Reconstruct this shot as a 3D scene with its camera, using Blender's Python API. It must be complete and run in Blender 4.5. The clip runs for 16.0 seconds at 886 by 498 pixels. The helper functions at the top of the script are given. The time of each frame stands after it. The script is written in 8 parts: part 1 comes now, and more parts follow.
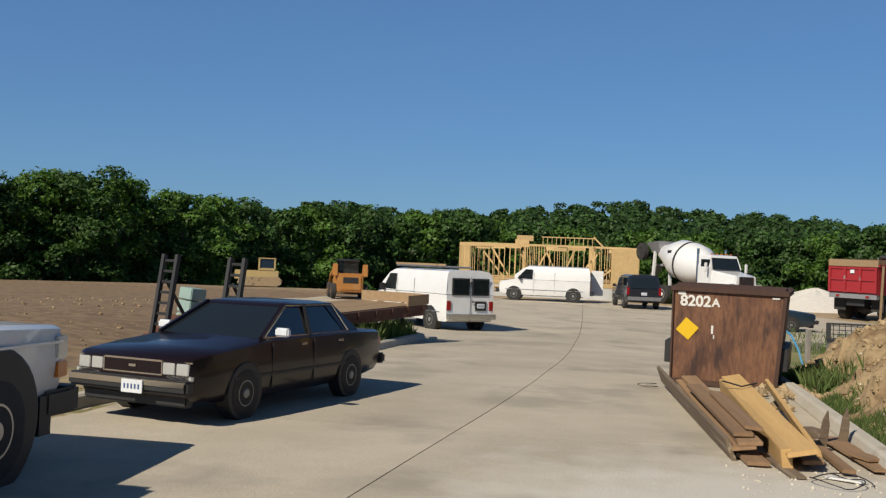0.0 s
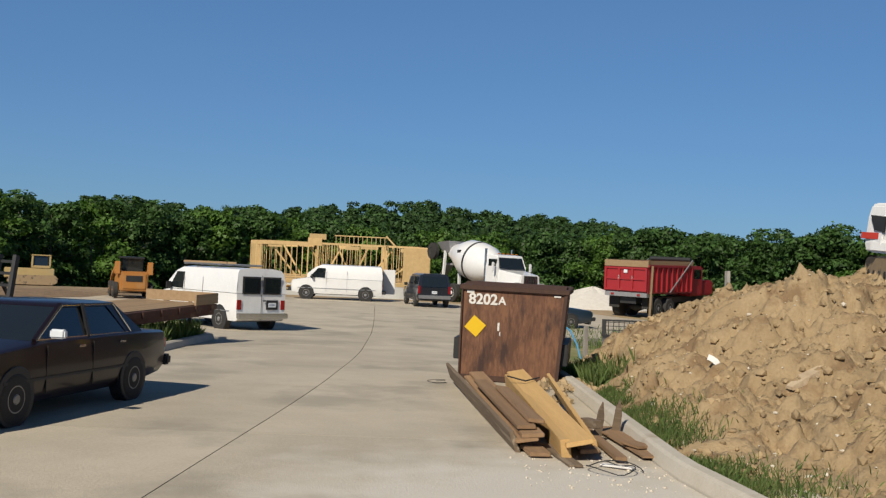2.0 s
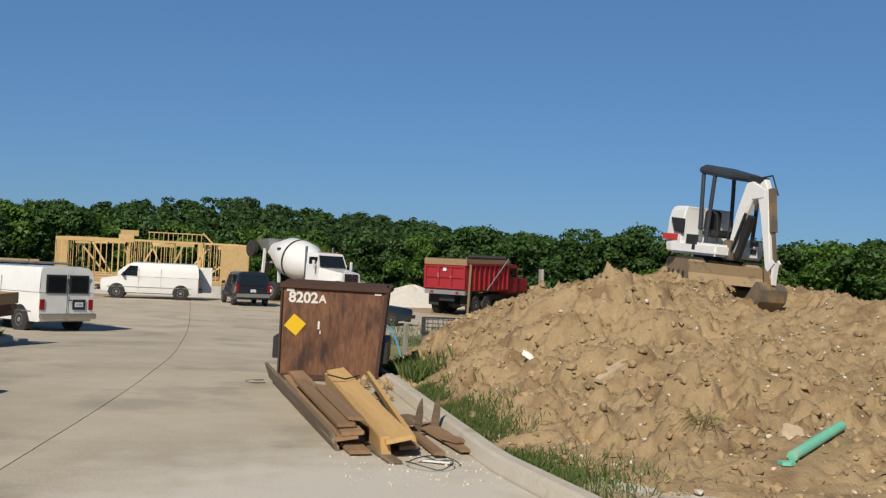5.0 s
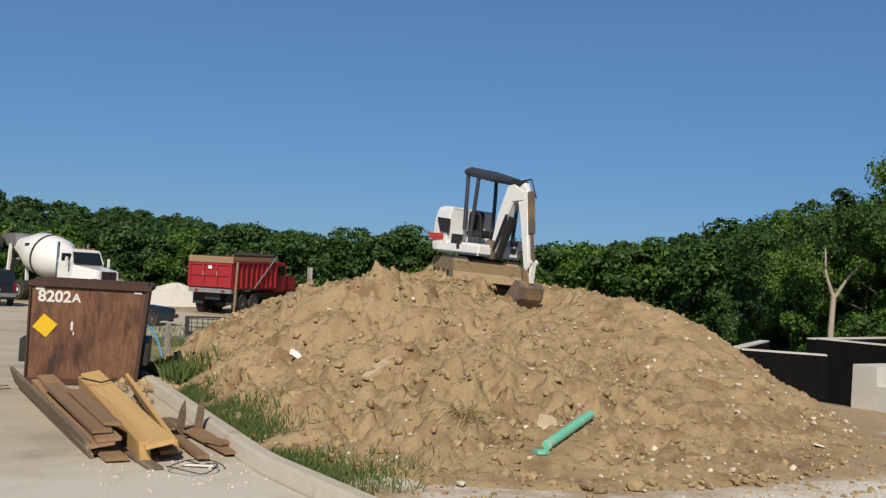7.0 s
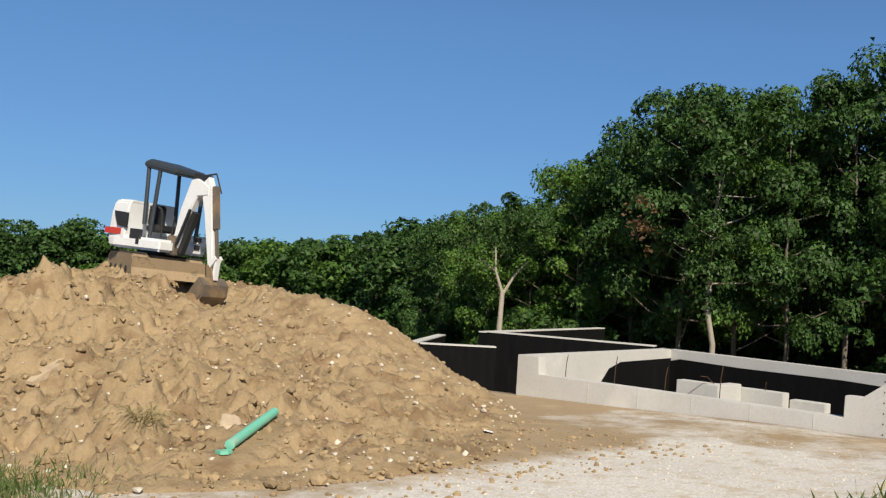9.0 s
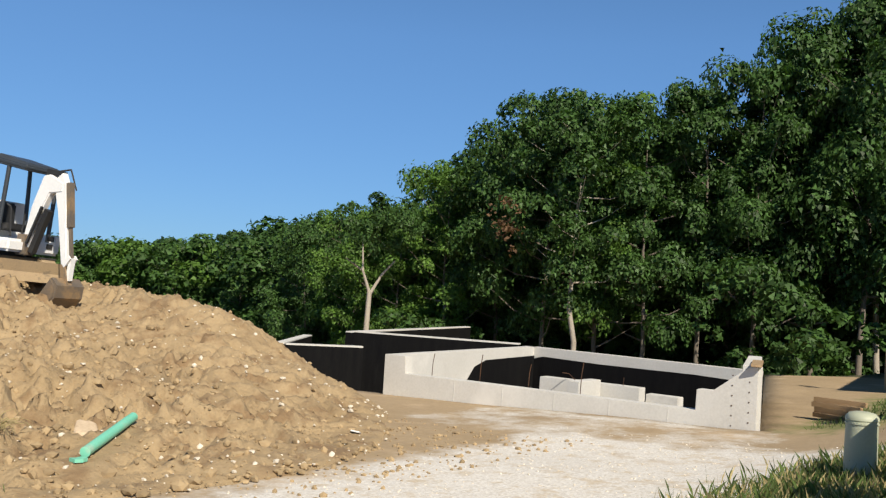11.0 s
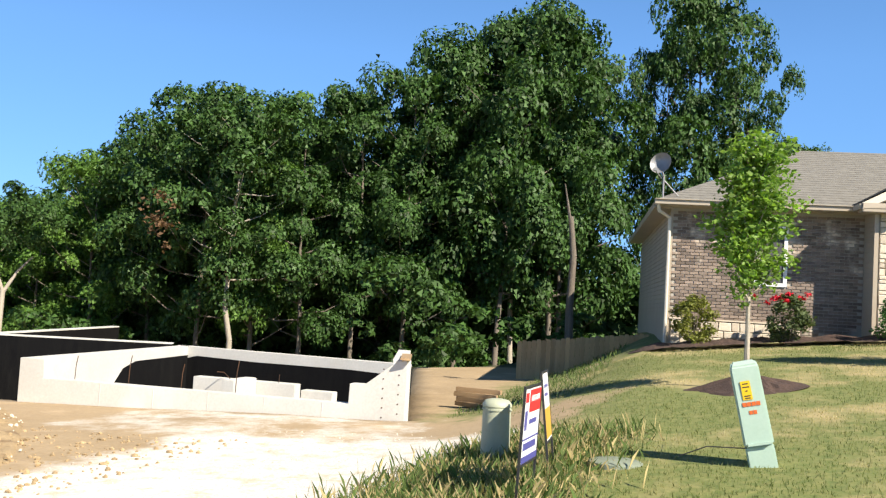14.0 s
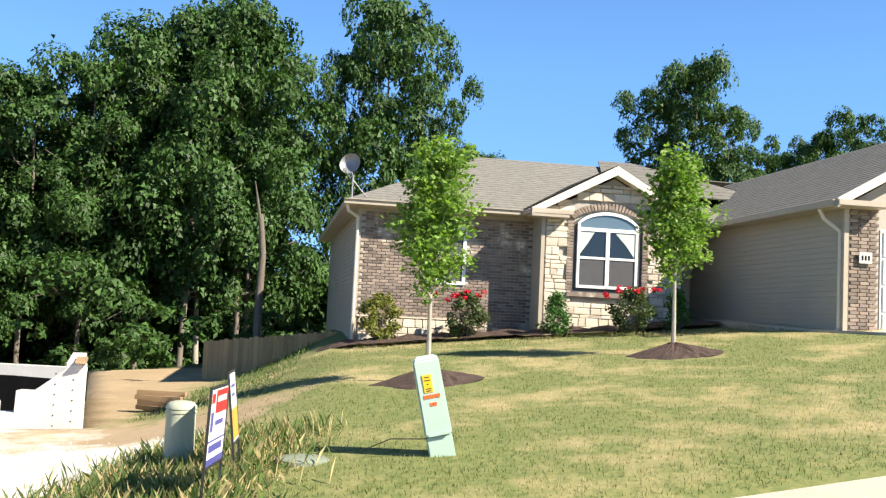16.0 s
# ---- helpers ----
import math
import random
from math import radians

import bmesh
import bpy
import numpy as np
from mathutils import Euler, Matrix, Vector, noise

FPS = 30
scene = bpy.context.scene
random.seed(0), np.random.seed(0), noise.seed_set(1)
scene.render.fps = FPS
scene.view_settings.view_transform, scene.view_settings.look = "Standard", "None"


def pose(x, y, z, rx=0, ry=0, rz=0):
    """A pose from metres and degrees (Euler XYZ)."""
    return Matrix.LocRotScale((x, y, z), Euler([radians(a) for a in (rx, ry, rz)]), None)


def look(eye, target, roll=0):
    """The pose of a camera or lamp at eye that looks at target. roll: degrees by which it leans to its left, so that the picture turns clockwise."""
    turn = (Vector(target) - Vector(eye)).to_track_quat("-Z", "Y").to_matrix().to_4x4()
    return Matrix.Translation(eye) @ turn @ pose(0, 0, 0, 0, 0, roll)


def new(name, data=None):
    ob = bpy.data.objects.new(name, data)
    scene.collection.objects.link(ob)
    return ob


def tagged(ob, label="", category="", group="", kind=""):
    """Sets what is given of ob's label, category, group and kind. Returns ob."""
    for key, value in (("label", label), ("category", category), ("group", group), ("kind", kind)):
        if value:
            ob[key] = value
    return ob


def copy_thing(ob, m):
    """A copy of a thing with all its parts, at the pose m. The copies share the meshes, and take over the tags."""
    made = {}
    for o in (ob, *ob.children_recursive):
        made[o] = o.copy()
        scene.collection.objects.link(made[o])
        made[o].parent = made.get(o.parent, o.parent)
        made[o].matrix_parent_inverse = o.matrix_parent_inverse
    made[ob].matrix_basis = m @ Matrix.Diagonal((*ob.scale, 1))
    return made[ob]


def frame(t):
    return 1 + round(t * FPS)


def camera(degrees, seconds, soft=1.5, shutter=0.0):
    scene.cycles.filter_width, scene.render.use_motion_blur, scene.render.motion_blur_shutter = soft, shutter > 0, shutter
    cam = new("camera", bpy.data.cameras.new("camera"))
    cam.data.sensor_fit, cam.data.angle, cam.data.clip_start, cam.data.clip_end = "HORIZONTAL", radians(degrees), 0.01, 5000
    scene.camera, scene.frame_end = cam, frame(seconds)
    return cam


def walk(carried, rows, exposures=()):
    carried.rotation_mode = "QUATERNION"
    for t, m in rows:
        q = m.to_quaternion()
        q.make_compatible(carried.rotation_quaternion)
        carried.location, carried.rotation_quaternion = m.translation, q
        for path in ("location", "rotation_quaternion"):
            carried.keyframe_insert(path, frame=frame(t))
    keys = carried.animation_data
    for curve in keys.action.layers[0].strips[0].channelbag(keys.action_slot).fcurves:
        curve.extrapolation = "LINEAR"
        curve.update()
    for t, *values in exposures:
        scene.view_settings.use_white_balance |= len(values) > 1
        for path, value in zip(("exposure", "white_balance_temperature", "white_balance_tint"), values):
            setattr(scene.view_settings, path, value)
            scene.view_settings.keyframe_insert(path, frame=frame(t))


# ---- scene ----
cam = camera(49.54, 16.0, soft=1.3)
EYE = (0.0, 0.0, 1.8)
# seconds, tilt, lean, heading of a camera that turns where it stands
TURNS = [
    (0, 89.17, -2.10, 8.60),
    (0.5, 89.25, -2.23, 5.60),
    (1, 89.36, -2.46, 2.34),
    (1.5, 89.51, -2.60, -1.31),
    (2, 89.61, -2.71, -3.72),
    (2.5, 89.71, -2.77, -5.83),
    (3, 89.80, -2.91, -8.12),
    (3.2, 89.81, -2.99, -8.51),
    (5.3, 90.11, -3.11, -16.17),
    (5.5, 90.17, -3.18, -17.49),
    (6, 90.34, -3.32, -20.94),
    (6.5, 90.54, -3.40, -25.00),
    (7, 90.71, -3.47, -28.14),
    (7.5, 90.91, -3.45, -32.15),
    (8, 91.26, -3.62, -38.89),
    (8.5, 91.53, -3.67, -43.76),
    (9, 91.70, -3.68, -46.76),
    (9.5, 91.92, -3.68, -50.78),
    (11.8, 92.19, -3.50, -54.86),
    (12, 92.17, -3.53, -54.75),
    (12.5, 92.32, -3.47, -57.42),
    (13, 92.63, -3.40, -62.90),
    (13.5, 92.97, -3.31, -69.19),
    (14, 93.24, -3.30, -74.97),
    (14.5, 93.51, -3.13, -80.82),
    (15, 93.72, -3.05, -84.80),
    (15.5, 93.93, -2.86, -89.57),
    (16, 94.11, -2.77, -93.36),
]
walk(cam, [(t, pose(*EYE, a, b, c)) for t, a, b, c in TURNS],
     exposures=[(0.0, -0.05), (5.5, -0.1), (7.0, -0.08), (9.0, 0.22), (12.0, 0.52), (13.0, 0.76), (14.0, 1.08), (14.5, 1.25), (16.0, 1.35)])

# ---- light ----
SUN_TO = Vector((-0.62, -1.0, 1.0)).normalized()
world = bpy.data.worlds.new("world")
scene.world = world
world.use_nodes = True
wn = world.node_tree.nodes
sky = wn.new("ShaderNodeTexSky")
sky.sky_type, sky.sun_disc = "NISHITA", False
sky.sun_elevation = math.asin(SUN_TO.z)
sky.sun_rotation = math.atan2(SUN_TO.x, SUN_TO.y)
sky.air_density, sky.dust_density, sky.ozone_density = 1.0, 0.0, 3.5
sky.altitude = 900
wn["Background"].inputs["Strength"].default_value = 0.1
# clear summer air: an even, strong blue down to a light haze
wl = world.node_tree.links
dim, even, tone = wn.new("ShaderNodeVectorMath"), wn.new("ShaderNodeGamma"), wn.new("ShaderNodeVectorMath")
dim.operation = tone.operation = "MULTIPLY"
dim.inputs[1].default_value, even.inputs[1].default_value, tone.inputs[1].default_value = (0.07, 0.07, 0.07), 0.5, (2.75, 4.85, 7.7)
wl.new(sky.outputs[0], dim.inputs[0])
wl.new(dim.outputs[0], even.inputs[0])
wl.new(even.outputs[0], tone.inputs[0])
# deeper blue towards the zenith
way, part_z, fade, deep = wn.new("ShaderNodeTexCoord"), wn.new("ShaderNodeSeparateXYZ"), wn.new("ShaderNodeMapRange"), wn.new("ShaderNodeVectorMath")
fade.inputs[1].default_value, fade.inputs[2].default_value, fade.inputs[3].default_value, fade.inputs[4].default_value = 0.25, 0.85, 1.0, 0.3
deep.operation = "SCALE"
wl.new(way.outputs["Generated"], part_z.inputs[0])
wl.new(part_z.outputs[2], fade.inputs[0])
wl.new(tone.outputs[0], deep.inputs[0])
wl.new(fade.outputs[0], deep.inputs["Scale"])
wl.new(deep.outputs[0], wn["Background"].inputs["Color"])
sun = new("sun", bpy.data.lights.new("sun", "SUN"))
sun.data.energy, sun.data.angle, sun.data.color = 5.0, radians(0.53), (1.0, 0.91, 0.76)
sun.matrix_world = look(SUN_TO * 60, (0, 0, 0))

# ---- material kit ----
def mat(name, a, b=None, rough=0.7, metal=0.0, scale=3.0, fine=40.0, bump=0.15, bump_scale=None, contrast=0.5, third=None,
        third_scale=1.0, third_at=0.6, spread=0.0, coat=0.0, leaf=0.0, coords="Object", stretch=(1, 1, 1), rough_var=0.1, emit=0.0):
    """A surface of two colours in coarse and fine grain, with relief; third is a stain on top, spread varies pieces or islands."""
    m = bpy.data.materials.new(name)
    m.use_nodes = True
    n, l = m.node_tree.nodes, m.node_tree.links
    p = n["Principled BSDF"]
    b = b or tuple(c * 0.8 for c in a)
    tc = n.new("ShaderNodeTexCoord")
    mp = n.new("ShaderNodeMapping")
    mp.inputs["Scale"].default_value = stretch
    l.new(tc.outputs[coords], mp.inputs[0])

    def grain(s, detail):
        t = n.new("ShaderNodeTexNoise")
        t.inputs["Scale"].default_value, t.inputs["Detail"].default_value = s, detail
        t.inputs["Roughness"].default_value = 0.6
        l.new(mp.outputs[0], t.inputs["Vector"])
        return t.outputs["Fac"]

    def blend(fac, c1, c2, kind="MIX"):
        x = n.new("ShaderNodeMix")
        x.data_type, x.blend_type = "RGBA", kind
        for sock, v in ((x.inputs[0], fac), (x.inputs[6], c1), (x.inputs[7], c2)):
            if isinstance(v, (int, float)):
                sock.default_value = v
            elif isinstance(v, tuple):
                sock.default_value = (*v[:3], 1)
            else:
                l.new(v, sock)
        return x.outputs[2]

    def ramp(fac, lo, hi):
        r = n.new("ShaderNodeMapRange")
        r.inputs[1].default_value, r.inputs[2].default_value = lo, hi
        l.new(fac, r.inputs[0])
        return r.outputs[0]

    big, small = grain(scale, 5), grain(fine, 3)
    avg = n.new("ShaderNodeMath")
    avg.operation = "MULTIPLY_ADD"
    avg.inputs[1].default_value = 0.45
    l.new(small, avg.inputs[0])
    half = n.new("ShaderNodeMath")
    half.operation = "MULTIPLY"
    half.inputs[1].default_value = 0.55
    l.new(big, half.inputs[0])
    l.new(half.outputs[0], avg.inputs[2])
    w = 0.5 * (1.02 - contrast) * 0.6
    col = blend(ramp(avg.outputs[0], 0.5 - w, 0.5 + w), a, b)
    if third:
        col = blend(ramp(grain(third_scale, 6), third_at - 0.04, third_at + 0.08), col, third)
    if spread:
        g = n.new("ShaderNodeNewGeometry") if leaf or coords == "Generated" else n.new("ShaderNodeObjectInfo")
        h = n.new("ShaderNodeHueSaturation")
        r = n.new("ShaderNodeMapRange")
        r.inputs[3].default_value, r.inputs[4].default_value = 1 - spread, 1 + spread
        l.new(g.outputs["Random Per Island" if leaf or coords == "Generated" else "Random"], r.inputs[0])
        l.new(r.outputs[0], h.inputs["Value"])
        l.new(col, h.inputs["Color"])
        col = h.outputs[0]
    l.new(col, p.inputs["Base Color"])
    p.inputs["Metallic"].default_value = metal
    rr = n.new("ShaderNodeMapRange")
    rr.inputs[3].default_value, rr.inputs[4].default_value = max(0.02, rough - rough_var), min(1, rough + rough_var)
    l.new(big, rr.inputs[0])
    l.new(rr.outputs[0], p.inputs["Roughness"])
    p.inputs["Coat Weight"].default_value = coat
    p.inputs["Coat Roughness"].default_value = 0.06
    if bump:
        bp = n.new("ShaderNodeBump")
        bp.inputs["Strength"].default_value, bp.inputs["Distance"].default_value = bump, 0.02
        l.new(grain(bump_scale or fine, 5), bp.inputs["Height"])
        l.new(bp.outputs[0], p.inputs["Normal"])
    if leaf:
        tr = n.new("ShaderNodeBsdfTranslucent")
        bright = blend(1.0, col, (1.5, 1.7, 0.7), "MULTIPLY")
        l.new(bright, tr.inputs[0])
        mx = n.new("ShaderNodeMixShader")
        mx.inputs[0].default_value = leaf
        l.new(p.outputs[0], mx.inputs[1])
        l.new(tr.outputs[0], mx.inputs[2])
        l.new(mx.outputs[0], n["Material Output"].inputs[0])
        p.inputs["Specular IOR Level"].default_value = 0.25
    if emit:
        p.inputs["Emission Color"].default_value = (*a, 1)
        p.inputs["Emission Strength"].default_value = emit
    return m


def glass(name, tint=(0.02, 0.025, 0.03), rough=0.03, clear=0.0):
    m = bpy.data.materials.new(name)
    m.use_nodes = True
    p = m.node_tree.nodes["Principled BSDF"]
    p.inputs["Base Color"].default_value = (*tint, 1)
    p.inputs["Roughness"].default_value = rough
    p.inputs["Transmission Weight"].default_value = clear
    p.inputs["IOR"].default_value = 1.5
    p.inputs["Specular IOR Level"].default_value = 0.7
    return m


# ---- mesh kit ----
class Form:
    """Collects simple solids into one mesh."""
    def __init__(self):
        self.v, self.f = [], []

    def add(self, verts, faces, m=None):
        k = len(self.v)
        self.v += [tuple(m @ Vector(p)) if m else tuple(p) for p in verts]
        self.f += [tuple(i + k for i in f) for f in faces]
        return self

    def box(self, c, s, m=None, taper=1.0):
        x, y, z = (d / 2 for d in s)
        v = [(c[0] + i * x * (taper if k > 0 else 1), c[1] + j * y * (taper if k > 0 else 1), c[2] + k * z)
             for k in (-1, 1) for j in (-1, 1) for i in (-1, 1)]
        return self.add(v, [(0, 2, 3, 1), (4, 5, 7, 6), (0, 1, 5, 4), (2, 6, 7, 3), (0, 4, 6, 2), (1, 3, 7, 5)], m)

    def span(self, lo, hi, m=None):
        return self.box([(a + b) / 2 for a, b in zip(lo, hi)], [abs(b - a) for a, b in zip(lo, hi)], m)

    def cyl(self, p, q, r, r2=None, seg=16, m=None, cap=True):
        p, q = Vector(p), Vector(q)
        r2 = r if r2 is None else r2
        d = (q - p).normalized()
        u = d.orthogonal().normalized()
        w = d.cross(u)
        v = []
        for o, rad in ((p, r), (q, r2)):
            v += [o + (u * math.cos(a) + w * math.sin(a)) * rad for a in (2 * math.pi * i / seg for i in range(seg))]
        f = [(i, (i + 1) % seg, seg + (i + 1) % seg, seg + i) for i in range(seg)]
        if cap:
            f += [tuple(reversed(range(seg))), tuple(range(seg, 2 * seg))]
        return self.add(v, f, m)

    def lathe(self, p, q, prof, seg=24, m=None):
        """A turned solid round the axis p to q: prof holds (share of the way, radius)."""
        p, q = Vector(p), Vector(q)
        d = (q - p)
        u = d.normalized().orthogonal().normalized()
        w = d.normalized().cross(u)
        v = [p + d * s + (u * math.cos(a) + w * math.sin(a)) * r for s, r in prof for a in (2 * math.pi * i / seg for i in range(seg))]
        f = [(k * seg + i, k * seg + (i + 1) % seg, (k + 1) * seg + (i + 1) % seg, (k + 1) * seg + i) for k in range(len(prof) - 1) for i in range(seg)]
        f += [tuple(reversed(range(seg))), tuple(range((len(prof) - 1) * seg, len(prof) * seg))]
        return self.add(v, f, m)

    def prism(self, poly, a, b, axis="y", m=None):
        """A flat outline pushed from a to b along an axis; for y the outline is (x, z), for x (y, z), for z (x, y)."""
        put = {"y": lambda p, t: (p[0], t, p[1]), "x": lambda p, t: (t, p[0], p[1]), "z": lambda p, t: (p[0], p[1], t)}[axis]
        n = len(poly)
        v = [put(p, a) for p in poly] + [put(p, b) for p in poly]
        f = [(i, (i + 1) % n, n + (i + 1) % n, n + i) for i in range(n)] + [tuple(reversed(range(n))), tuple(range(n, 2 * n))]
        return self.add(v, f, m)

    def beam(self, p, q, w, h, m=None):
        p, q = Vector(p), Vector(q)
        t = (q - p).to_track_quat("X", "Z").to_matrix().to_4x4()
        t.translation = (p + q) / 2
        return self.box((0, 0, 0), ((q - p).length, w, h), (m @ t) if m else t)

    def tube(self, pts, r, seg=8, r2=None):
        for i in range(len(pts) - 1):
            k, k2 = i / (len(pts) - 1), (i + 1) / (len(pts) - 1)
            e = r if r2 is None else r2
            self.cyl(pts[i], pts[i + 1], r + (e - r) * k, r + (e - r) * k2, seg)
        return self

    def loft(self, rings, m=None, caps=True):
        n = len(rings[0])
        v = [p for ring in rings for p in ring]
        f = [(k * n + i, k * n + (i + 1) % n, (k + 1) * n + (i + 1) % n, (k + 1) * n + i) for k in range(len(rings) - 1) for i in range(n)]
        if caps:
            f += [tuple(reversed(range(n))), tuple(range((len(rings) - 1) * n, len(rings) * n))]
        return self.add(v, f, m)

    def mesh(self, name, bevel=0.0, smooth=False, seg=2):
        me = bpy.data.meshes.new(name)
        me.from_pydata(self.v, [], self.f)
        bm = bmesh.new()
        bm.from_mesh(me)
        bmesh.ops.recalc_face_normals(bm, faces=bm.faces)
        if bevel:
            bmesh.ops.remove_doubles(bm, verts=bm.verts, dist=1e-5)
            e = [x for x in bm.edges if len(x.link_faces) == 2 and x.calc_face_angle(0) > 0.5]
            bmesh.ops.bevel(bm, geom=e, offset=bevel, segments=seg, affect="EDGES", clamp_overlap=True)
        for fc in bm.faces:
            fc.smooth = smooth
        if smooth:
            for x in bm.edges:
                x.smooth = not (len(x.link_faces) == 2 and x.calc_face_angle(0) > 0.7)
        bm.to_mesh(me)
        bm.free()
        return me


def thing(name, m, label, category, group="", kind=""):
    ob = new(name)
    ob.matrix_world = m
    return tagged(ob, label, category, group, kind)


def part(name, form, material, parent, label="", bevel=0.0, smooth=False, m=None):
    me = form.mesh(name, bevel, smooth) if isinstance(form, Form) else form
    if not me.materials:
        me.materials.append(material)
    ob = new(name, me)
    ob.parent = parent
    if m is not None:
        ob.matrix_basis = m
    return tagged(ob, label)


def single(name, form, material, m, label, category, group="", kind="", bevel=0.0, smooth=False):
    me = form.mesh(name, bevel, smooth) if isinstance(form, Form) else form
    if not me.materials:
        me.materials.append(material)
    ob = new(name, me)
    ob.matrix_world = m
    return tagged(ob, label, category, group, kind)


def step(a, b, x):
    t = min(1.0, max(0.0, (x - a) / (b - a)))
    return t * t * (3 - 2 * t)


def mixed(table, x):
    xs = [r[0] for r in table]
    return [float(np.interp(x, xs, [r[i] for r in table])) for i in range(1, len(table[0]))]


# ---- lie of the land ----
def level(x, y):
    """Height of the ground without the spoil heap."""
    road = float(np.interp(y, [-60, 0, 18, 34, 58, 75], [2.16, 0, -0.648, -1.50, -1.92, -2.3]))
    lawn = -0.116 + 0.06 * min(x, 34) - 0.10 * max(y, -22)
    k = step(4.6, 0.6, y) * step(4.5, 8.5, x)
    z = road + (lawn - road) * k
    z += 0.5 * step(-6.0, -14.0, x) * step(5, 14, y) * step(50, 30, y)
    r = math.hypot(x, y)
    a = math.degrees(math.atan2(x, y))
    edge = 62 if a < 22 else 62 + (30 - 62) * step(22, 52, a)
    if a > 75:
        edge = 30 + 20 * step(75, 90, a)
    fall = step(edge, edge + 45, r)
    z -= 6.5 * fall
    hill = step(130, 330, r) - 0.6 * step(420, 900, r)
    z += hill * (7.5 + 5.0 * noise.noise((x * 0.006, y * 0.006, 3.0)))
    if r < 120:
        z += 0.05 * noise.noise((x * 0.5, y * 0.5, 0)) * step(5.5, 9, abs(x)) * (1 - k)
    return z


HEAP = (10.4, 19.0)
HEAP_FOOT = [(3.4, 9.6), (4.2, 7.5), (5.8, 6.8), (7.4, 6.7), (9.3, 7.3), (11.2, 8.7), (13.2, 10.6), (14.8, 13.6), (17.0, 18), (15, 25), (9, 25.5), (4.6, 21.5), (4.0, 18), (3.85, 16.3), (3.5, 13.1)]
HEAP_EDGE = sorted((math.degrees(math.atan2(y - HEAP[1], x - HEAP[0])), math.hypot(x - HEAP[0], y - HEAP[1])) for x, y in HEAP_FOOT)
HEAP_EDGE = [(HEAP_EDGE[-1][0] - 360, HEAP_EDGE[-1][1])] + HEAP_EDGE + [(HEAP_EDGE[0][0] + 360, HEAP_EDGE[0][1])]


def heap(x, y):
    """Extra height of the spoil heap, before its clods."""
    dx, dy = x - HEAP[0], y - HEAP[1]
    if dx * dx + dy * dy > 170:
        return 0.0
    a = math.degrees(math.atan2(dy, dx))
    s = math.hypot(dx, dy) / mixed(HEAP_EDGE, a)[0]
    if s >= 1:
        return 0.0
    k = 0.72 * step(125, 160, abs(a)) + 0.78 * step(-100, -70, a) * step(10, -20, a)
    even = 0.35 * step(1, 0.05, s) + 0.65 * (1 - s)
    steep = 1 - max(0.0, (s - 0.42) / 0.58) ** 1.5
    knoll = 0.72 * math.exp(-((x - 7.2) ** 2 + (y - 15.8) ** 2) / 1.4)
    along, across = (x - 10.75) * 0.56 + (y - 16.0) * 0.83, (x - 10.75) * 0.83 - (y - 16.0) * 0.56
    knoll -= 0.50 * math.exp(-across * across / 0.5 - along * along / 2.2)
    return 2.2 * (even + (steep - even) * k) + knoll


def ground_at(x, y):
    return level(x, y) + heap(x, y)

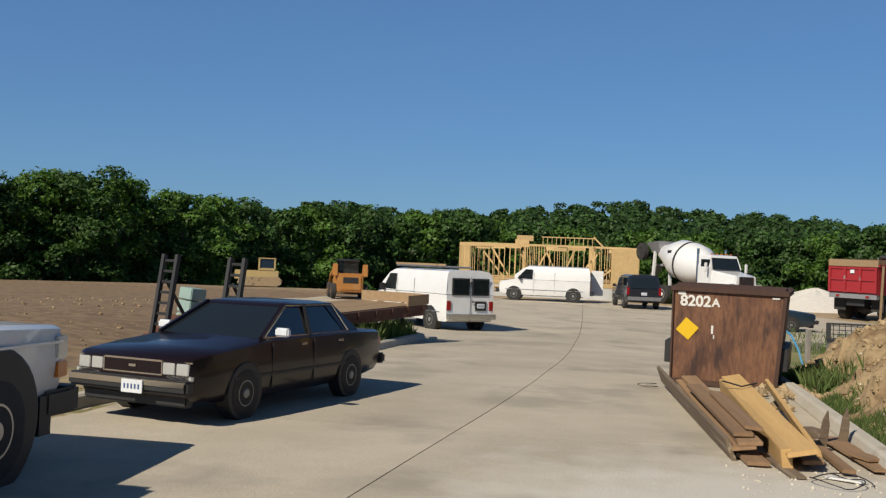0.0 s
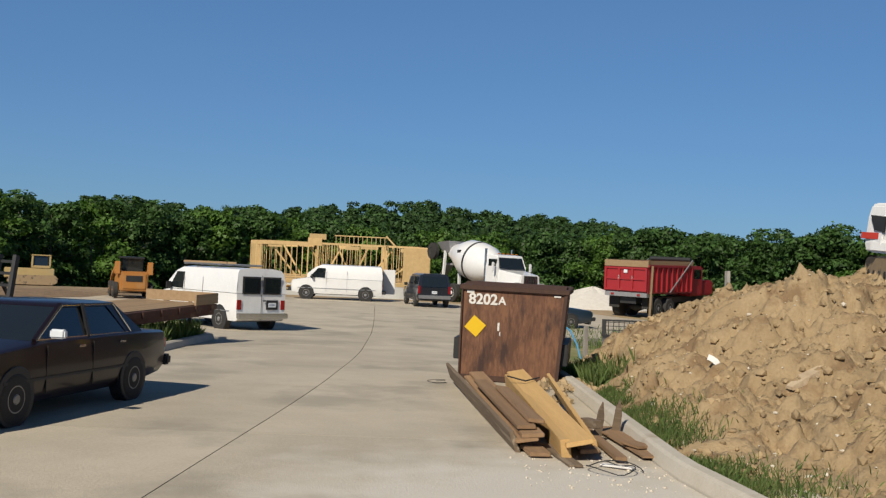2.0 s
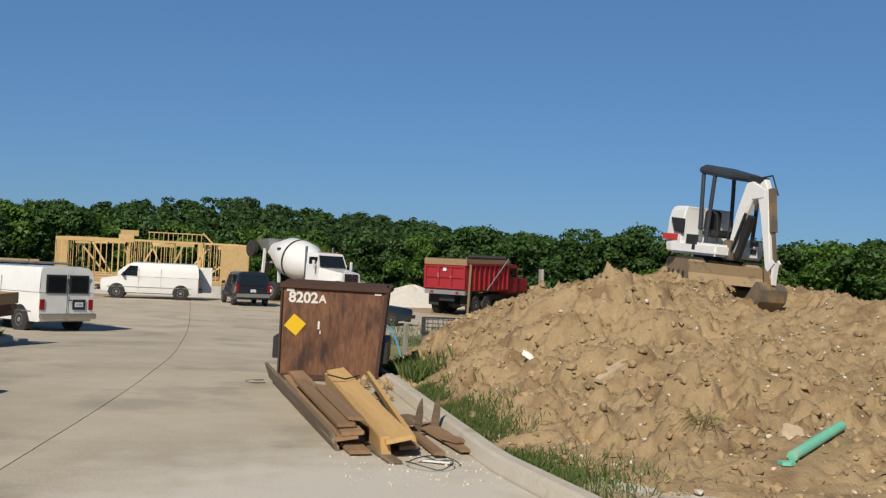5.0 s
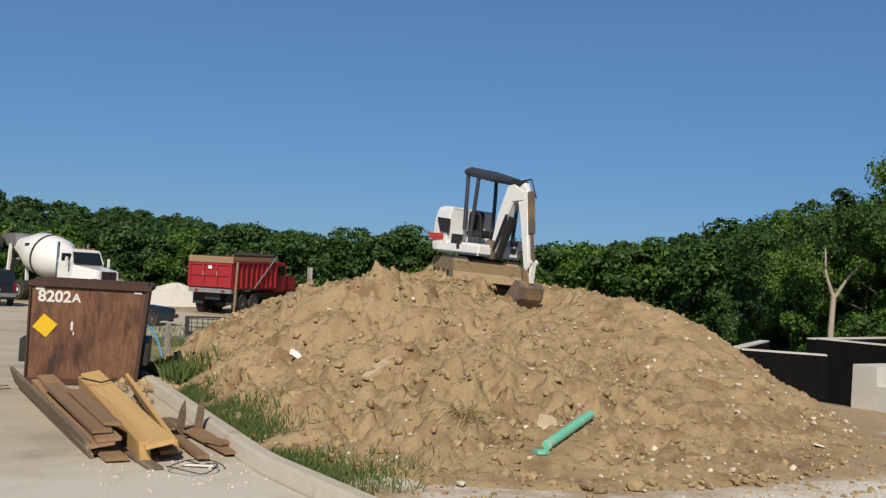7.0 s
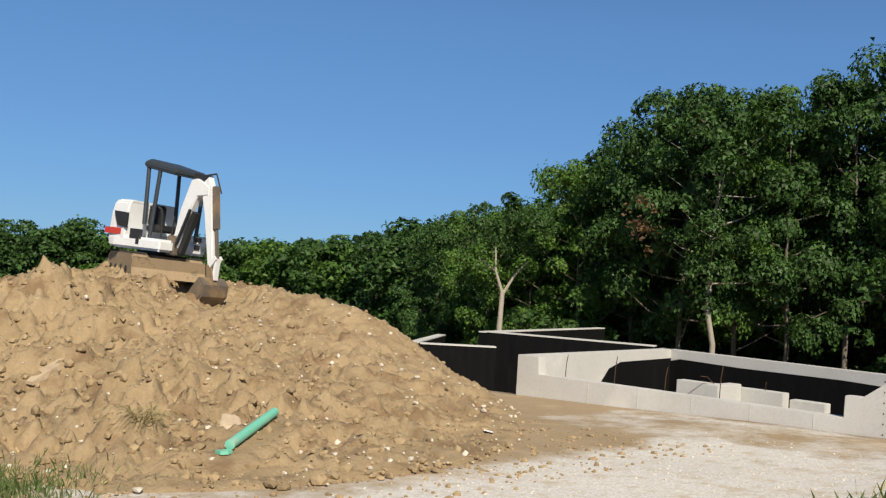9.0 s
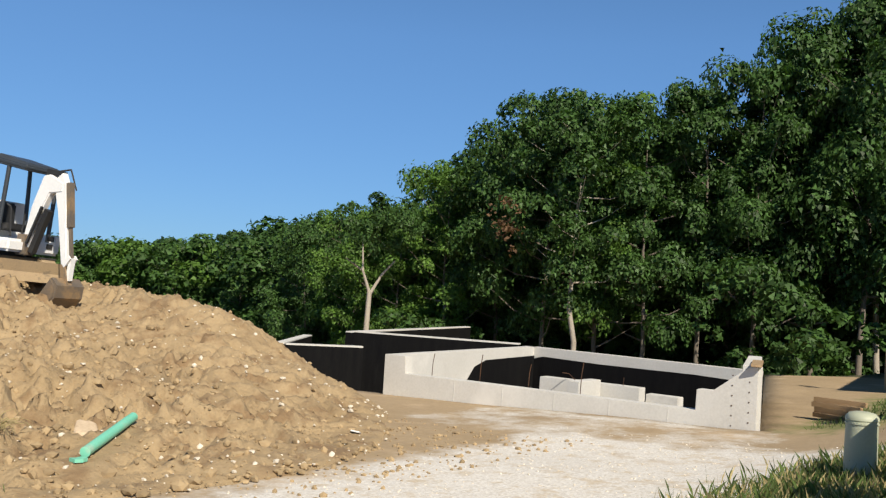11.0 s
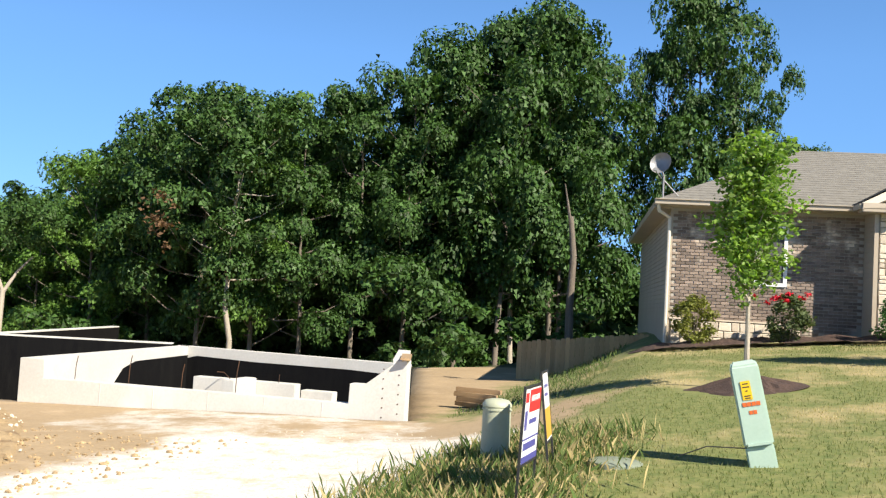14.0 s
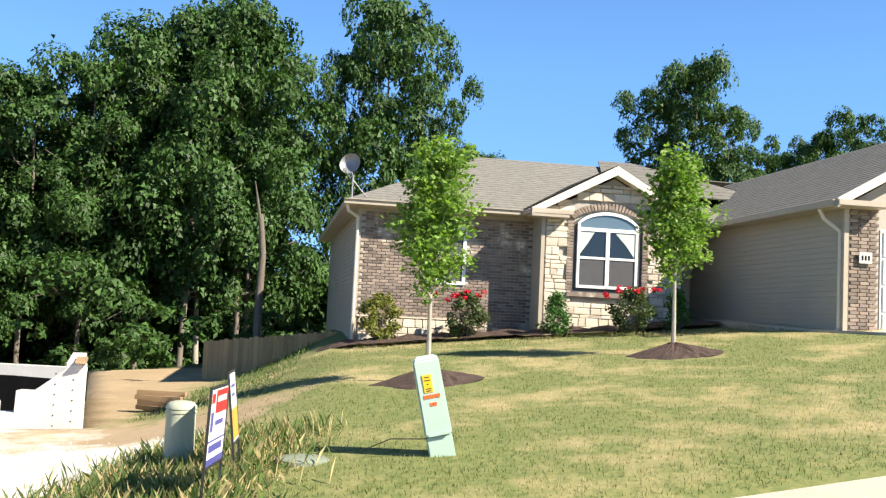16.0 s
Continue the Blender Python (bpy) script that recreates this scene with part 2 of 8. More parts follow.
# ---- surfaces of the land ----
def land_material():
    """Bare clay soil, thin grass, crushed stone and woodland floor, mixed by the cover of each place."""
    m = mat("soil", (0.40, 0.295, 0.175), (0.29, 0.21, 0.12), rough=0.95, scale=0.8, fine=14, bump=0.6, bump_scale=9, third=(0.47, 0.35, 0.22), third_scale=0.5)
    n, l = m.node_tree.nodes, m.node_tree.links
    p = n["Principled BSDF"]
    base = p.inputs["Base Color"].links[0].from_socket
    at = n.new("ShaderNodeVertexColor")
    at.layer_name = "cover"
    sp = n.new("ShaderNodeSeparateColor")
    l.new(at.outputs[0], sp.inputs[0])
    tc = n.new("ShaderNodeTexCoord")

    def tex(s, d=6):
        t = n.new("ShaderNodeTexNoise")
        t.inputs["Scale"].default_value, t.inputs["Detail"].default_value = s, d
        t.inputs["Roughness"].default_value = 0.68
        l.new(tc.outputs["Object"], t.inputs["Vector"])
        return t.outputs["Fac"]

    def ramp(f, lo, hi):
        r = n.new("ShaderNodeMapRange")
        r.inputs[1].default_value, r.inputs[2].default_value = lo, hi
        l.new(f, r.inputs[0])
        return r.outputs[0]

    def mixc(f, c1, c2):
        x = n.new("ShaderNodeMix")
        x.data_type = "RGBA"
        l.new(f, x.inputs[0])
        for s, c in ((x.inputs[6], c1), (x.inputs[7], c2)):
            if isinstance(c, tuple):
                s.default_value = (*c, 1)
            else:
                l.new(c, s)
        return x.outputs[2]

    def masked(ch, nz, soft=0.12):
        s = n.new("ShaderNodeMath")
        s.operation = "ADD"
        l.new(ch, s.inputs[0])
        l.new(nz, s.inputs[1])
        return ramp(s.outputs[0], 1.0 - soft, 1.0 + soft)

    green = mixc(ramp(tex(9, 8), 0.35, 0.65), (0.10, 0.135, 0.030), (0.20, 0.20, 0.065))
    green = mixc(ramp(tex(0.55, 5), 0.48, 0.66), green, (0.36, 0.29, 0.14))
    stone = mixc(ramp(tex(30, 4), 0.35, 0.65), (0.74, 0.71, 0.66), (0.50, 0.46, 0.40))
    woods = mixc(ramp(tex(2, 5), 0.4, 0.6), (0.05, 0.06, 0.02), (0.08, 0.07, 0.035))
    stone = mixc(ramp(tex(3.5, 8), 0.52, 0.68), stone, (0.50, 0.41, 0.29))
    # a darker brown for the left lot and the heap's street side
    damp = mixc(ramp(tex(3, 8), 0.4, 0.6), (0.15, 0.098, 0.055), (0.25, 0.17, 0.095))
    c = mixc(masked(at.outputs[1], tex(0.9, 8), 0.2), base, damp)
    c = mixc(masked(sp.outputs[1], tex(1.1, 8)), c, stone)
    c = mixc(masked(sp.outputs[0], tex(1.6, 8)), c, green)
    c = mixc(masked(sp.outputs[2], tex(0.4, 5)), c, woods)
    l.new(c, p.inputs["Base Color"])
    return m


def cover(x, y):
    """Shares of grass, crushed stone, woodland floor and darker soil."""
    r = math.hypot(x, y)
    grass = step(3.6, 1.6, y + 0.25 * (x - 9) * (x < 16)) * step(5.6, 7.0, x)
    grass = max(grass, 0.62 * step(2.2, 3.3, x) * step(4.7, 3.7, x) * step(7, 9, y) * step(30, 20, y))
    grass = max(grass, 0.75 * step(19, 24, y) * step(45, 35, y) * step(3, 5, x) * step(13, 9, x))
    grass = max(grass, 0.7 * step(30, 36, y) * step(8, 12, x) * step(60, 50, r))
    grass = max(grass, 0.60 * step(13.2, 15.6, x) * step(6.5, 3.5, y))
    grass = max(grass, 0.5 * step(-5.0, -5.3, x) * step(-9, -7, x) * step(5, 8, y) * step(30, 26, y))
    stone = 0.72 * step(4.2, 5.8, x) * step(13.8, 12.0, x) * step(8.2, 6.0, y) * step(1.0, 2.6, y)
    stone = max(stone, 0.55 * step(3.2, 3.8, x) * step(6.5, 5, x) * step(10, 8, y))
    stone = max(stone, 0.47 * step(11, 12.5, x) * step(16, 15, x) * step(10.5, 9, y) * step(3, 4.5, y))
    damp = max(0.78 * step(-6.2, -8.5, x) * step(6, 10, y) * step(70, 50, y), 0.55 * step(3.2, 4.0, x) * step(9, 7, x) * step(14, 17, y) * step(30, 26, y))
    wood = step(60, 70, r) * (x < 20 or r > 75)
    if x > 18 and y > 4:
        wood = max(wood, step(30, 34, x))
    return grass * (wood < 0.5), stone, wood, damp


def axis(fine0, fine1, d, far):
    out, x = list(np.arange(fine0, fine1 + d / 2, d)), fine1
    s = d
    while x < far:
        s *= 1.16
        x += s
        out.append(x)
    x, s = fine0, d
    while x > -far:
        s *= 1.16
        x -= s
        out.insert(0, x)
    return out


gx, gy = axis(-14, 30, 0.4, 1500), axis(-8, 34, 0.4, 1500)
gv, gc = [], []
for y in gy:
    for x in gx:
        z = level(x, y)
        if 15.2 < x < 34 and 4.4 < y < 20 and heap(x, y) < 0.3:
            z -= 1.9 * step(15.2, 15.7, x) * step(34, 30, x) * step(4.6, 5.2, y - 0.29 * (x - 15.3)) * step(20, 17, y)
        if -5.3 < x < 3.3 and -9 < y < 30 or math.hypot(x + 0.5, y - 45) < 16.2 or (x > 20 and y < 1.0 and x < 40):
            z -= 0.10
        gv.append((x, y, z))
        gc.append(cover(x, y))
nx = len(gx)
gf = [(j * nx + i, j * nx + i + 1, (j + 1) * nx + i + 1, (j + 1) * nx + i) for j in range(len(gy) - 1) for i in range(nx - 1)]
gme = bpy.data.meshes.new("ground")
gme.from_pydata(gv, [], gf)
ca = gme.color_attributes.new("cover", "FLOAT_COLOR", "POINT")
for i, c in enumerate(gc):
    ca.data[i].color = c
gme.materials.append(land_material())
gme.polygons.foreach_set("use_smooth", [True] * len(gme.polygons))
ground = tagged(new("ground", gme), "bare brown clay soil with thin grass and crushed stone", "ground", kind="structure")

# the spoil heap: lumpy clay
# third darkens random patches, standing in for shade in the hollows
clay = mat("clay", (0.375, 0.275, 0.155), (0.270, 0.192, 0.102), rough=0.95, scale=1.1, fine=22, bump=1.0, bump_scale=26, third=(0.215, 0.140, 0.072), third_scale=1.7, third_at=0.55)


def clods(x, y):
    p = Vector((x, y, 0.0))
    rough = 0.42 + 0.88 * step(11.5, 6.5, x - 0.35 * (y - 9))
    q = p + Vector((noise.noise(p * 0.9), noise.noise(p * 0.9 + Vector((5, 9, 2))), 0)) * 0.5
    a = noise.noise(p * 0.45) * 0.16
    patch = 0.45 + 0.9 * max(0.0, noise.noise(p * 0.55 + Vector((3, 3, 3))) + 0.35)
    b = sum((abs(noise.noise(q * f + Vector((f, f, 0)))) - 0.26) * w for f, w in ((0.9, 0.42), (2.1, 0.32), (4.6, 0.22))) * rough * patch
    e = (abs(noise.noise(q * 9.5)) - 0.25) * 0.11 * (0.45 + 0.55 * rough) + noise.noise(p * 16) * 0.026
    u = min(1.0, max(0.0, ((x - 5.7) * 1.3 + (y - 8.2) * 0.95) / 2.59))
    off = math.hypot(x - 5.7 - 1.3 * u, y - 8.2 - 0.95 * u)
    return (a + b + e) * step(0.10, 0.55, off)


hv, hn = [], 0
ST = 0.05
hx, hy = np.arange(1.5, 20.01, ST), np.arange(5.2, 26.01, ST)
for y in hy:
    for x in hx:
        e = heap(x, y)
        z = level(x, y) - 0.12
        if e > 0:
            k = step(0.0, 0.25, e)
            z += 0.12 * step(0, 0.05, e) + e + clods(x, y) * k + 0.03 * noise.noise((x * 3, y * 3, 1))
        hv.append((x, y, z))
hn = len(hx)
hf = []
for j in range(len(hy) - 1):
    for i in range(hn - 1):
        if heap(hx[i], hy[j]) > 0 or heap(hx[i + 1], hy[j + 1]) > 0:
            hf.append((j * hn + i, j * hn + i + 1, (j + 1) * hn + i + 1, (j + 1) * hn + i))
hme = bpy.data.meshes.new("dirt_heap")
hme.from_pydata(hv, [], hf)
hb = bmesh.new()
hb.from_mesh(hme)
bmesh.ops.delete(hb, geom=[v for v in hb.verts if not v.link_faces], context="VERTS")
hb.to_mesh(hme)
hb.free()
hme.materials.append(clay)
hme.polygons.foreach_set("use_smooth", [True] * len(hme.polygons))
tagged(new("dirt_heap", hme), "large heap of dug tan clay soil with lumps and stones", "dirt heap", kind="stuff")


def heap_top(x, y):
    e = heap(x, y)
    return level(x, y) + e + clods(x, y) * step(0, 0.25, e) if e > 0 else level(x, y)


# ---- road: concrete slabs and kerbs ----
concrete = mat("road_concrete", (0.50, 0.44, 0.345), (0.41, 0.36, 0.28), rough=0.85, scale=0.7, fine=38, bump=0.3, contrast=0.72, third=(0.35, 0.31, 0.245), third_scale=0.5, third_at=0.56, spread=0.05)
kerb_mat = mat("kerb_concrete", (0.52, 0.48, 0.41), (0.42, 0.38, 0.31), rough=0.9, scale=2, fine=40, bump=0.2, third=(0.33, 0.27, 0.19), third_scale=1.2)

# pale cement dust spilled on the street
cn, cl_ = concrete.node_tree.nodes, concrete.node_tree.links
ctc, cds, cns, cad, crp, cmx = (cn.new("ShaderNode" + k) for k in ("TexCoord", "VectorMath", "TexNoise", "Math", "MapRange", "Mix"))
cds.operation, cds.inputs[1].default_value = "DISTANCE", (1.3, 7.6, -0.3)
cns.inputs["Scale"].default_value, cns.inputs["Detail"].default_value = 2.2, 8
cad.operation, cad.inputs[1].default_value = "MULTIPLY_ADD", 3.4
crp.inputs[1].default_value, crp.inputs[2].default_value, crp.inputs[3].default_value, crp.inputs[4].default_value = 2.9, 4.6, 0.8, 0.0
cmx.data_type = "RGBA"
cmx.inputs[7].default_value = (0.60, 0.565, 0.50, 1)
cl_.new(ctc.outputs["Object"], cds.inputs[0])
cl_.new(ctc.outputs["Object"], cns.inputs["Vector"])
cl_.new(cns.outputs[0], cad.inputs[0])
cl_.new(cds.outputs["Value"], cad.inputs[2])
cl_.new(cad.outputs[0], crp.inputs[0])
cl_.new(crp.outputs[0], cmx.inputs[0])
cbs = cn["Principled BSDF"].inputs["Base Color"]
cl_.new(cbs.links[0].from_socket, cmx.inputs[6])
cl_.new(cmx.outputs[2], cbs)


def strip(poly_rows, z_off, thick):
    """A slab that follows the ground; rows of (x0, x1, y)."""
    f = Form()
    top, low = [], []
    for x0, x1, y in poly_rows:
        for k in range(5):
            x = x0 + (x1 - x0) * k / 4
            z = level(x, y) + z_off
            top.append((x, y, z))
            low.append((x, y, z - thick))
    n, r = len(top), len(poly_rows)
    fc = []
    for j in range(r - 1):
        for k in range(4):
            a = j * 5 + k
            fc += [(a, a + 1, a + 6, a + 5), (n + a, n + a + 5, n + a + 6, n + a + 1)]
        a, b = j * 5, j * 5 + 4
        fc += [(a, a + 5, n + a + 5, n + a), (b, n + b, n + b + 5, b + 5)]
    for k in range(4):
        a, b = k, (r - 1) * 5 + k
        fc += [(a, n + a, n + a + 1, a + 1), (b, b + 1, n + b + 1, n + b)]
    return f.add(top + low, fc)


def left_edge(y):
    return float(np.interp(y, [-12, 8, 10.5, 20, 26, 29, 33, 37, 45, 53, 61], [-6.6, -5.9, -5.75, -4.5, -4.3, -5.6, -10.5, -13.5, -16.0, -13.5, -1.5]))


def right_edge(y):
    return float(np.interp(y, [-12, 2, 9, 16, 24, 30, 34, 40, 48, 56, 61], [4.9, 3.4, 2.85, 3.25, 3.5, 4.6, 8.5, 13, 15, 10.5, 0.5]))


def middle(y):
    return sum(float(np.interp(y + e, [-16, 7, 18, 37, 66], [-4.0, -1.85, -0.45, -0.1, -0.2])) for e in (-6, -4, -2, 0, 2, 4, 6)) / 7


road = tagged(new("road"), "pale concrete street with joints and turning circle", "road", kind="structure")
ys = [-12, -7.5, -3, 1.6, 6.1, 10.6, 15.2, 19.8, 24.4, 29, 33.6, 38.2, 42.8, 47.4, 52, 56.6, 61]
for y0, y1 in zip(ys, ys[1:]):
    rr = [y0 + 0.006 + (y1 - y0 - 0.012) * i / 5 for i in range(6)]
    part("slab", strip([(left_edge(y), middle(y) - 0.007, y) for y in rr], 0.0, 0.15), concrete, road)
    part("slab", strip([(middle(y) + 0.007, right_edge(y), y) for y in rr], 0.0, 0.15), concrete, road)


def kerb(name, edge, y0, y1, side, label):
    f, y = tagged(new(name), label, "kerb", kind="structure"), y0
    while y < y1:
        b = min(y + 3.0, y1)
        g = Form()
        rings = []
        for i in range(7):
            yy = y + 0.004 + (b - y - 0.008) * i / 6
            x, z = edge(yy), level(edge(yy), yy)
            rings.append([(x, yy, z - 0.2), (x + side * 0.01, yy, z + 0.02), (x + side * 0.05, yy, z + 0.13), (x + side * 0.09, yy, z + 0.155),
                          (x + side * 0.20, yy, z + 0.16), (x + side * 0.21, yy, z - 0.2)])
        part("kerb_stone", g.loft(rings), kerb_mat, f)
        y = b
    return f


kerb("kerb", right_edge, 6.8, 33, 1, "concrete kerb along the street, dusted with soil")
kerb("kerb", left_edge, 2, 33, -1, "concrete kerb curving into the turning circle")

# ---- foundation of the next house ----
cast = mat("cast_concrete", (0.60, 0.585, 0.55), (0.50, 0.485, 0.45), rough=0.85, scale=0.9, fine=25, bump=0.1, third=(0.66, 0.64, 0.60), third_scale=0.6)
tar = mat("damp_proofing", (0.004, 0.004, 0.005), (0.009, 0.009, 0.009), rough=0.85, scale=2, fine=20, bump=0.2, third=(0.016, 0.016, 0.016), third_scale=0.8, third_at=0.68, stretch=(3, 3, 0.4))
rust_iron = mat("rusty_iron", (0.12, 0.06, 0.03), (0.07, 0.04, 0.025), rough=0.8, metal=0.4)
rough_wood = mat("weathered_wood", (0.36, 0.25, 0.14), (0.26, 0.17, 0.09), rough=0.8, scale=2, fine=20, stretch=(0.3, 6, 6), bump=0.3, spread=0.15)

tar.node_tree.nodes["Principled BSDF"].inputs["Specular IOR Level"].default_value = 0.08
TOP, LOW = 0.37, 0.03


def wall_run(p, q, z0, z1, t=0.25):
    f = Form()
    d = (Vector((*q, 0)) - Vector((*p, 0)))
    m = Matrix.Translation((*p, 0)) @ Matrix.Rotation(math.atan2(d.y, d.x), 4, "Z")
    return f.span((0, 0, z0), (d.length, t, z1), m)


FL, FR, BL, BR = (15.05, 11.97), (15.31, 4.66), (21.9, 12.6), (21.2, 6.35)
found = thing("house_foundation", pose(0, 0, 0), "open poured concrete foundation with black damp-proofed basement walls", "foundation")
fm = Matrix.Translation((*FL, 0)) @ Matrix.Rotation(math.atan2(FR[1] - FL[1], FR[0] - FL[0]), 4, "Z")
L = math.hypot(FR[0] - FL[0], FR[1] - FL[1])
front = Form().prism([(0, -1.0), (L, -1.0), (L, 0.82), (L - 0.16, 0.80), (L - 0.72, TOP), (L - 0.98, TOP), (L - 0.99, LOW), (0.52, LOW), (0.50, TOP), (0, TOP)], 0.0, 0.25, "y", fm)
fw = part("front_wall", front, cast, found, "pale grey poured concrete", bevel=0.008)
for k in range(1, 6):
    part("form_seam", Form().box((0.62 + k * 1.05, -0.002, (LOW - 0.5) / 2), (0.012, 0.006, LOW + 0.5), fm), cast, fw)
for k in range(11):
    part("tie_end", Form().cyl((L - 0.40 + 0.27 * (k % 2), -0.006, -0.15 + 0.08 * k), (L - 0.40 + 0.27 * (k % 2), 0.01, -0.15 + 0.08 * k), 0.012, seg=8, m=fm), rust_iron, fw)
sm = Matrix.Translation((*FL, 0)) @ Matrix.Rotation(math.atan2(BL[1] - FL[1], BL[0] - FL[0]), 4, "Z")
SL = math.hypot(BL[0] - FL[0], BL[1] - FL[1])
part("side_wall", Form().span((0.26, -0.25, -2.6), (SL, 0, TOP), sm), cast, found, "pale grey poured concrete", bevel=0.006)
part("coating", Form().prism([(0.25, -2.6), (0.25, TOP - 0.12), (3.4, TOP - 0.05), (7.0, TOP - 0.03), (7.0, -2.6)], 0.004, 0.012, "y", sm), tar, found, "black damp-proof coating")
part("coating", Form().prism([(2.9, -2.6), (3.0, -0.3), (3.35, 0.0), (3.9, 0.13), (SL - 0.01, 0.15), (SL - 0.01, -2.6)], -0.266, -0.254, "y", sm), tar, found, "black damp-proof coating")
part("rear_wall", wall_run(BR, (BL[0], BL[1] + 0.01), -2.6, TOP), cast, found, "pale grey poured concrete", bevel=0.006)
bm_ = Matrix.Translation((*BR, 0)) @ Matrix.Rotation(math.atan2(BL[1] - BR[1], BL[0] - BR[0]), 4, "Z")
RL = math.hypot(BL[0] - BR[0], BL[1] - BR[1])
part("coating", Form().prism([(0.1, -2.6), (0.1, 0.10), (1.5, 0.14), (4.0, 0.12), (RL - 0.6, 0.15), (RL - 0.2, 0.05), (RL - 0.05, -2.6)], 0.254, 0.266, "y", bm_), tar, found, "black damp-proof coating")
rm = Matrix.Translation((*FR, 0)) @ Matrix.Rotation(math.atan2(BR[1] - FR[1], BR[0] - FR[0]), 4, "Z")
part("end_wall", Form().prism([(0.26, -1.6), (0.26, 0.82), (3.4, 0.82), (3.5, TOP), (6.2, TOP), (6.2, -1.6)], 0.004, 0.25, "y", rm), cast, found, bevel=0.006)
part("coating", Form().prism([(0.05, -1.2), (0.05, 0.74), (3.4, 0.74), (3.5, TOP - 0.06), (6.2, TOP - 0.06), (6.2, -1.2)], -0.012, -0.001, "y", rm), tar, found, "black damp-proof coating")
part("plank", Form().span((-0.12, -0.05, 0.826), (1.3, 0.12, 0.862), rm), rough_wood, found)
pier = part("pier", Form().span((18.2, 7.9, -2.2), (18.5, 10.2, -0.02)).span((17.2, 8.75, -2.2), (18.195, 9.0, 0.06)).span((18.51, 7.2, -2.2), (18.8, 7.895, -0.15)), cast, found, bevel=0.01)
part("pit_floor", Form().span((15.4, 4.9, -1.95), (21.5, 12.1, -1.85)), mat("pit_soil", (0.20, 0.14, 0.08), rough=0.95), found)
for k, (a, h) in enumerate(((0.9, 0.42), (2.0, 0.5), (3.05, 0.42), (4.1, 0.55), (6.9, 0.5))):
    part("rebar", Form().tube([fm @ Vector((a, 0.35, -0.5)), fm @ Vector((a + 0.02, 0.36, LOW + h * 0.6)), fm @ Vector((a + 0.05, 0.36, LOW + h))], 0.008, 6), rust_iron, found)
for a, b in (((18.3, 9.4, -0.02), (17.9, 9.5, 0.14)), ((18.3, 8.3, -0.04), (18.1, 8.2, 0.16))):
    part("rebar", Form().tube([a, ((a[0] + b[0]) / 2, (a[1] + b[1]) / 2, 0.12), b], 0.008, 6), rust_iron, found)
# the basement beyond
for p, q, t in (((20.3, 17.3), (21.9, 12.95), 0.40), ((20.3, 17.3), (29.0, 19.2), 0.38), ((17.6, 17.2), (19.2, 16.0), 0.10), ((17.6, 17.25), (20.9, 19.4), 0.12), ((14.6, 18.6), (17.2, 17.0), -0.02)):
    part("basement_wall", wall_run(p, q, -2.6, t - 0.035), tar, found, "black damp-proofed wall")
    part("wall_head", wall_run(p, q, t - 0.033, t), cast, found)

# pale wood offcuts beside the foundation
for k in range(4):
    single("timber_offcut", Form().box((0, 0, 0.045), (0.9, 0.11, 0.085)), rough_wood, pose(17.6 + 0.06 * k, 4.02 - 0.04 * (k % 2), level(17.6, 4.0) + 0.088 * k, 0, 0, 60 + 7 * k), "short sawn timber offcut stacked beside the foundation", "timber", "stacked offcuts", bevel=0.005)

# ---- the finished house ----
HM = Matrix(((0.12, 0.993, 0, 22.99), (-0.993, 0.12, 0, 0.75), (0, 0, 1, 0), (0, 0, 0, 1)))
siding = mat("vinyl_siding", (0.42, 0.38, 0.30), (0.38, 0.34, 0.27), rough=0.6, scale=1, fine=30, bump=0.05)
trim_mat = mat("cream_trim", (0.68, 0.62, 0.52), (0.62, 0.56, 0.47), rough=0.5, bump=0.03)
gutter_mat = mat("gutter_metal", (0.42, 0.36, 0.28), (0.38, 0.32, 0.25), rough=0.4, bump=0.02)
mortar = mat("mortar", (0.42, 0.39, 0.34), (0.34, 0.31, 0.27), rough=0.95, fine=60)
brick_mat = mat("brick", (0.25, 0.19, 0.15), (0.17, 0.135, 0.115), rough=0.9, scale=6, fine=50, bump=0.3, third=(0.52, 0.45, 0.37), third_scale=2.2, third_at=0.56, spread=0.4)
stone_mat = mat("ledge_stone", (0.61, 0.535, 0.43), (0.49, 0.415, 0.325), rough=0.9, scale=3, fine=25, bump=0.6, bump_scale=9, spread=0.22)
shingle = mat("shingles", (0.175, 0.165, 0.145), (0.105, 0.098, 0.086), rough=0.95, scale=5, fine=22, bump=0.4, spread=0.25, coords="Object")
white_vinyl = mat("white_vinyl", (0.82, 0.82, 0.80), (0.76, 0.76, 0.74), rough=0.4, bump=0.0)
pane_mat = glass("window_pane", (0.015, 0.02, 0.025), 0.03)
screen_mat = mat("insect_screen", (0.06, 0.06, 0.065), (0.045, 0.045, 0.05), rough=0.6, fine=300)
cloth = mat("curtain", (0.55, 0.60, 0.55), (0.40, 0.46, 0.42), rough=0.9, stretch=(8, 1, 0.3))
door_mat = mat("front_door_paint", (0.05, 0.015, 0.02), rough=0.5)

house = thing("house", HM, "single-storey brick and stone house with grey shingle roof", "house")
Z0, EZ = 0.9, 4.42


def boards(a, b, z0, z1, axis_, at, face, rise=0.115):
    """Lapped siding boards on a wall from a to b; face is the way that it looks."""
    f, z = Form(), z0
    while z < z1:
        t = min(z + rise, z1)
        prof = [(at, z), (at + face * 0.022, z), (at + face * 0.006, t), (at, t)]
        f.prism(prof, a, b, axis_)
        z = t
    return f


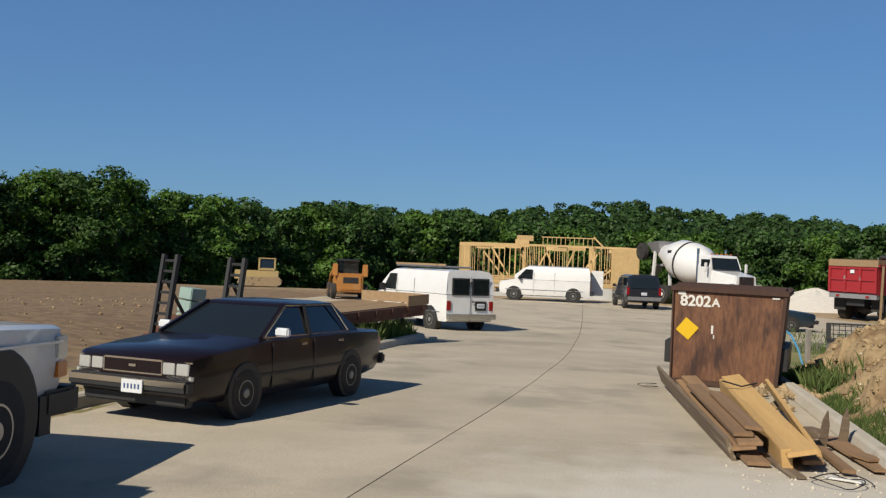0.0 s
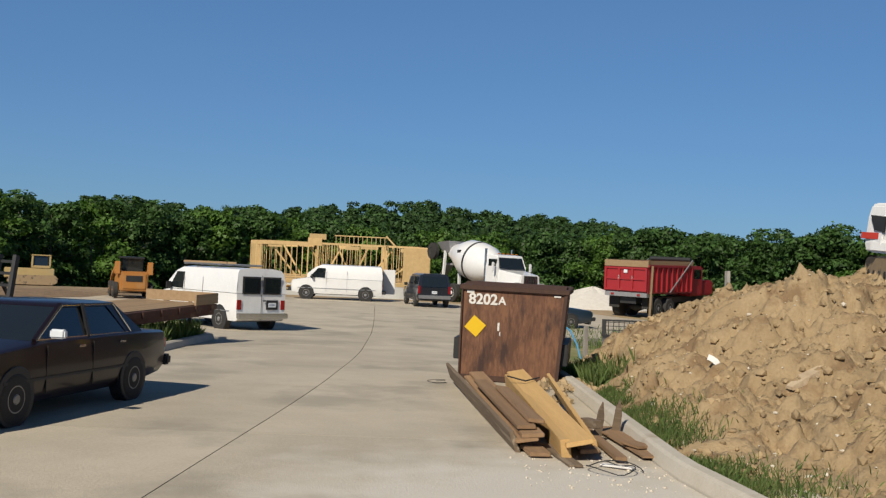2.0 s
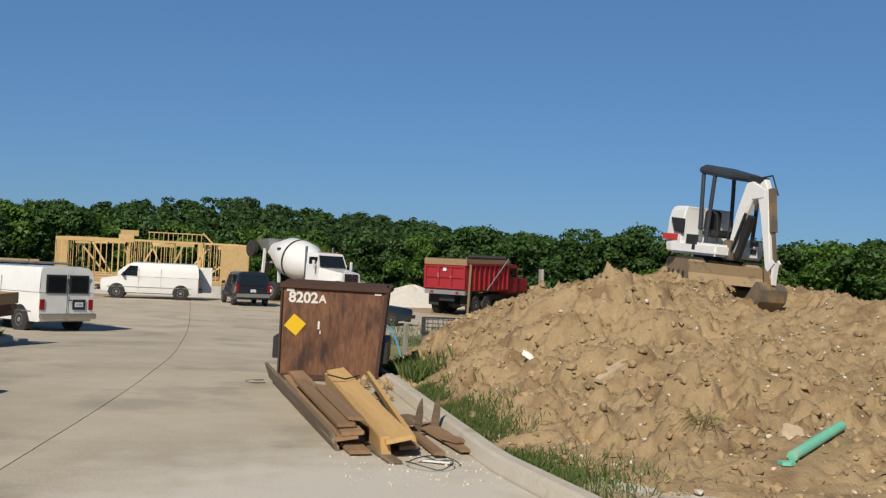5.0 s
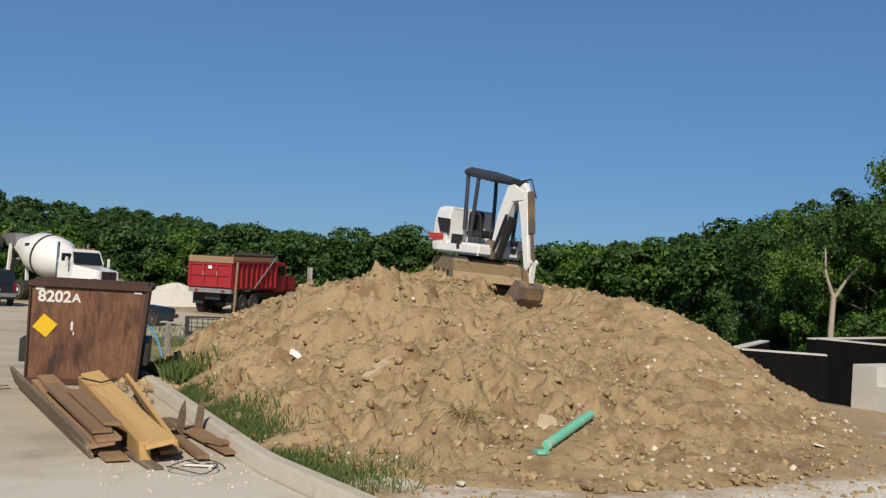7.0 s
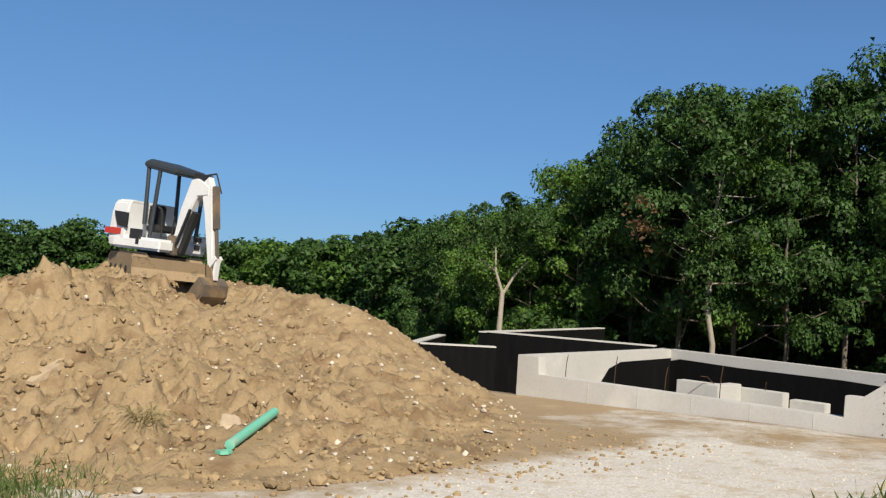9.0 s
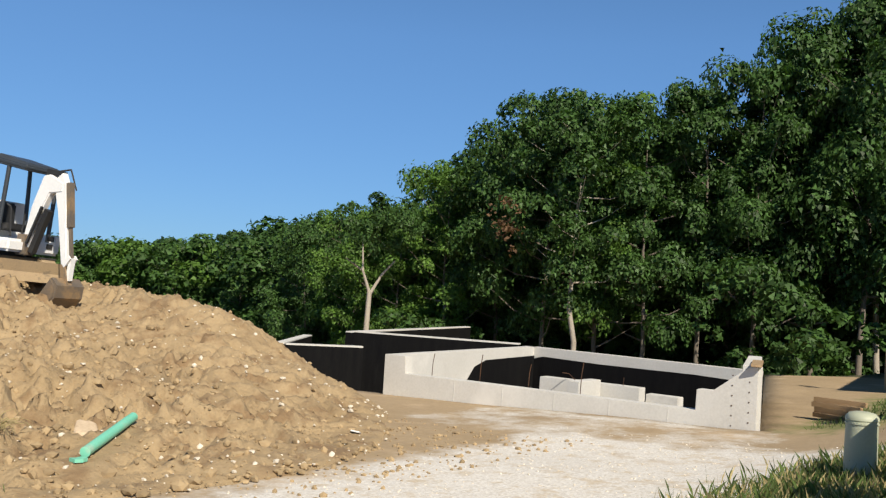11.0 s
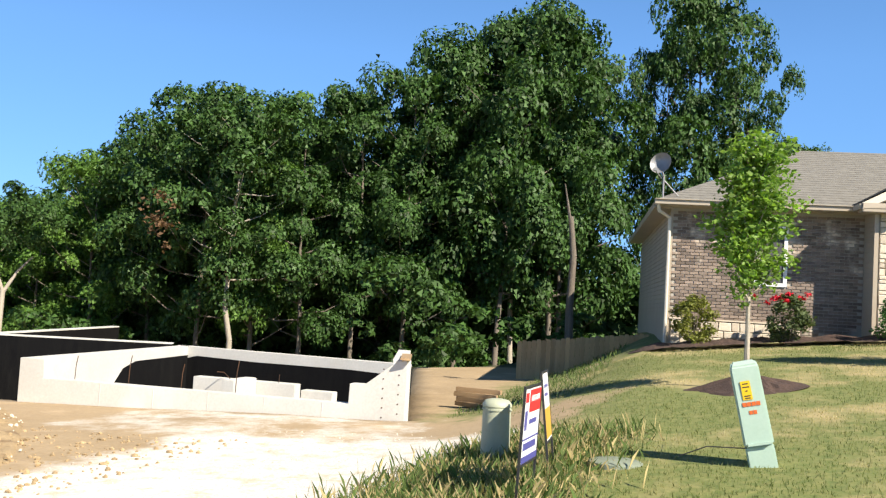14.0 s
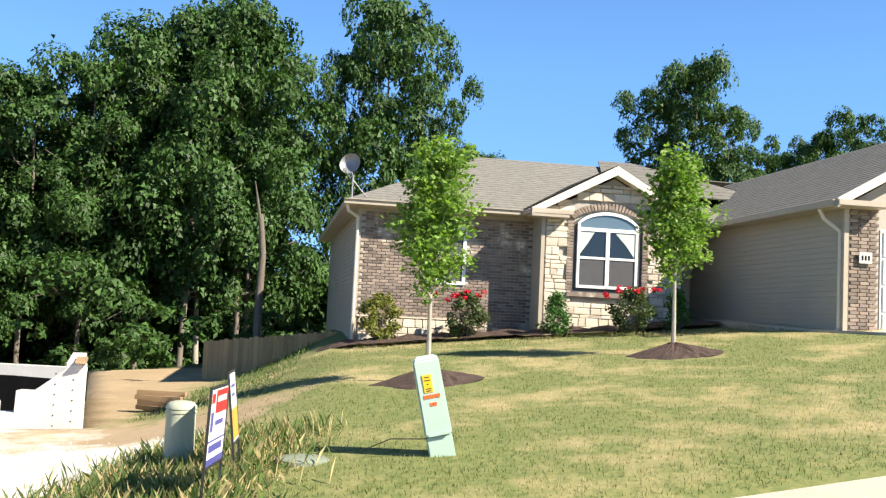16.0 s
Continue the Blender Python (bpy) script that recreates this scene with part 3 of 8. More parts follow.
walls = part("wall", Form().span((0.02, 0.02, Z0 - 0.6), (4.3, 11.4, EZ)), mortar, house, "brick and siding wall")
part("siding", boards(0.0, 11.4, Z0 - 0.5, EZ, "y", 0.015, -1), siding, house, "tan vinyl siding")
part("bay_wall", Form().span((4.3, -0.78, Z0 - 0.2), (7.85, 6.0, EZ)).prism([(4.3, EZ), (7.85, EZ), (6.07, 5.38)], -0.78, -0.5, "y"), mortar, house)
part("siding", boards(-0.8, 0.0, Z0 + 0.5, EZ, "y", 4.3, -1), siding, house, "tan vinyl siding")
part("corner_trim", Form().box((4.31, -0.80, 2.9), (0.09, 0.09, 3.0)), gutter_mat, house)
part("corner_trim", Form().box((0.0, 0.0, 2.6), (0.06, 0.09, 3.6)), gutter_mat, house)
part("entry_wall", Form().span((7.86, 1.6, 1.2), (9.2, 1.85, EZ)), siding, house)
part("front_door", Form().box((8.45, 1.56, 2.95), (0.95, 0.06, 2.05)), door_mat, house, "dark red front door")
part("porch_slab", Form().span((7.86, -0.6, 1.70), (9.2, 1.6, 1.88)), kerb_mat, house, bevel=0.01)
part("garage_wall", Form().span((9.24, -5.48, Z0), (15.6, 4.0, EZ)).prism([(9.24, EZ), (15.6, EZ), (12.42, 6.3)], -5.4, -5.2, "y"), mortar, house)
part("siding", boards(-5.5, 1.6, 1.35, EZ, "y", 9.24, -1), siding, house, "tan vinyl siding")
part("corner_trim", Form().box((9.22, -5.50, 3.1), (0.10, 0.09, 2.7)), gutter_mat, house)
part("garage_door", Form().span((10.0, -5.50, 1.75), (14.9, -5.44, 4.0)), white_vinyl, house, "white panelled garage door")
for k in range(4):
    part("door_panel", Form().span((10.05, -5.53, 1.80 + 0.55 * k), (14.85, -5.50, 2.31 + 0.55 * k)), white_vinyl, house, bevel=0.01)
part("number_plate", Form().box((9.62, -5.58, 3.4), (0.30, 0.02, 0.24)), mat("plaque", (0.55, 0.52, 0.46), (0.5, 0.47, 0.42)), house, "small oval plaque with dark bars", bevel=0.01)
for k in range(3):
    part("plaque_bar", Form().box((9.55 + 0.07 * k, -5.595, 3.4), (0.03, 0.008, 0.09)), tar, house)

# roof planes with courses
def shingles(name, quad, rows=26):
    """A sloped roof face: the corners run low left, low right, high right, high left; courses step a little."""
    a, b, c, d = (Vector(q) for q in quad)
    f = Form()
    nrm = (b - a).cross(d - a).normalized()
    if nrm.z < 0:
        nrm = -nrm
    v = [a - nrm * 0.03, b - nrm * 0.03]
    for k in range(rows):
        for t, up in ((k / rows, 0.007), ((k + 1) / rows, 0.0)):
            v += [a + (d - a) * t + nrm * up, b + (c - b) * t + nrm * up]
    v += [d - nrm * 0.03, c - nrm * 0.03]
    n = len(v)
    fc = [(i, i + 1, i + 3, i + 2) for i in range(0, n - 2, 2)] + [(n - 2, n - 1, 1, 0)]
    return f.add(v, fc)


RZ, RY = 6.74, 5.5
roof = part("roof", shingles("r", [(-0.4, -0.45, EZ + 0.06), (9.4, -0.45, EZ + 0.06), (9.4, RY, RZ), (4.0, RY, RZ)]), shingle, house, "grey-brown asphalt shingles")
part("hip", shingles("r", [(-0.4, 11.9, EZ + 0.06), (-0.4, -0.45, EZ + 0.06), (4.0, RY, RZ), (4.0, RY + 1.0, RZ)]), shingle, roof)
part("roof_plane", shingles("r", [(14.0, 11.9, EZ + 0.06), (-0.4, 11.9, EZ + 0.06), (4.0, RY + 1.0, RZ), (14.0, RY + 1.0, RZ)], 8), shingle, roof)
part("roof_plane", shingles("r", [(9.3, -0.45, EZ + 0.06), (9.35, 6.8, EZ + 0.1), (9.35, RY + 1, RZ), (9.3, RY, RZ)], 6), shingle, roof)
# gable over the bay
part("gable_roof", shingles("r", [(3.95, 1.4, 4.55), (3.95, -1.1, 4.55), (6.02, -1.1, 5.66), (6.02, 3.6, 5.66)], 12), shingle, roof)
part("gable_roof", shingles("r", [(8.09, -1.1, 4.55), (8.09, 1.4, 4.55), (6.02, 3.6, 5.66), (6.02, -1.1, 5.66)], 12), shingle, roof)
for s in (-1, 1):
    e = 6.02 + s * 2.1
    part("barge_board", Form().prism([(e, 4.33), (e, 4.50), (6.02, 5.64), (6.02, 5.42)] if s < 0 else [(6.02, 5.42), (6.02, 5.64), (e, 4.50), (e, 4.33)], -1.14, -1.08, "y"), trim_mat, house, "cream barge board")
    part("gable_soffit", Form().prism([(e, 4.34), (e, 4.42), (6.02, 5.52), (6.02, 5.43)], -1.08, -0.8, "y"), trim_mat, house)
part("eave_return", Form().span((3.92, -1.16, 4.38), (4.95, -0.74, 4.50)).span((3.92, -1.16, 4.30), (4.85, -0.80, 4.38)), gutter_mat, house, bevel=0.012)
# garage roof
part("garage_roof", shingles("r", [(8.85, 6.2, EZ + 0.1), (8.85, -5.85, EZ + 0.1), (12.4, -5.85, 6.55), (12.4, 6.2, 6.55)]), shingle, roof)
part("garage_roof", shingles("r", [(16.0, -5.85, EZ + 0.1), (16.0, 6.2, EZ + 0.1), (12.4, 6.2, 6.55), (12.4, -5.85, 6.55)]), shingle, roof)
part("rear_roof", shingles("r", [(7.0, 2.4, 5.55), (12.4, 2.4, 5.55), (9.0, RY + 0.3, 6.98), (7.9, RY + 0.3, 6.98)], 10), shingle, roof)
part("rear_roof", shingles("r", [(12.9, 2.0, 5.4), (12.9, 9, 5.4), (9.0, RY + 0.6, 6.98), (9.0, RY + 0.3, 6.98)], 10), shingle, roof)
part("barge_board", Form().prism([(8.8, 4.34), (8.8, 4.52), (12.4, 6.55), (12.4, 6.33)], -5.90, -5.84, "y"), trim_mat, house, "cream barge board")
part("eave_return", Form().span((8.80, -5.92, 4.38), (9.95, -5.50, 4.50)), gutter_mat, house, bevel=0.012)
# gutters, soffits and downpipes
part("gutter", Form().span((-0.45, -0.56, EZ - 0.06), (4.02, -0.44, EZ + 0.06)).span((-0.45, -0.60, EZ + 0.04), (4.02, -0.44, EZ + 0.065)), gutter_mat, house, bevel=0.01)
part("gutter", Form().span((3.86, -1.10, EZ - 0.06), (3.98, -0.57, EZ + 0.06)), gutter_mat, house, bevel=0.01)
part("gutter", Form().span((8.74, -5.8, EZ - 0.05), (8.86, 1.5, EZ + 0.08)), gutter_mat, house, bevel=0.01)
part("soffit", Form().span((-0.4, -0.44, EZ - 0.07), (4.3, 0.02, EZ - 0.03)).span((-0.42, 0.02, EZ - 0.10), (0.0, 11.8, EZ + 0.05)), gutter_mat, house)
part("soffit", Form().span((8.86, -5.8, EZ - 0.06), (9.24, 1.6, EZ - 0.02)), gutter_mat, house)
part("downpipe", Form().tube([(-0.36, -0.46, EZ - 0.05), (-0.33, -0.40, EZ - 0.2), (-0.06, -0.10, EZ - 0.32), (-0.06, -0.10, 1.1), (-0.2, -0.22, 1.02)], 0.04, 8), trim_mat, house, "painted metal downpipe")
part("downpipe", Form().tube([(8.82, -5.2, EZ - 0.05), (8.9, -5.25, EZ - 0.25), (9.17, -5.40, EZ - 0.5), (9.17, -5.40, 1.95), (9.0, -5.5, 1.86)], 0.04, 8), trim_mat, house, "painted metal downpipe")
# arched bay window
win = part("window", Form().prism([(5.06, 2.58), (6.82, 2.58), (6.82, 4.25), (6.5, 4.44), (6.2, 4.53), (5.94, 4.55), (5.66, 4.53), (5.36, 4.44), (5.06, 4.25)], -0.80, -0.786, "y"), screen_mat, house, "white-framed arched window with drawn-back curtains")
for lo, hi in (((5.16, -0.86, 2.68), (5.23, -0.79, 4.22)), ((6.63, -0.86, 2.68), (6.70, -0.79, 4.22)), ((5.88, -0.86, 2.68), (5.98, -0.79, 4.10)), ((5.23, -0.86, 2.68), (6.63, -0.79, 2.75)),
               ((5.23, -0.86, 4.05), (6.63, -0.79, 4.14)), ((5.23, -0.85, 3.38), (5.88, -0.79, 3.44)), ((5.98, -0.85, 3.38), (6.63, -0.79, 3.44))):
    part("sash_bar", Form().span(lo, hi), white_vinyl, win, bevel=0.006)
arc = [(5.93 + 0.77 * math.cos(a) / math.cos(math.radians(24)), 4.205 + 0.30 * (math.sin(a) - math.sin(math.radians(24))) / (1 - math.sin(math.radians(24)))) for a in (math.radians(d) for d in range(156, 23, -11))]
part("arch_bar", Form().loft([[(x, -0.86, z - 0.04), (x, -0.79, z - 0.04), (x, -0.79, z + 0.035), (x, -0.86, z + 0.035)] for x, z in arc]), white_vinyl, win)
# the sky's reflection is put into this pane's blue colour
part("arch_pane", Form().prism([(5.2, 4.14)] + [(x, z - 0.03) for x, z in arc] + [(6.66, 4.14)], -0.825, -0.815, "y"), glass("sky_reflection_pane", (0.10, 0.15, 0.19), 0.04), win)
for x0, x1 in ((5.23, 5.88), (5.98, 6.63)):
    part("pane", Form().span((x0, -0.83, 3.44), (x1, -0.822, 4.05)), pane_mat, win)
    part("screen", Form().span((x0, -0.83, 2.75), (x1, -0.822, 3.38)), screen_mat, win)
part("curtain", Form().prism([(5.24, 4.04), (5.60, 4.04), (5.42, 3.75), (5.24, 3.50)], -0.838, -0.832, "y"), cloth, win)
part("curtain", Form().prism([(6.62, 4.04), (6.12, 4.04), (6.40, 3.75), (6.62, 3.46)], -0.838, -0.832, "y"), cloth, win)
side_win = part("window", Form().span((1.9, -0.02, 2.62), (2.62, 0.03, 4.0)), screen_mat, house, "narrow white-framed window")
part("sash_bar", Form().span((2.54, -0.05, 2.62), (2.62, 0.0, 4.0)).span((1.9, -0.05, 2.62), (1.98, 0.0, 4.0)).span((1.98, -0.05, 2.62), (2.54, 0.0, 2.7)).span((1.98, -0.05, 3.92), (2.54, 0.0, 4.0)), white_vinyl, side_win)
part("brick_sill", Form().span((4.92, -0.90, 2.46), (6.96, -0.79, 2.575)), brick_mat, house, bevel=0.01)

# dish on the eave
dish = thing("satellite_dish", HM @ pose(-0.25, -0.25, 4.48), "grey satellite dish on a bent pole at the roof corner", "satellite dish")
grey_metal = mat("grey_metal", (0.30, 0.30, 0.31), (0.25, 0.25, 0.26), rough=0.45, metal=0.3)
part("mast", Form().tube([(0, 0, 0), (0, 0, 0.55), (-0.05, -0.05, 0.68)], 0.022, 8), grey_metal, dish)
part("strut", Form().tube([(0.35, 0.1, 0.12), (0.0, 0, 0.48)], 0.015, 6), grey_metal, dish)
part("reflector", Form().lathe((-0.02, -0.02, 0.80), (-0.12, -0.20, 0.86), [(0, 0.02), (0.15, 0.12), (0.45, 0.21), (0.8, 0.26), (0.82, 0.26), (0.5, 0.22), (0.25, 0.13), (0.2, 0.02)], 28), grey_metal, dish, smooth=True)
part("feed_arm", Form().tube([(-0.06, -0.1, 0.5), (-0.22, -0.42, 0.62)], 0.012, 6).box((-0.23, -0.44, 0.65), (0.08, 0.1, 0.07)), grey_metal, dish)

# fence of upright boards
fence_wood = mat("fence_wood", (0.52, 0.35, 0.18), (0.38, 0.25, 0.12), rough=0.85, scale=2, fine=20, stretch=(5, 5, 0.4), bump=0.3, spread=0.2)
fence = thing("fence", pose(0, 0, 0), "brown wooden board fence behind the lawn", "fence")
fp, fq = Vector((26.57, 4.85, 0)), Vector((26.97, 1.42, 0))
fa = math.degrees(math.atan2(fq.y - fp.y, fq.x - fp.x))
for k in range(27):
    s = fp + (fq - fp) * (k / 26)
    z = -0.35 + 0.70 * k / 26
    h = 1.22 - 0.28 * k / 26 + 0.02 * math.sin(k * 2.1)
    part("board", Form().prism([(-0.064, 0), (0.064, 0), (0.064, h - 0.03), (0.04, h), (-0.04, h), (-0.064, h - 0.03)], -0.01, 0.01, "y", pose(s.x, s.y, z, 0, 0, fa)), fence_wood, fence)
    if k % 9 == 0:
        part("post", Form().box((0, 0.07, h / 2), (0.09, 0.09, h), pose(s.x, s.y, z, 0, 0, fa)), fence_wood, fence)
for dz in (0.3, 0.95):
    part("rail", Form().beam((fp.x + 0.05, fp.y + 0.03, -0.35 + dz), (fq.x + 0.05, fq.y + 0.03, 0.35 + dz * 0.8), 0.04, 0.09), fence_wood, fence)

# concrete walk by the lawn, and front path
drive = strip([(6.1 - 0.05 * (y + 2), 7.2 - 0.20 * (y + 1.9), y) for y in (-0.9, -1.9, -3, -4.2, -6, -9)], 0.025, 0.12)
tagged(new("pavement", drive.mesh("pavement")), "pale concrete pavement beside the lawn", "pavement", kind="structure").data.materials.append(concrete)
fpath = Form().loft([[HM @ Vector((x, y - w, level(*(HM @ Vector((x, y, 0))).xy) + 0.03)), HM @ Vector((x, y + w, level(*(HM @ Vector((x, y, 0))).xy) + 0.03)),
                      HM @ Vector((x, y + w, 0.9)), HM @ Vector((x, y - w, 0.9))] for x, y, w in ((8.5, -1.1, 0.5), (8.6, -2.5, 0.5), (8.75, -4.5, 0.5), (9.5, -6.3, 0.6), (14.0, -6.6, 0.9))])
tagged(new("pavement", fpath.mesh("front_path")), "pale concrete front path to the porch", "pavement", kind="structure").data.materials.append(concrete)

# ---- trees ----
bark = mat("bark", (0.20, 0.17, 0.135), (0.11, 0.09, 0.07), rough=0.95, scale=3, fine=14, stretch=(4, 4, 0.7), bump=0.6)
pale_bark = mat("pale_bark", (0.42, 0.38, 0.31), (0.28, 0.24, 0.19), rough=0.95, scale=3, fine=14, stretch=(4, 4, 0.7), bump=0.6)
leaf_mat = mat("leaves", (0.055, 0.112, 0.026), (0.034, 0.074, 0.018), rough=0.55, scale=0.35, fine=2, bump=0, spread=0.55, leaf=0.20)
leaf_light = mat("light_leaves", (0.095, 0.175, 0.030), (0.060, 0.125, 0.022), rough=0.55, scale=0.5, fine=3, bump=0, spread=0.45, leaf=0.25)
maple_leaf = mat("maple_leaves", (0.20, 0.30, 0.06), (0.13, 0.22, 0.045), rough=0.5, scale=1.5, fine=4, bump=0, spread=0.4, leaf=0.4)
far_leaf = mat("far_leaves", (0.045, 0.092, 0.024), (0.030, 0.064, 0.018), rough=0.6, scale=0.06, fine=0.5, bump=0, spread=0.55, leaf=0.2)
dead_leaf = mat("dead_leaves", (0.16, 0.095, 0.05), (0.11, 0.065, 0.035), rough=0.8, bump=0, spread=0.3, leaf=0.2)


def leaf_mesh(name, centres, radii, count, size, rng, material, flat=0.7):
    """Small bent leaves scattered in clumps; one mesh."""
    c = np.repeat(np.asarray(centres, float), count, axis=0)
    r = np.repeat(np.asarray(radii, float), count)[:, None]
    n = len(c)
    d = rng.normal(size=(n, 3))
    d /= np.linalg.norm(d, axis=1)[:, None]
    p = c + d * r * (rng.random((n, 1)) ** 0.5) * np.array([1, 1, flat])
    a = rng.normal(size=(n, 3)) * np.array([1, 1, 0.45])
    a /= np.linalg.norm(a, axis=1)[:, None]
    b = np.cross(a, d + rng.normal(size=(n, 3)) * 0.8)
    b /= np.linalg.norm(b, axis=1)[:, None] + 1e-9
    k = np.cross(a, b)
    s = size * (0.6 + 0.8 * rng.random((n, 1)))
    v = np.stack([p - a * s * 0.5, p + b * s * 0.33 + k * s * 0.08, p + a * s * 0.5, p - b * s * 0.33 + k * s * 0.08], 1).reshape(-1, 3)
    me = bpy.data.meshes.new(name)
    f = np.arange(n * 4).reshape(n, 4)
    me.from_pydata(v.tolist(), [], f.tolist())
    me.materials.append(material)
    return me


def canopy(name, lobes, rng, density, size, material, flat=0.8):
    """A crown of rounded lobes; leaves sit in tufts on each lobe and face outwards."""
    P, N, S = [], [], []
    for x, y, z, r in lobes:
        n = max(8, int(density * r * r))
        k = max(4, int(9 * r))
        tuft = rng.normal(size=(k, 3))
        tuft[:, 2] = np.where(tuft[:, 2] < -0.4, -tuft[:, 2], tuft[:, 2])
        tuft /= np.linalg.norm(tuft, axis=1)[:, None]
        reach = 0.72 + 0.5 * rng.random(k)
        i = rng.integers(0, k, n)
        d = tuft[i] + 0.34 * rng.normal(size=(n, 3))
        d /= np.linalg.norm(d, axis=1)[:, None]
        P.append(np.array([x, y, z]) + d * (r * reach[i] * (0.62 + 0.38 * rng.random(n) ** 0.5))[:, None] * np.array([1, 1, flat]))
        m = d + 0.50 * rng.normal(size=(n, 3)) + np.array([0, 0, 0.25])
        N.append(m / np.linalg.norm(m, axis=1)[:, None])
        S.append(size * (0.6 + 0.8 * rng.random((n, 1))))
    p, m, sz = np.concatenate(P), np.concatenate(N), np.concatenate(S)
    a = np.cross(m, rng.normal(size=m.shape))
    a /= np.linalg.norm(a, axis=1)[:, None] + 1e-9
    b = np.cross(m, a)
    v = np.stack([p + a * sz * 0.62, p - a * sz * 0.38 + b * sz * 0.46, p - a * sz * 0.38 - b * sz * 0.46], 1).reshape(-1, 3)
    me = bpy.data.meshes.new(name)
    me.from_pydata(v.tolist(), [], np.arange(len(v)).reshape(-1, 3).tolist())
    me.materials.append(material)
    return me


def tree_meshes(seed, height, spread, first=0.3, limbs=18, density=290, size=0.20, trunk_r=0.17, wood=None, foliage=None, lobe=1.0):
    """Trunk with limbs, and a crown of leafy lobes along them."""
    rng = np.random.default_rng(seed)
    f, lobes = Form(), []
    pts = [Vector((0, 0, -0.3))]
    for i in range(1, 9):
        pts.append(Vector((pts[-1].x + rng.normal() * 0.12, pts[-1].y + rng.normal() * 0.12, height * 0.92 * i / 8)))
    f.tube(pts, trunk_r, 9, trunk_r * 0.18)
    for i in range(limbs):
        h = first + (0.93 - first) * (i + rng.random()) / limbs
        q = h / 0.92 * 8
        j = min(7, int(q))
        base = pts[j].lerp(pts[j + 1], min(1.0, q - j))
        a = i * 2.4 + rng.random() * 0.9
        u = (h - first) / (0.95 - first)
        shape = math.sqrt(max(0.06, 1 - ((u - 0.42) / 0.66) ** 2))
        ln = spread * shape * (0.62 + 0.5 * rng.random())
        tip = base + Vector((math.cos(a) * ln, math.sin(a) * ln, min(ln * (0.1 + 0.45 * rng.random()), height * 0.95 - base.z)))
        mid = base.lerp(tip, 0.5) + Vector((rng.normal() * 0.15, rng.normal() * 0.15, -0.08 * ln))
        f.tube([base, mid, tip], trunk_r * 0.34 * (1.1 - h * 0.7), 5, 0.012)
        for w, r in ((0.5, 0.85), (1.0, 1.0)):
            p = base.lerp(mid, w * 2) if w <= 0.5 else mid.lerp(tip, w * 2 - 1)
            if w > 0.6 or rng.random() < 0.75:
                lobes.append((*(p + Vector(rng.normal(size=3) * 0.3)), lobe * r * (0.62 + 0.6 * rng.random())))
    lobes.append((*pts[-1], lobe * 0.9))
    return f.mesh("trunk", smooth=True), canopy("crown", lobes, rng, density, size, foliage or leaf_mat), wood or bark


def tree_thing(name, meshes, m, label, category, group=""):
    t = thing(name, m, label, category, group)
    part("trunk", meshes[0], meshes[2], t)
    part("crown", meshes[1], leaf_mat, t)
    return t


kinds = [tree_meshes(11, 14, 4.2, 0.16, 30, lobe=1.4), tree_meshes(12, 14, 3.7, 0.22, 28, lobe=1.35), tree_meshes(13, 14, 4.7, 0.13, 30, lobe=1.45),
         tree_meshes(14, 14, 3.5, 0.32, 26, wood=pale_bark, lobe=1.2), tree_meshes(15, 14, 4.3, 0.10, 28, foliage=leaf_light, lobe=1.35),
         *(tree_meshes(21 + k, 14, w, 0.06, 20, 75, 0.38, foliage=fo, lobe=1.7) for k, (w, fo) in enumerate(((4.2, None), (3.6, None), (4.0, leaf_light))))]
# headings from the eye in degrees right of ahead, distance, height above the eye as a share of the distance
EDGE = [(-36, 70, 0.046), (-32, 72, 0.040), (-30.4, 72, 0.052), (-27.6, 74, 0.054), (-26.4, 78, 0.028), (-23.6, 78, 0.035), (-20, 84, 0.028), (-17, 90, 0.023), (-14.5, 92, 0.031), (-11, 96, 0.020), (-7.5, 98, 0.027), (-4, 102, 0.016), (4, 104, 0.013),
        (12, 104, 0.014), (14.4, 98, 0.020), (16.5, 94, 0.030), (18.7, 94, 0.019), (20.2, 90, 0.030), (22.7, 90, 0.019), (25.7, 86, 0.037), (27.4, 86, 0.022), (33, 80, 0.025), (37, 76, 0.025), (38.6, 74, 0.036), (42, 72, 0.030), (45.6, 62, 0.050),
        (47.4, 50, 0.074), (50, 48, 0.086), (52, 46, 0.090), (54, 45, 0.118), (55.8, 44, 0.164), (58.1, 43, 0.178), (60, 41, 0.212), (62.3, 40, 0.234), (65.2, 40, 0.220), (67.3, 40, 0.195), (69, 40, 0.235), (72, 40, 0.254), (74.2, 40, 0.258), (76, 41, 0.305),
        (80, 42, 0.325), (82.5, 43, 0.30), (84.5, 45, 0.25), (125, 60, 0.2)]
rng = np.random.default_rng(5)
proto = {}
tall = [max(v.co.z for v in k[1].vertices) for k in kinds]


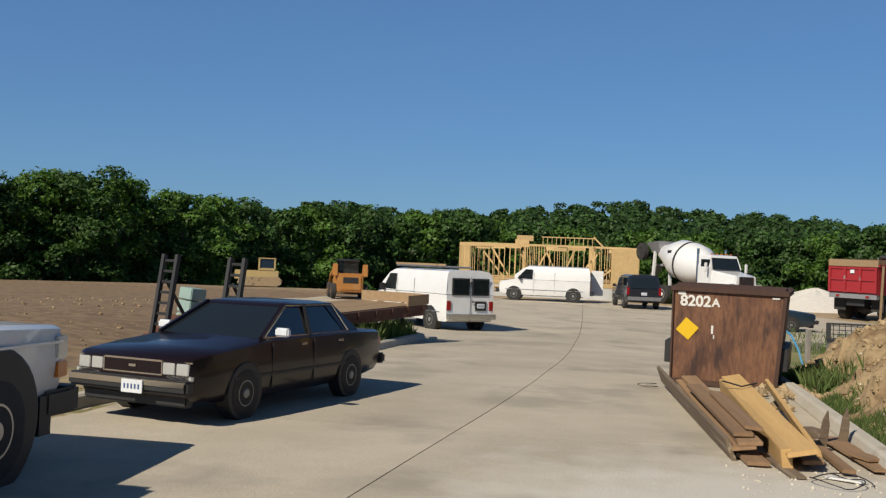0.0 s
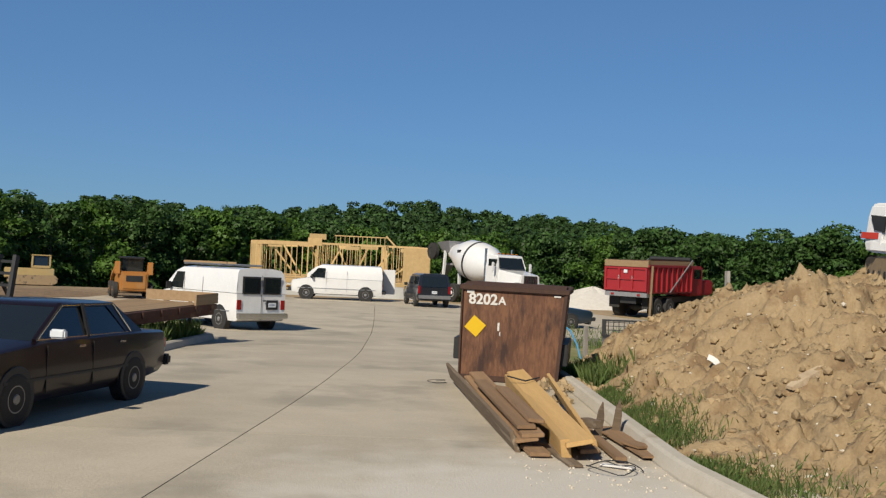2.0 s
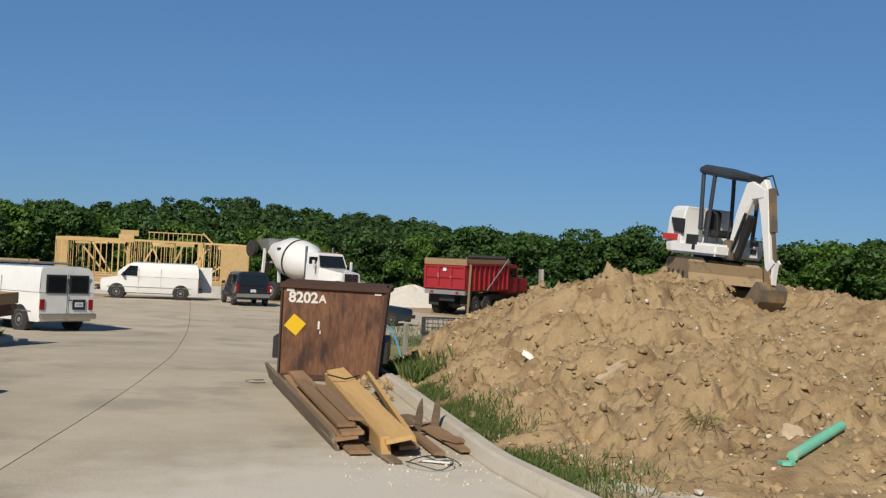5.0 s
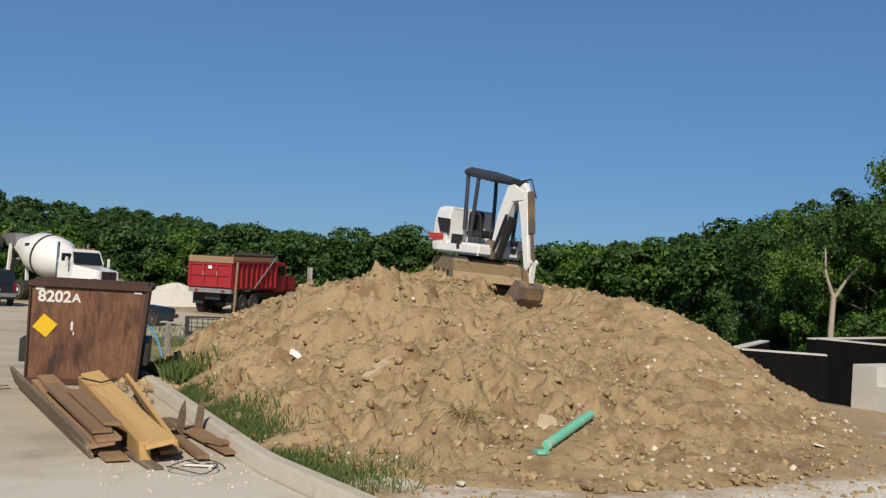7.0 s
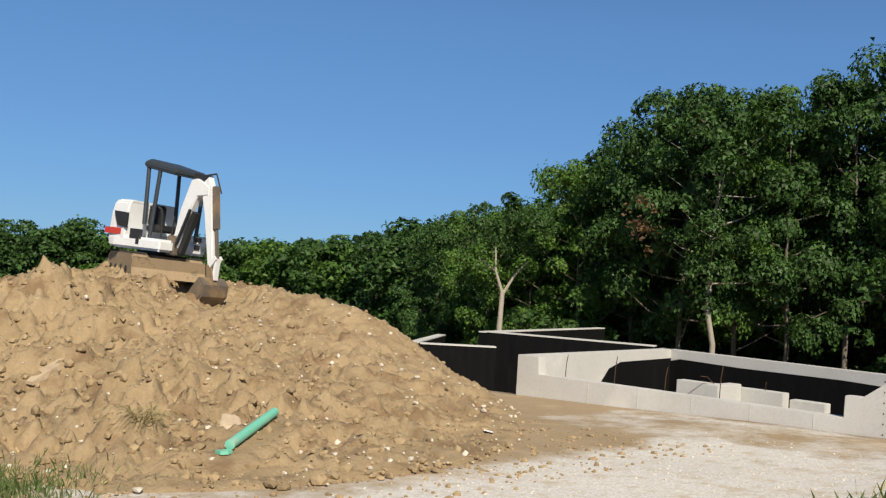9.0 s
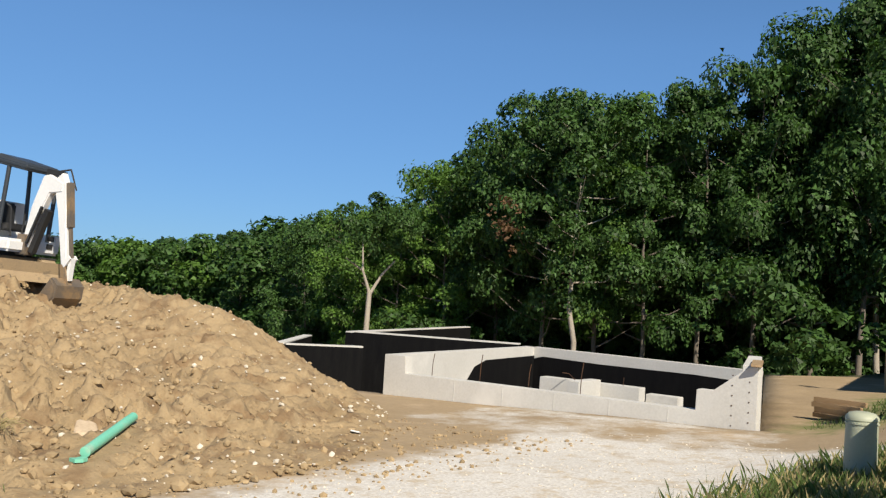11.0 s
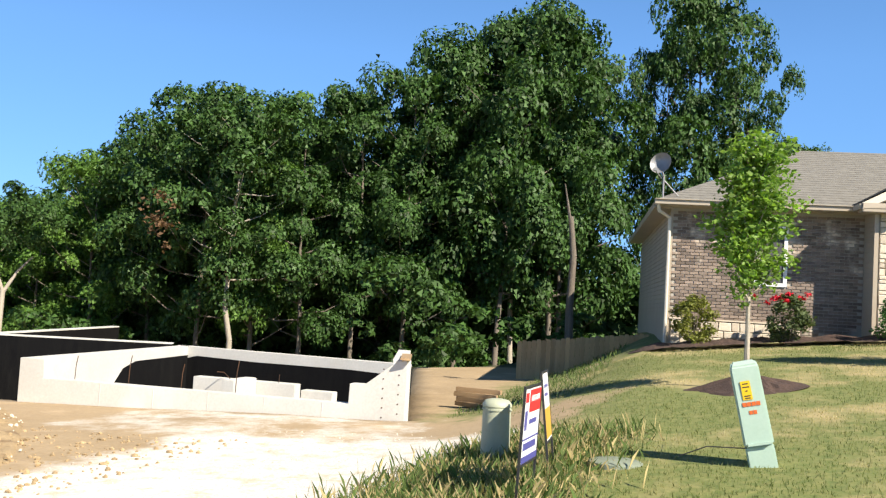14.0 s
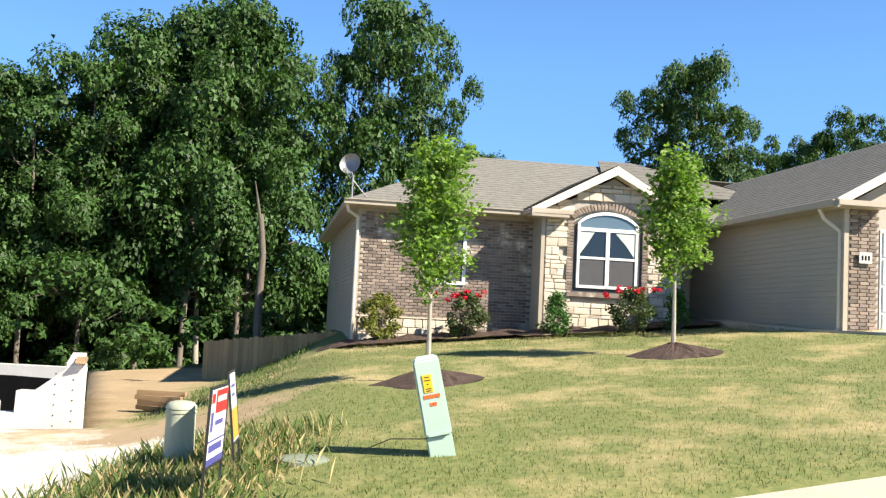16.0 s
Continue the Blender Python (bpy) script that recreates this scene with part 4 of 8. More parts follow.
def plant(a, d, top, kind, wide=1.0):
    x, y = d * math.sin(math.radians(a)), d * math.cos(math.radians(a))
    z = level(x, y) - 0.15
    h = max(4.0, 1.8 + top * d - z - (0.45 if d < 62 else -0.25))
    s = h / tall[kind]
    w = wide * (0.35 + 0.65 * h / 14)
    m = pose(x, y, z, 0, 0, rng.random() * 360) @ Matrix.Diagonal((w, w, s, 1))
    if kind not in proto:
        proto[kind] = tree_thing("tree", kinds[kind], m, ["tall leafy oak at the edge of the woods", "leafy hickory among the woodland edge", "broad leafy oak at the edge of the woods",
                                 "slender pale-barked tree with open crown in the woods", "light green leafy tree at the woodland edge", "rounded leafy tree beyond the lot", "dark leafy tree beyond the lot", "light green leafy tree beyond the lot"][kind], "tree", "woodland edge trees")
    else:
        copy_thing(proto[kind], m @ Matrix.Diagonal((*(1 / v for v in proto[kind].scale), 1)))


a = -36.0
while a < 83.5:
    d, top = mixed(EDGE, a)
    near = d < 62
    plant(a + rng.normal() * 0.15, d + rng.random() * 2, top * (0.97 + 0.06 * rng.random()), int(rng.integers(0, 5)) if near else int(rng.integers(5, 8)), 0.72 if near else 0.95)
    if near and a < 81:
        plant(a + 1.4 + rng.normal() * 0.5, d + 5 + rng.random() * 3, mixed(EDGE, a + 1.4)[1] * (0.66 + 0.2 * rng.random()), int(rng.integers(0, 3)), 0.9)
        plant(a + 0.7 + rng.normal() * 0.5, d + 10 + rng.random() * 4, mixed(EDGE, a + 0.7)[1] * (0.6 + 0.2 * rng.random()), int(rng.integers(5, 7)), 1.1)
    a += (2.9 if near else 1.75) * (0.85 + 0.3 * rng.random())
for b, d, top, kind, wide in ((78.2, 41, 0.315, 1, 0.72), (81.2, 43, 0.335, 0, 0.70), (88.0, 46, 0.30, 2, 0.45), (89.8, 46.5, 0.355, 0, 0.66), (92.2, 47, 0.27, 2, 0.52), (94.5, 50, 0.19, 0, 0.6), (99, 60, 0.172, 1, 0.7), (104.8, 52, 0.262, 2, 0.52), (107.4, 52, 0.292, 0, 0.62),
                              (109.4, 53, 0.235, 2, 0.55), (112, 60, 0.190, 0, 0.62), (114.4, 56, 0.212, 1, 0.62), (116.8, 56, 0.228, 2, 0.6), (119, 56, 0.21, 0, 0.8), (123, 56, 0.22, 2, 0.9), (62.6, 38.5, 0.226, 3, 0.8)):
    plant(b, d, top, kind, wide)
# a split trunk by the fence and the pale forked tree
snag = thing("dead_tree", pose(33.7, 4.4, level(33.7, 4.4) - 0.2) @ Matrix.Diagonal((0.7, 0.7, (6.4 - level(33.7, 4.4)) / 8.9, 1)), "broken grey tree trunk with torn top at the woods", "tree")
part("trunk", Form().tube([(0, 0, 0), (0.1, 0.1, 3), (-0.1, 0, 5.5), (-0.25, 0.2, 7.4)], 0.24, 10, 0.13).tube([(-0.2, 0.15, 6.8), (-0.5, 0.35, 8.0), (-0.75, 0.5, 8.9)], 0.10, 7, 0.02), bark, snag, smooth=True)
fork_z = level(31.2, 25.9) - 0.2
fork = thing("tree", pose(31.2, 25.9, fork_z) @ Matrix.Diagonal((0.52, 0.52, (1.35 - fork_z) / 5.6, 1)), "pale forked tree with open crown beyond the basement", "tree", "woodland edge trees")
fork_form = Form().tube([(0, 0, 0), (0.1, 0.1, 3.2), (0.2, 0.1, 5.6)], 0.25, 9, 0.2).tube([(0.2, 0.1, 5.4), (0.9, -0.5, 6.8), (1.6, -1.2, 7.8)], 0.14, 7, 0.05).tube([(0.2, 0.1, 5.5), (-0.3, 0.5, 7.0), (-0.2, 0.8, 9.2)], 0.14, 7, 0.05).tube([(-0.3, 0.5, 7.0), (-1.6, 1.3, 7.8)], 0.08, 6, 0.03)
part("trunk", fork_form, pale_bark, fork, smooth=True)
cl = [(rng.normal() * 1.6, rng.normal() * 1.6, 8.2 + 3.6 * rng.random(), 0.6 + 0.5 * rng.random()) for _ in range(34)]
part("crown", canopy("crown", cl, rng, 300, 0.2, leaf_mat), leaf_mat, fork)
single("dead_branch", leaf_mesh("dead_branch", [(0.15 * rng.normal(), 0.3 * rng.normal(), 0.5 * rng.normal()) for _ in range(14)], [0.35] * 14, 12, 0.17, rng, dead_leaf), dead_leaf,
       pose(35.2 * math.sin(math.radians(58.2)), 35.2 * math.cos(math.radians(58.2)), 4.1), "hanging bunch of dead brown leaves among green crowns", "branch")

# low growth along the wood's edge
lobes = []
for k in range(300):
    a = -36 + 120 * rng.random()
    d, top = mixed(EDGE, a)
    near = d < 60
    d += 1.5 + 5 * rng.random() if near else -1.5 + 6 * rng.random()
    x, y = d * math.sin(math.radians(a)), d * math.cos(math.radians(a))
    hgt = (0.3 + 1.8 * rng.random() ** 2) * (1.0 if near else 1.8)
    for _ in range(2):
        lobes.append((x + rng.normal() * 0.8, y + rng.normal() * 0.8, level(x, y) + hgt * rng.random(), 0.5 + 0.6 * rng.random()))
for a, d, hgt in ((52.4, 41, 2.6), (54.2, 42, 2.3), (56.0, 42, 1.8), (71.0, 33, 3.4), (75.2, 32, 2.8), (76.6, 34, 2.0), (79.6, 36, 1.6), (82.2, 36, 2.0)):
    x, y = d * math.sin(math.radians(a)), d * math.cos(math.radians(a))
    for _ in range(7):
        lobes.append((x + rng.normal() * 0.5, y + rng.normal() * 0.5, level(x, y) + hgt * rng.random() ** 0.7, 0.4 + 0.3 * rng.random()))
tagged(new("undergrowth", canopy("undergrowth", lobes, rng, 260, 0.19, leaf_mat)), "dense green undergrowth along the woodland edge", "undergrowth", kind="stuff")

# the far woods: rounded crowns over the valley and up the hills
RIDGE = [(-42, 0.03), (-20, 0.020), (-16, 0.027), (-12, 0.026), (-10, 0.024), (-5, 0.029), (-2.7, 0.031), (0, 0.037), (2.2, 0.040), (5, 0.035), (8, 0.031), (11, 0.031), (14, 0.026), (18, 0.019), (24, 0.015), (30, 0.013), (36, 0.018), (41, 0.037), (44, 0.047), (47, 0.051), (52, 0.04), (60, 0.03), (125, 0.03)]
valley, hills = [], []
for k in range(620):
    a = -42 + 168 * rng.random()
    d0, top = mixed(EDGE, a)
    d = d0 + 6 + 90 * rng.random() ** 1.3
    x, y = d * math.sin(math.radians(a)), d * math.cos(math.radians(a))
    z = level(x, y)
    h = min(max(1.8 + d * min(top, 0.05) * 0.9 - z, 5.0), 20) * (0.85 + 0.15 * rng.random())
    for _ in range(7):
        u, t, w = rng.random(), 2 * math.pi * rng.random(), 2.3 * math.sqrt(rng.random())
        valley.append((x + w * math.cos(t), y + w * math.sin(t), z + h * (0.30 + 0.62 * u) - 0.3 * w, 1.1 + 0.7 * rng.random()))
tagged(new("far_woods", canopy("far_woods", valley, rng, 26, 0.62, leaf_mat)), "dense green woods over the valley", "woods", kind="stuff")
for k in range(1500):
    a, u = -42 + 168 * rng.random(), rng.random()
    d = 190 + 150 * u
    x, y = d * math.sin(math.radians(a)), d * math.cos(math.radians(a))
    r = mixed(RIDGE, a)[0] + 0.0018 * noise.noise((a * 0.7, 0.3, 0))
    t = max(level(x, y) + 5.0, 1.8 + d * (r - 0.024 * (1 - u ** 0.8)))
    for _ in range(5):
        hills.append((x + 1.7 * rng.normal(), y + 1.7 * rng.normal(), t - 0.2 - 5.0 * rng.random() ** 1.5, 1.5 + 0.8 * rng.random()))
tagged(new("far_woods", canopy("hill_woods", hills, rng, 15, 0.95, far_leaf)), "green wooded hills in the distance", "woods", kind="stuff")

# ---- garden of the finished house ----
mulch_mat = mat("mulch", (0.085, 0.05, 0.038), (0.035, 0.021, 0.016), rough=0.95, scale=9, fine=45, bump=1.0)
bloom = mat("rose_bloom", (0.55, 0.02, 0.04), (0.42, 0.01, 0.03), rough=0.5, bump=0, spread=0.3, leaf=0.2)
for k, (x, y, h, lean, lab) in enumerate(((14.6, -0.66, 3.95, 0.0, "young maple with pale trunk in a mulch ring"), (16.35, -4.95, 3.7, 0.0, "young maple with leafy crown in a mulch ring"))):
    z = level(x, y)
    r2 = np.random.default_rng(40 + k)
    t = thing("young_maple", pose(x, y, z + 0.03), lab, "tree", "young lawn trees")
    tf = Form().tube([(0, 0, 0), (0.01, 0, 0.6), (0.0, 0.01, 1.3), (0.02, 0.0, 2.2), (0.0, 0.0, h - 0.3)], 0.045, 8, 0.012)
    cl, cs = [], []
    for i in range(26):
        u = (i + r2.random()) / 26
        b = Vector((0, 0, 1.10 + (h - 1.6) * u * 0.94))
        an = i * 2.4
        ln = (0.88 - 0.58 * u) * (0.75 + 0.4 * r2.random()) * (0.75 if u < 0.12 else 1)
        tip = b + Vector((math.cos(an) * ln * 0.64, math.sin(an) * ln * 0.64, ln * 0.95))
        tf.tube([b, b.lerp(tip, 0.5) + Vector((0, 0, -0.05)), tip], 0.014, 5, 0.004)
        for s in (0.35, 0.55, 0.75, 0.95, 1.1):
            cl.append(tuple(b.lerp(tip, s) + Vector(r2.normal(size=3) * 0.07)))
            cs.append(0.20 + 0.10 * r2.random())
    part("trunk", tf, pale_bark, t, "pale grey bark", smooth=True)
    part("crown", leaf_mesh("crown", cl, cs, 46, 0.088, r2, maple_leaf, 0.9), maple_leaf, t, "fresh light green leaves")
    mf = Form()
    rings = [[(0.78 * s * (1 + 0.12 * math.sin(3 * q + k)) * math.cos(q), 0.80 * s * (1 + 0.1 * math.cos(4 * q)) * math.sin(q),
               (0.22 * (1 - s) - 0.02 + 0.035 * r2.random() + level(x + s * math.cos(q), y + s * math.sin(q)) - z)) for q in (2 * math.pi * i / 40 for i in range(40))] for s in (1.0, 0.85, 0.7, 0.5, 0.3, 0.05)]
    single("mulch_ring", mf.loft(rings), mulch_mat, pose(x, y, z), "dark shredded bark mulch round a young tree", "mulch", "mulch rings")


def shrub(name, x, y, w, h, seed, leaf, label, blooms=0, cone=False, size=0.07):
    r2 = np.random.default_rng(seed)
    t = thing(name, pose(x, y, level(x, y)), label, "shrub")
    cl, cs, st = [], [], Form()
    for i in range(34):
        u, an = r2.random(), r2.random() * 6.28
        rr = w * 0.5 * ((1 - u) ** 0.6 if cone else math.sqrt(max(0.05, 1 - (2 * u - 0.9) ** 2))) * (0.4 + 0.6 * r2.random())
        cl.append((rr * math.cos(an), rr * math.sin(an), 0.08 + u * h * 0.9))
        cs.append(0.13 + 0.07 * r2.random())
        st.tube([(0.05 * math.cos(an), 0.05 * math.sin(an), -0.05), cl[-1]], 0.008, 4, 0.003)
    part("woody_base", st, bark, t)
    part("foliage", leaf_mesh("foliage", cl, cs, 70, size * 1.15, r2, leaf, 0.9), leaf, t)
    if blooms:
        bl = [(w * 0.42 * r2.normal() * 0.6, w * 0.42 * r2.normal() * 0.6, h * (0.86 + 0.24 * r2.random())) for _ in range(blooms)]
        part("blooms", leaf_mesh("blooms", bl, [0.08] * blooms, 22, 0.08, r2, bloom, 0.8), bloom, t, "deep red blooms")


olive = mat("olive_leaves", (0.20, 0.22, 0.05), (0.13, 0.13, 0.035), rough=0.6, bump=0, spread=0.4, leaf=0.3)
ever = mat("evergreen", (0.06, 0.16, 0.03), (0.04, 0.11, 0.02), rough=0.6, bump=0, spread=0.4, leaf=0.15)
dull = mat("rose_leaves", (0.09, 0.12, 0.05), (0.06, 0.08, 0.035), rough=0.6, bump=0, spread=0.4, leaf=0.25)
shrub("shrub", 22.15, 0.15, 1.05, 1.05, 1, olive, "olive green shrub with fading leaves by the brick wall")
shrub("rose_bush", 22.2, -1.85, 0.95, 0.95, 2, dull, "red flowering rose bush against the brick wall", 16)
shrub("evergreen_shrub", 21.75, -3.85, 0.68, 0.88, 3, ever, "bright green cone-shaped evergreen by the stone wall", cone=True, size=0.05)
shrub("rose_bush", 21.4, -5.5, 1.0, 0.9, 4, dull, "rose bush with red flowers by the stone wall", 14)
shrub("evergreen_shrub", 21.6, -6.6, 0.6, 0.8, 5, ever, "small dark evergreen near the porch", cone=True, size=0.05)
bed = Form()
for k in range(12):
    p = HM @ Vector((-0.3 + k * 0.75, -0.75 - 0.75 * (k > 5) - 0.12 * math.sin(k * 1.7), 0))
    r2 = np.random.default_rng(60 + k)
    rings = [[(p.x + 0.55 * s * math.cos(q), p.y + 0.62 * s * math.sin(q), level(p.x + 0.55 * s * math.cos(q), p.y + 0.62 * s * math.sin(q)) + 0.10 * (1 - s) + 0.02 * r2.random() - 0.01)
              for q in (2 * math.pi * i / 18 for i in range(18))] for s in (1, 0.8, 0.5, 0.1)]
    bed.loft(rings)
tagged(new("mulch_bed", bed.mesh("mulch_bed")), "dark bark mulch bed along the house front", "mulch", kind="stuff").data.materials.append(mulch_mat)


# grass, weeds
def blades(name, spots, material, label, category="grass"):
    """Thin bent blades: spots hold x, y, height, lean, heading, width."""
    v, f = [], []
    for x, y, h, ln, q, w in spots:
        z = ground_at(x, y) - 0.01
        c, s = math.cos(q), math.sin(q)
        k = len(v)
        v += [(x - s * w, y + c * w, z), (x + s * w, y - c * w, z), (x + c * ln * 0.4 - s * w * .6, y + s * ln * 0.4 + c * w * .6, z + h * 0.65), (x + c * ln, y + s * ln, z + h)]
        f += [(k, k + 1, k + 2), (k + 1, k + 3, k + 2)]
    me = bpy.data.meshes.new(name)
    me.from_pydata(v, [], f)
    me.materials.append(material)
    return tagged(new(name, me), label, category, kind="stuff")


grass_mat = mat("lawn_grass", (0.115, 0.148, 0.046), (0.18, 0.185, 0.075), rough=0.6, scale=0.6, fine=3, bump=0, spread=0.3, leaf=0.3, third=(0.42, 0.35, 0.20), third_scale=0.55, third_at=0.52)
weed_mat = mat("weeds", (0.085, 0.14, 0.038), (0.125, 0.155, 0.055), rough=0.6, scale=1, fine=5, bump=0, spread=0.4, leaf=0.3)
dry_mat = mat("dry_grass", (0.42, 0.34, 0.18), (0.32, 0.26, 0.13), rough=0.8, scale=1, fine=5, bump=0, spread=0.3, leaf=0.25)
sp = []
while len(sp) < 60000:
    x, y = 6.4 + 16 * rng.random() ** 1.5, -9.5 + 12.5 * rng.random()
    if rng.random() < cover(x, y)[0] and x > 7.35 - 0.20 * (y + 1.9) and math.hypot(x - 14.6, y + 0.66) > 0.95 and math.hypot(x - 16.35, y + 4.95) > 0.9 and x < 21:
        sp.append((x, y, 0.022 + 0.030 * rng.random(), 0.03 * rng.random(), 6.28 * rng.random(), 0.003 + 0.003 * rng.random()))
blades("lawn_grass", sp, grass_mat, "mown lawn grass with dry patches")
sp = []
for k in range(15000):
    x, y = 6.6 + 4.6 * rng.random(), 1.3 + 1.5 * rng.random() + 0.3 * rng.normal()
    y -= 0.12 * (x - 8)
    sp.append((x, y, 0.05 + 0.21 * rng.random() ** 2, 0.14 * rng.random(), 6.28 * rng.random(), 0.002 + 0.002 * rng.random()))
blades("tall_grass", sp[:9500], weed_mat, "tall green weeds at the lawn's edge", "weeds")
blades("dry_grass", sp[9500:], dry_mat, "tall dry grass at the lawn's edge", "weeds")
sp = []
for k in range(7000):
    y = 7.6 + 8.5 * rng.random() ** 1.1
    c = noise.noise((y * 0.9, 2.0, 0.5))
    if c < -0.12 or y < 8.2 and rng.random() < 0.7:
        continue
    x = right_edge(y) + 0.28 + abs(rng.normal()) * (0.30 + 0.3 * max(0, c))
    sp.append((x, y, 0.04 + 0.12 * rng.random(), 0.08 * rng.random(), 6.28 * rng.random(), 0.003 + 0.003 * rng.random()))
for k in range(1500):
    x, y = 3.65 + abs(rng.normal()) * 0.28, 15.8 + 4.5 * rng.random()
    sp.append((x, y, 0.10 + 0.36 * rng.random() * step(20.5, 17, y), 0.2 * rng.random(), 6.28 * rng.random(), 0.006 + 0.006 * rng.random()))
blades("weeds", sp, weed_mat, "green weeds between kerb and dirt heap", "weeds")
sp = []
for k in range(5000):
    y = 19.0 + 8.0 * rng.random()
    x = left_edge(y) - 0.3 - abs(rng.normal()) * 0.9
    sp.append((x, y, 0.12 + 0.5 * rng.random() ** 2, 0.2 * rng.random(), 6.28 * rng.random(), 0.008 + 0.008 * rng.random()))
for k in range(3500):
    x, y = 6 + 16 * rng.random(), 24 + 16 * rng.random()
    sp.append((x, y, 0.1 + 0.25 * rng.random(), 0.2 * rng.random(), 6.28 * rng.random(), 0.012))
for k in range(2600):
    x, y = 15.6 + 11 * rng.random(), 1.8 + 2.2 * rng.random()
    sp.append((x, y, 0.04 + 0.14 * rng.random() ** 2, 0.1 * rng.random(), 6.28 * rng.random(), 0.005))
blades("weeds", sp, weed_mat, "green weeds on open ground and verge", "weeds")

# ---- vehicles ----
def paint(name, c, rough=0.35, coat=0.6, metal=0.0, dirt=(0.30, 0.24, 0.17), dirty=0.66):
    return mat(name, c, tuple(v * 0.88 for v in c), rough=rough, metal=metal, scale=1.5, fine=20, bump=0.02, coat=coat, third=tuple(0.6 * a + 0.4 * b for a, b in zip(c, dirt)), third_scale=1.3, third_at=dirty)


white_paint = paint("white_paint", (0.80, 0.80, 0.79))
maroon = paint("maroon_paint", (0.010, 0.005, 0.007), 0.32, 0.35, dirt=(0.026, 0.016, 0.017), dirty=0.72)
maroon.node_tree.nodes["Principled BSDF"].inputs["Specular IOR Level"].default_value = 0.25
black_paint = paint("black_paint", (0.014, 0.016, 0.022), 0.3)
navy = paint("navy_paint", (0.015, 0.03, 0.05), 0.3)
red_paint = paint("red_paint", (0.33, 0.018, 0.024), 0.45, 0.2, dirt=(0.35, 0.2, 0.15))
orange_paint = paint("orange_paint", (0.45, 0.19, 0.04), 0.55, 0.1, dirt=(0.35, 0.24, 0.12), dirty=0.55)
yellow_paint = paint("yellow_paint", (0.45, 0.33, 0.14), 0.6, 0.05, dirty=0.55)
rubber = mat("rubber", (0.022, 0.021, 0.020), (0.04, 0.037, 0.033), rough=0.85, bump=0.2)
chrome = mat("chrome", (0.68, 0.68, 0.68), (0.6, 0.6, 0.6), rough=0.16, metal=1.0, bump=0, rough_var=0.06)
hub_metal = mat("hub_metal", (0.45, 0.45, 0.45), (0.36, 0.36, 0.36), rough=0.35, metal=0.8, bump=0.02)
old_rim = mat("old_rim", (0.30, 0.30, 0.30), (0.20, 0.20, 0.20), rough=0.4, metal=0.6, bump=0.05)
black_trim = mat("black_trim", (0.018, 0.018, 0.019), (0.026, 0.026, 0.026), rough=0.55, bump=0.05)
car_glass = glass("tinted_glass", (0.012, 0.016, 0.018), 0.03)
lamp_red = mat("red_lamp", (0.30, 0.008, 0.01), (0.24, 0.006, 0.01), rough=0.15, bump=0, coat=0.8)
lamp_amber = mat("amber_lamp", (0.55, 0.16, 0.01), (0.45, 0.12, 0.01), rough=0.15, bump=0, coat=0.8)
lamp_clear = mat("clear_lamp", (0.62, 0.64, 0.64), (0.5, 0.52, 0.52), rough=0.1, bump=0, coat=1.0, metal=0.4)
plate_mat = mat("plate", (0.72, 0.74, 0.76), (0.62, 0.66, 0.70), rough=0.4, bump=0)
plate_blue = mat("plate_blue", (0.06, 0.10, 0.25), (0.05, 0.09, 0.2), rough=0.4, bump=0)


def parked(x, y, deg, z=None):
    """A pose on the sloping ground at x, y with that heading."""
    e = 0.8
    nrm = Vector((level(x - e, y) - level(x + e, y), level(x, y - e) - level(x, y + e), 2 * e)).normalized()
    fwd = Vector((math.cos(radians(deg)), math.sin(radians(deg)), 0))
    fwd = (fwd - nrm * fwd.dot(nrm)).normalized()
    side = nrm.cross(fwd)
    return Matrix((( fwd.x, side.x, nrm.x, x), (fwd.y, side.y, nrm.y, y), (fwd.z, side.z, nrm.z, level(x, y) if z is None else z), (0, 0, 0, 1)))


def wheel(parent, x, y, r=0.31, w=0.20, rim_r=0.19, rim_mat=None, name="wheel"):
    s = 1 if y > 0 else -1
    t = part(name, Form().lathe((x, y - s * w, r), (x, y, r), [(0, r * 0.75), (0.02, r * 0.9), (0.15, r), (0.85, r), (0.97, r * 0.92), (1.0, r * 0.78)], 28), rubber, parent, "black rubber tyre", smooth=True)
    part("rim", Form().lathe((x, y - s * 0.06, r), (x, y + s * 0.012, r), [(0, rim_r), (0.8, rim_r), (0.85, rim_r * 0.82), (0.72, rim_r * 0.72), (0.8, rim_r * 0.35), (1.0, rim_r * 0.28), (1.0, 0.01)], 24), rim_mat or hub_metal, t, smooth=True)
    return t


def shell(stations, tuck=0.9, crown=0.97):
    """A body lofted along its length: stations of (x, half width, floor, top)."""
    rings = []
    for x, w, a, b in stations:
        h = b - a
        rings.append([(x, -w * tuck, a), (x, -w * 0.98, a + h * 0.16), (x, -w, a + h * 0.45), (x, -w * 0.985, a + h * 0.78), (x, -w * crown, b - h * 0.05), (x, -w * (crown - 0.07), b), (x, 0, b + 0.012),
                      (x, w * (crown - 0.07), b), (x, w * crown, b - h * 0.05), (x, w * 0.985, a + h * 0.78), (x, w, a + h * 0.45), (x, w * 0.98, a + h * 0.16), (x, w * tuck, a)])
    return Form().loft(rings)


def bars_plate(parent, m, back=None):
    p = part("plate", Form().box((0, 0, 0), (0.012, 0.30, 0.15), m), plate_mat, parent, "licence plate with plain bars", bevel=0.003)
    for k in range(5):
        part("plate_bar", Form().box((0.008, -0.1 + 0.05 * k, 0.0), (0.003, 0.022, 0.055), m), plate_blue, p)


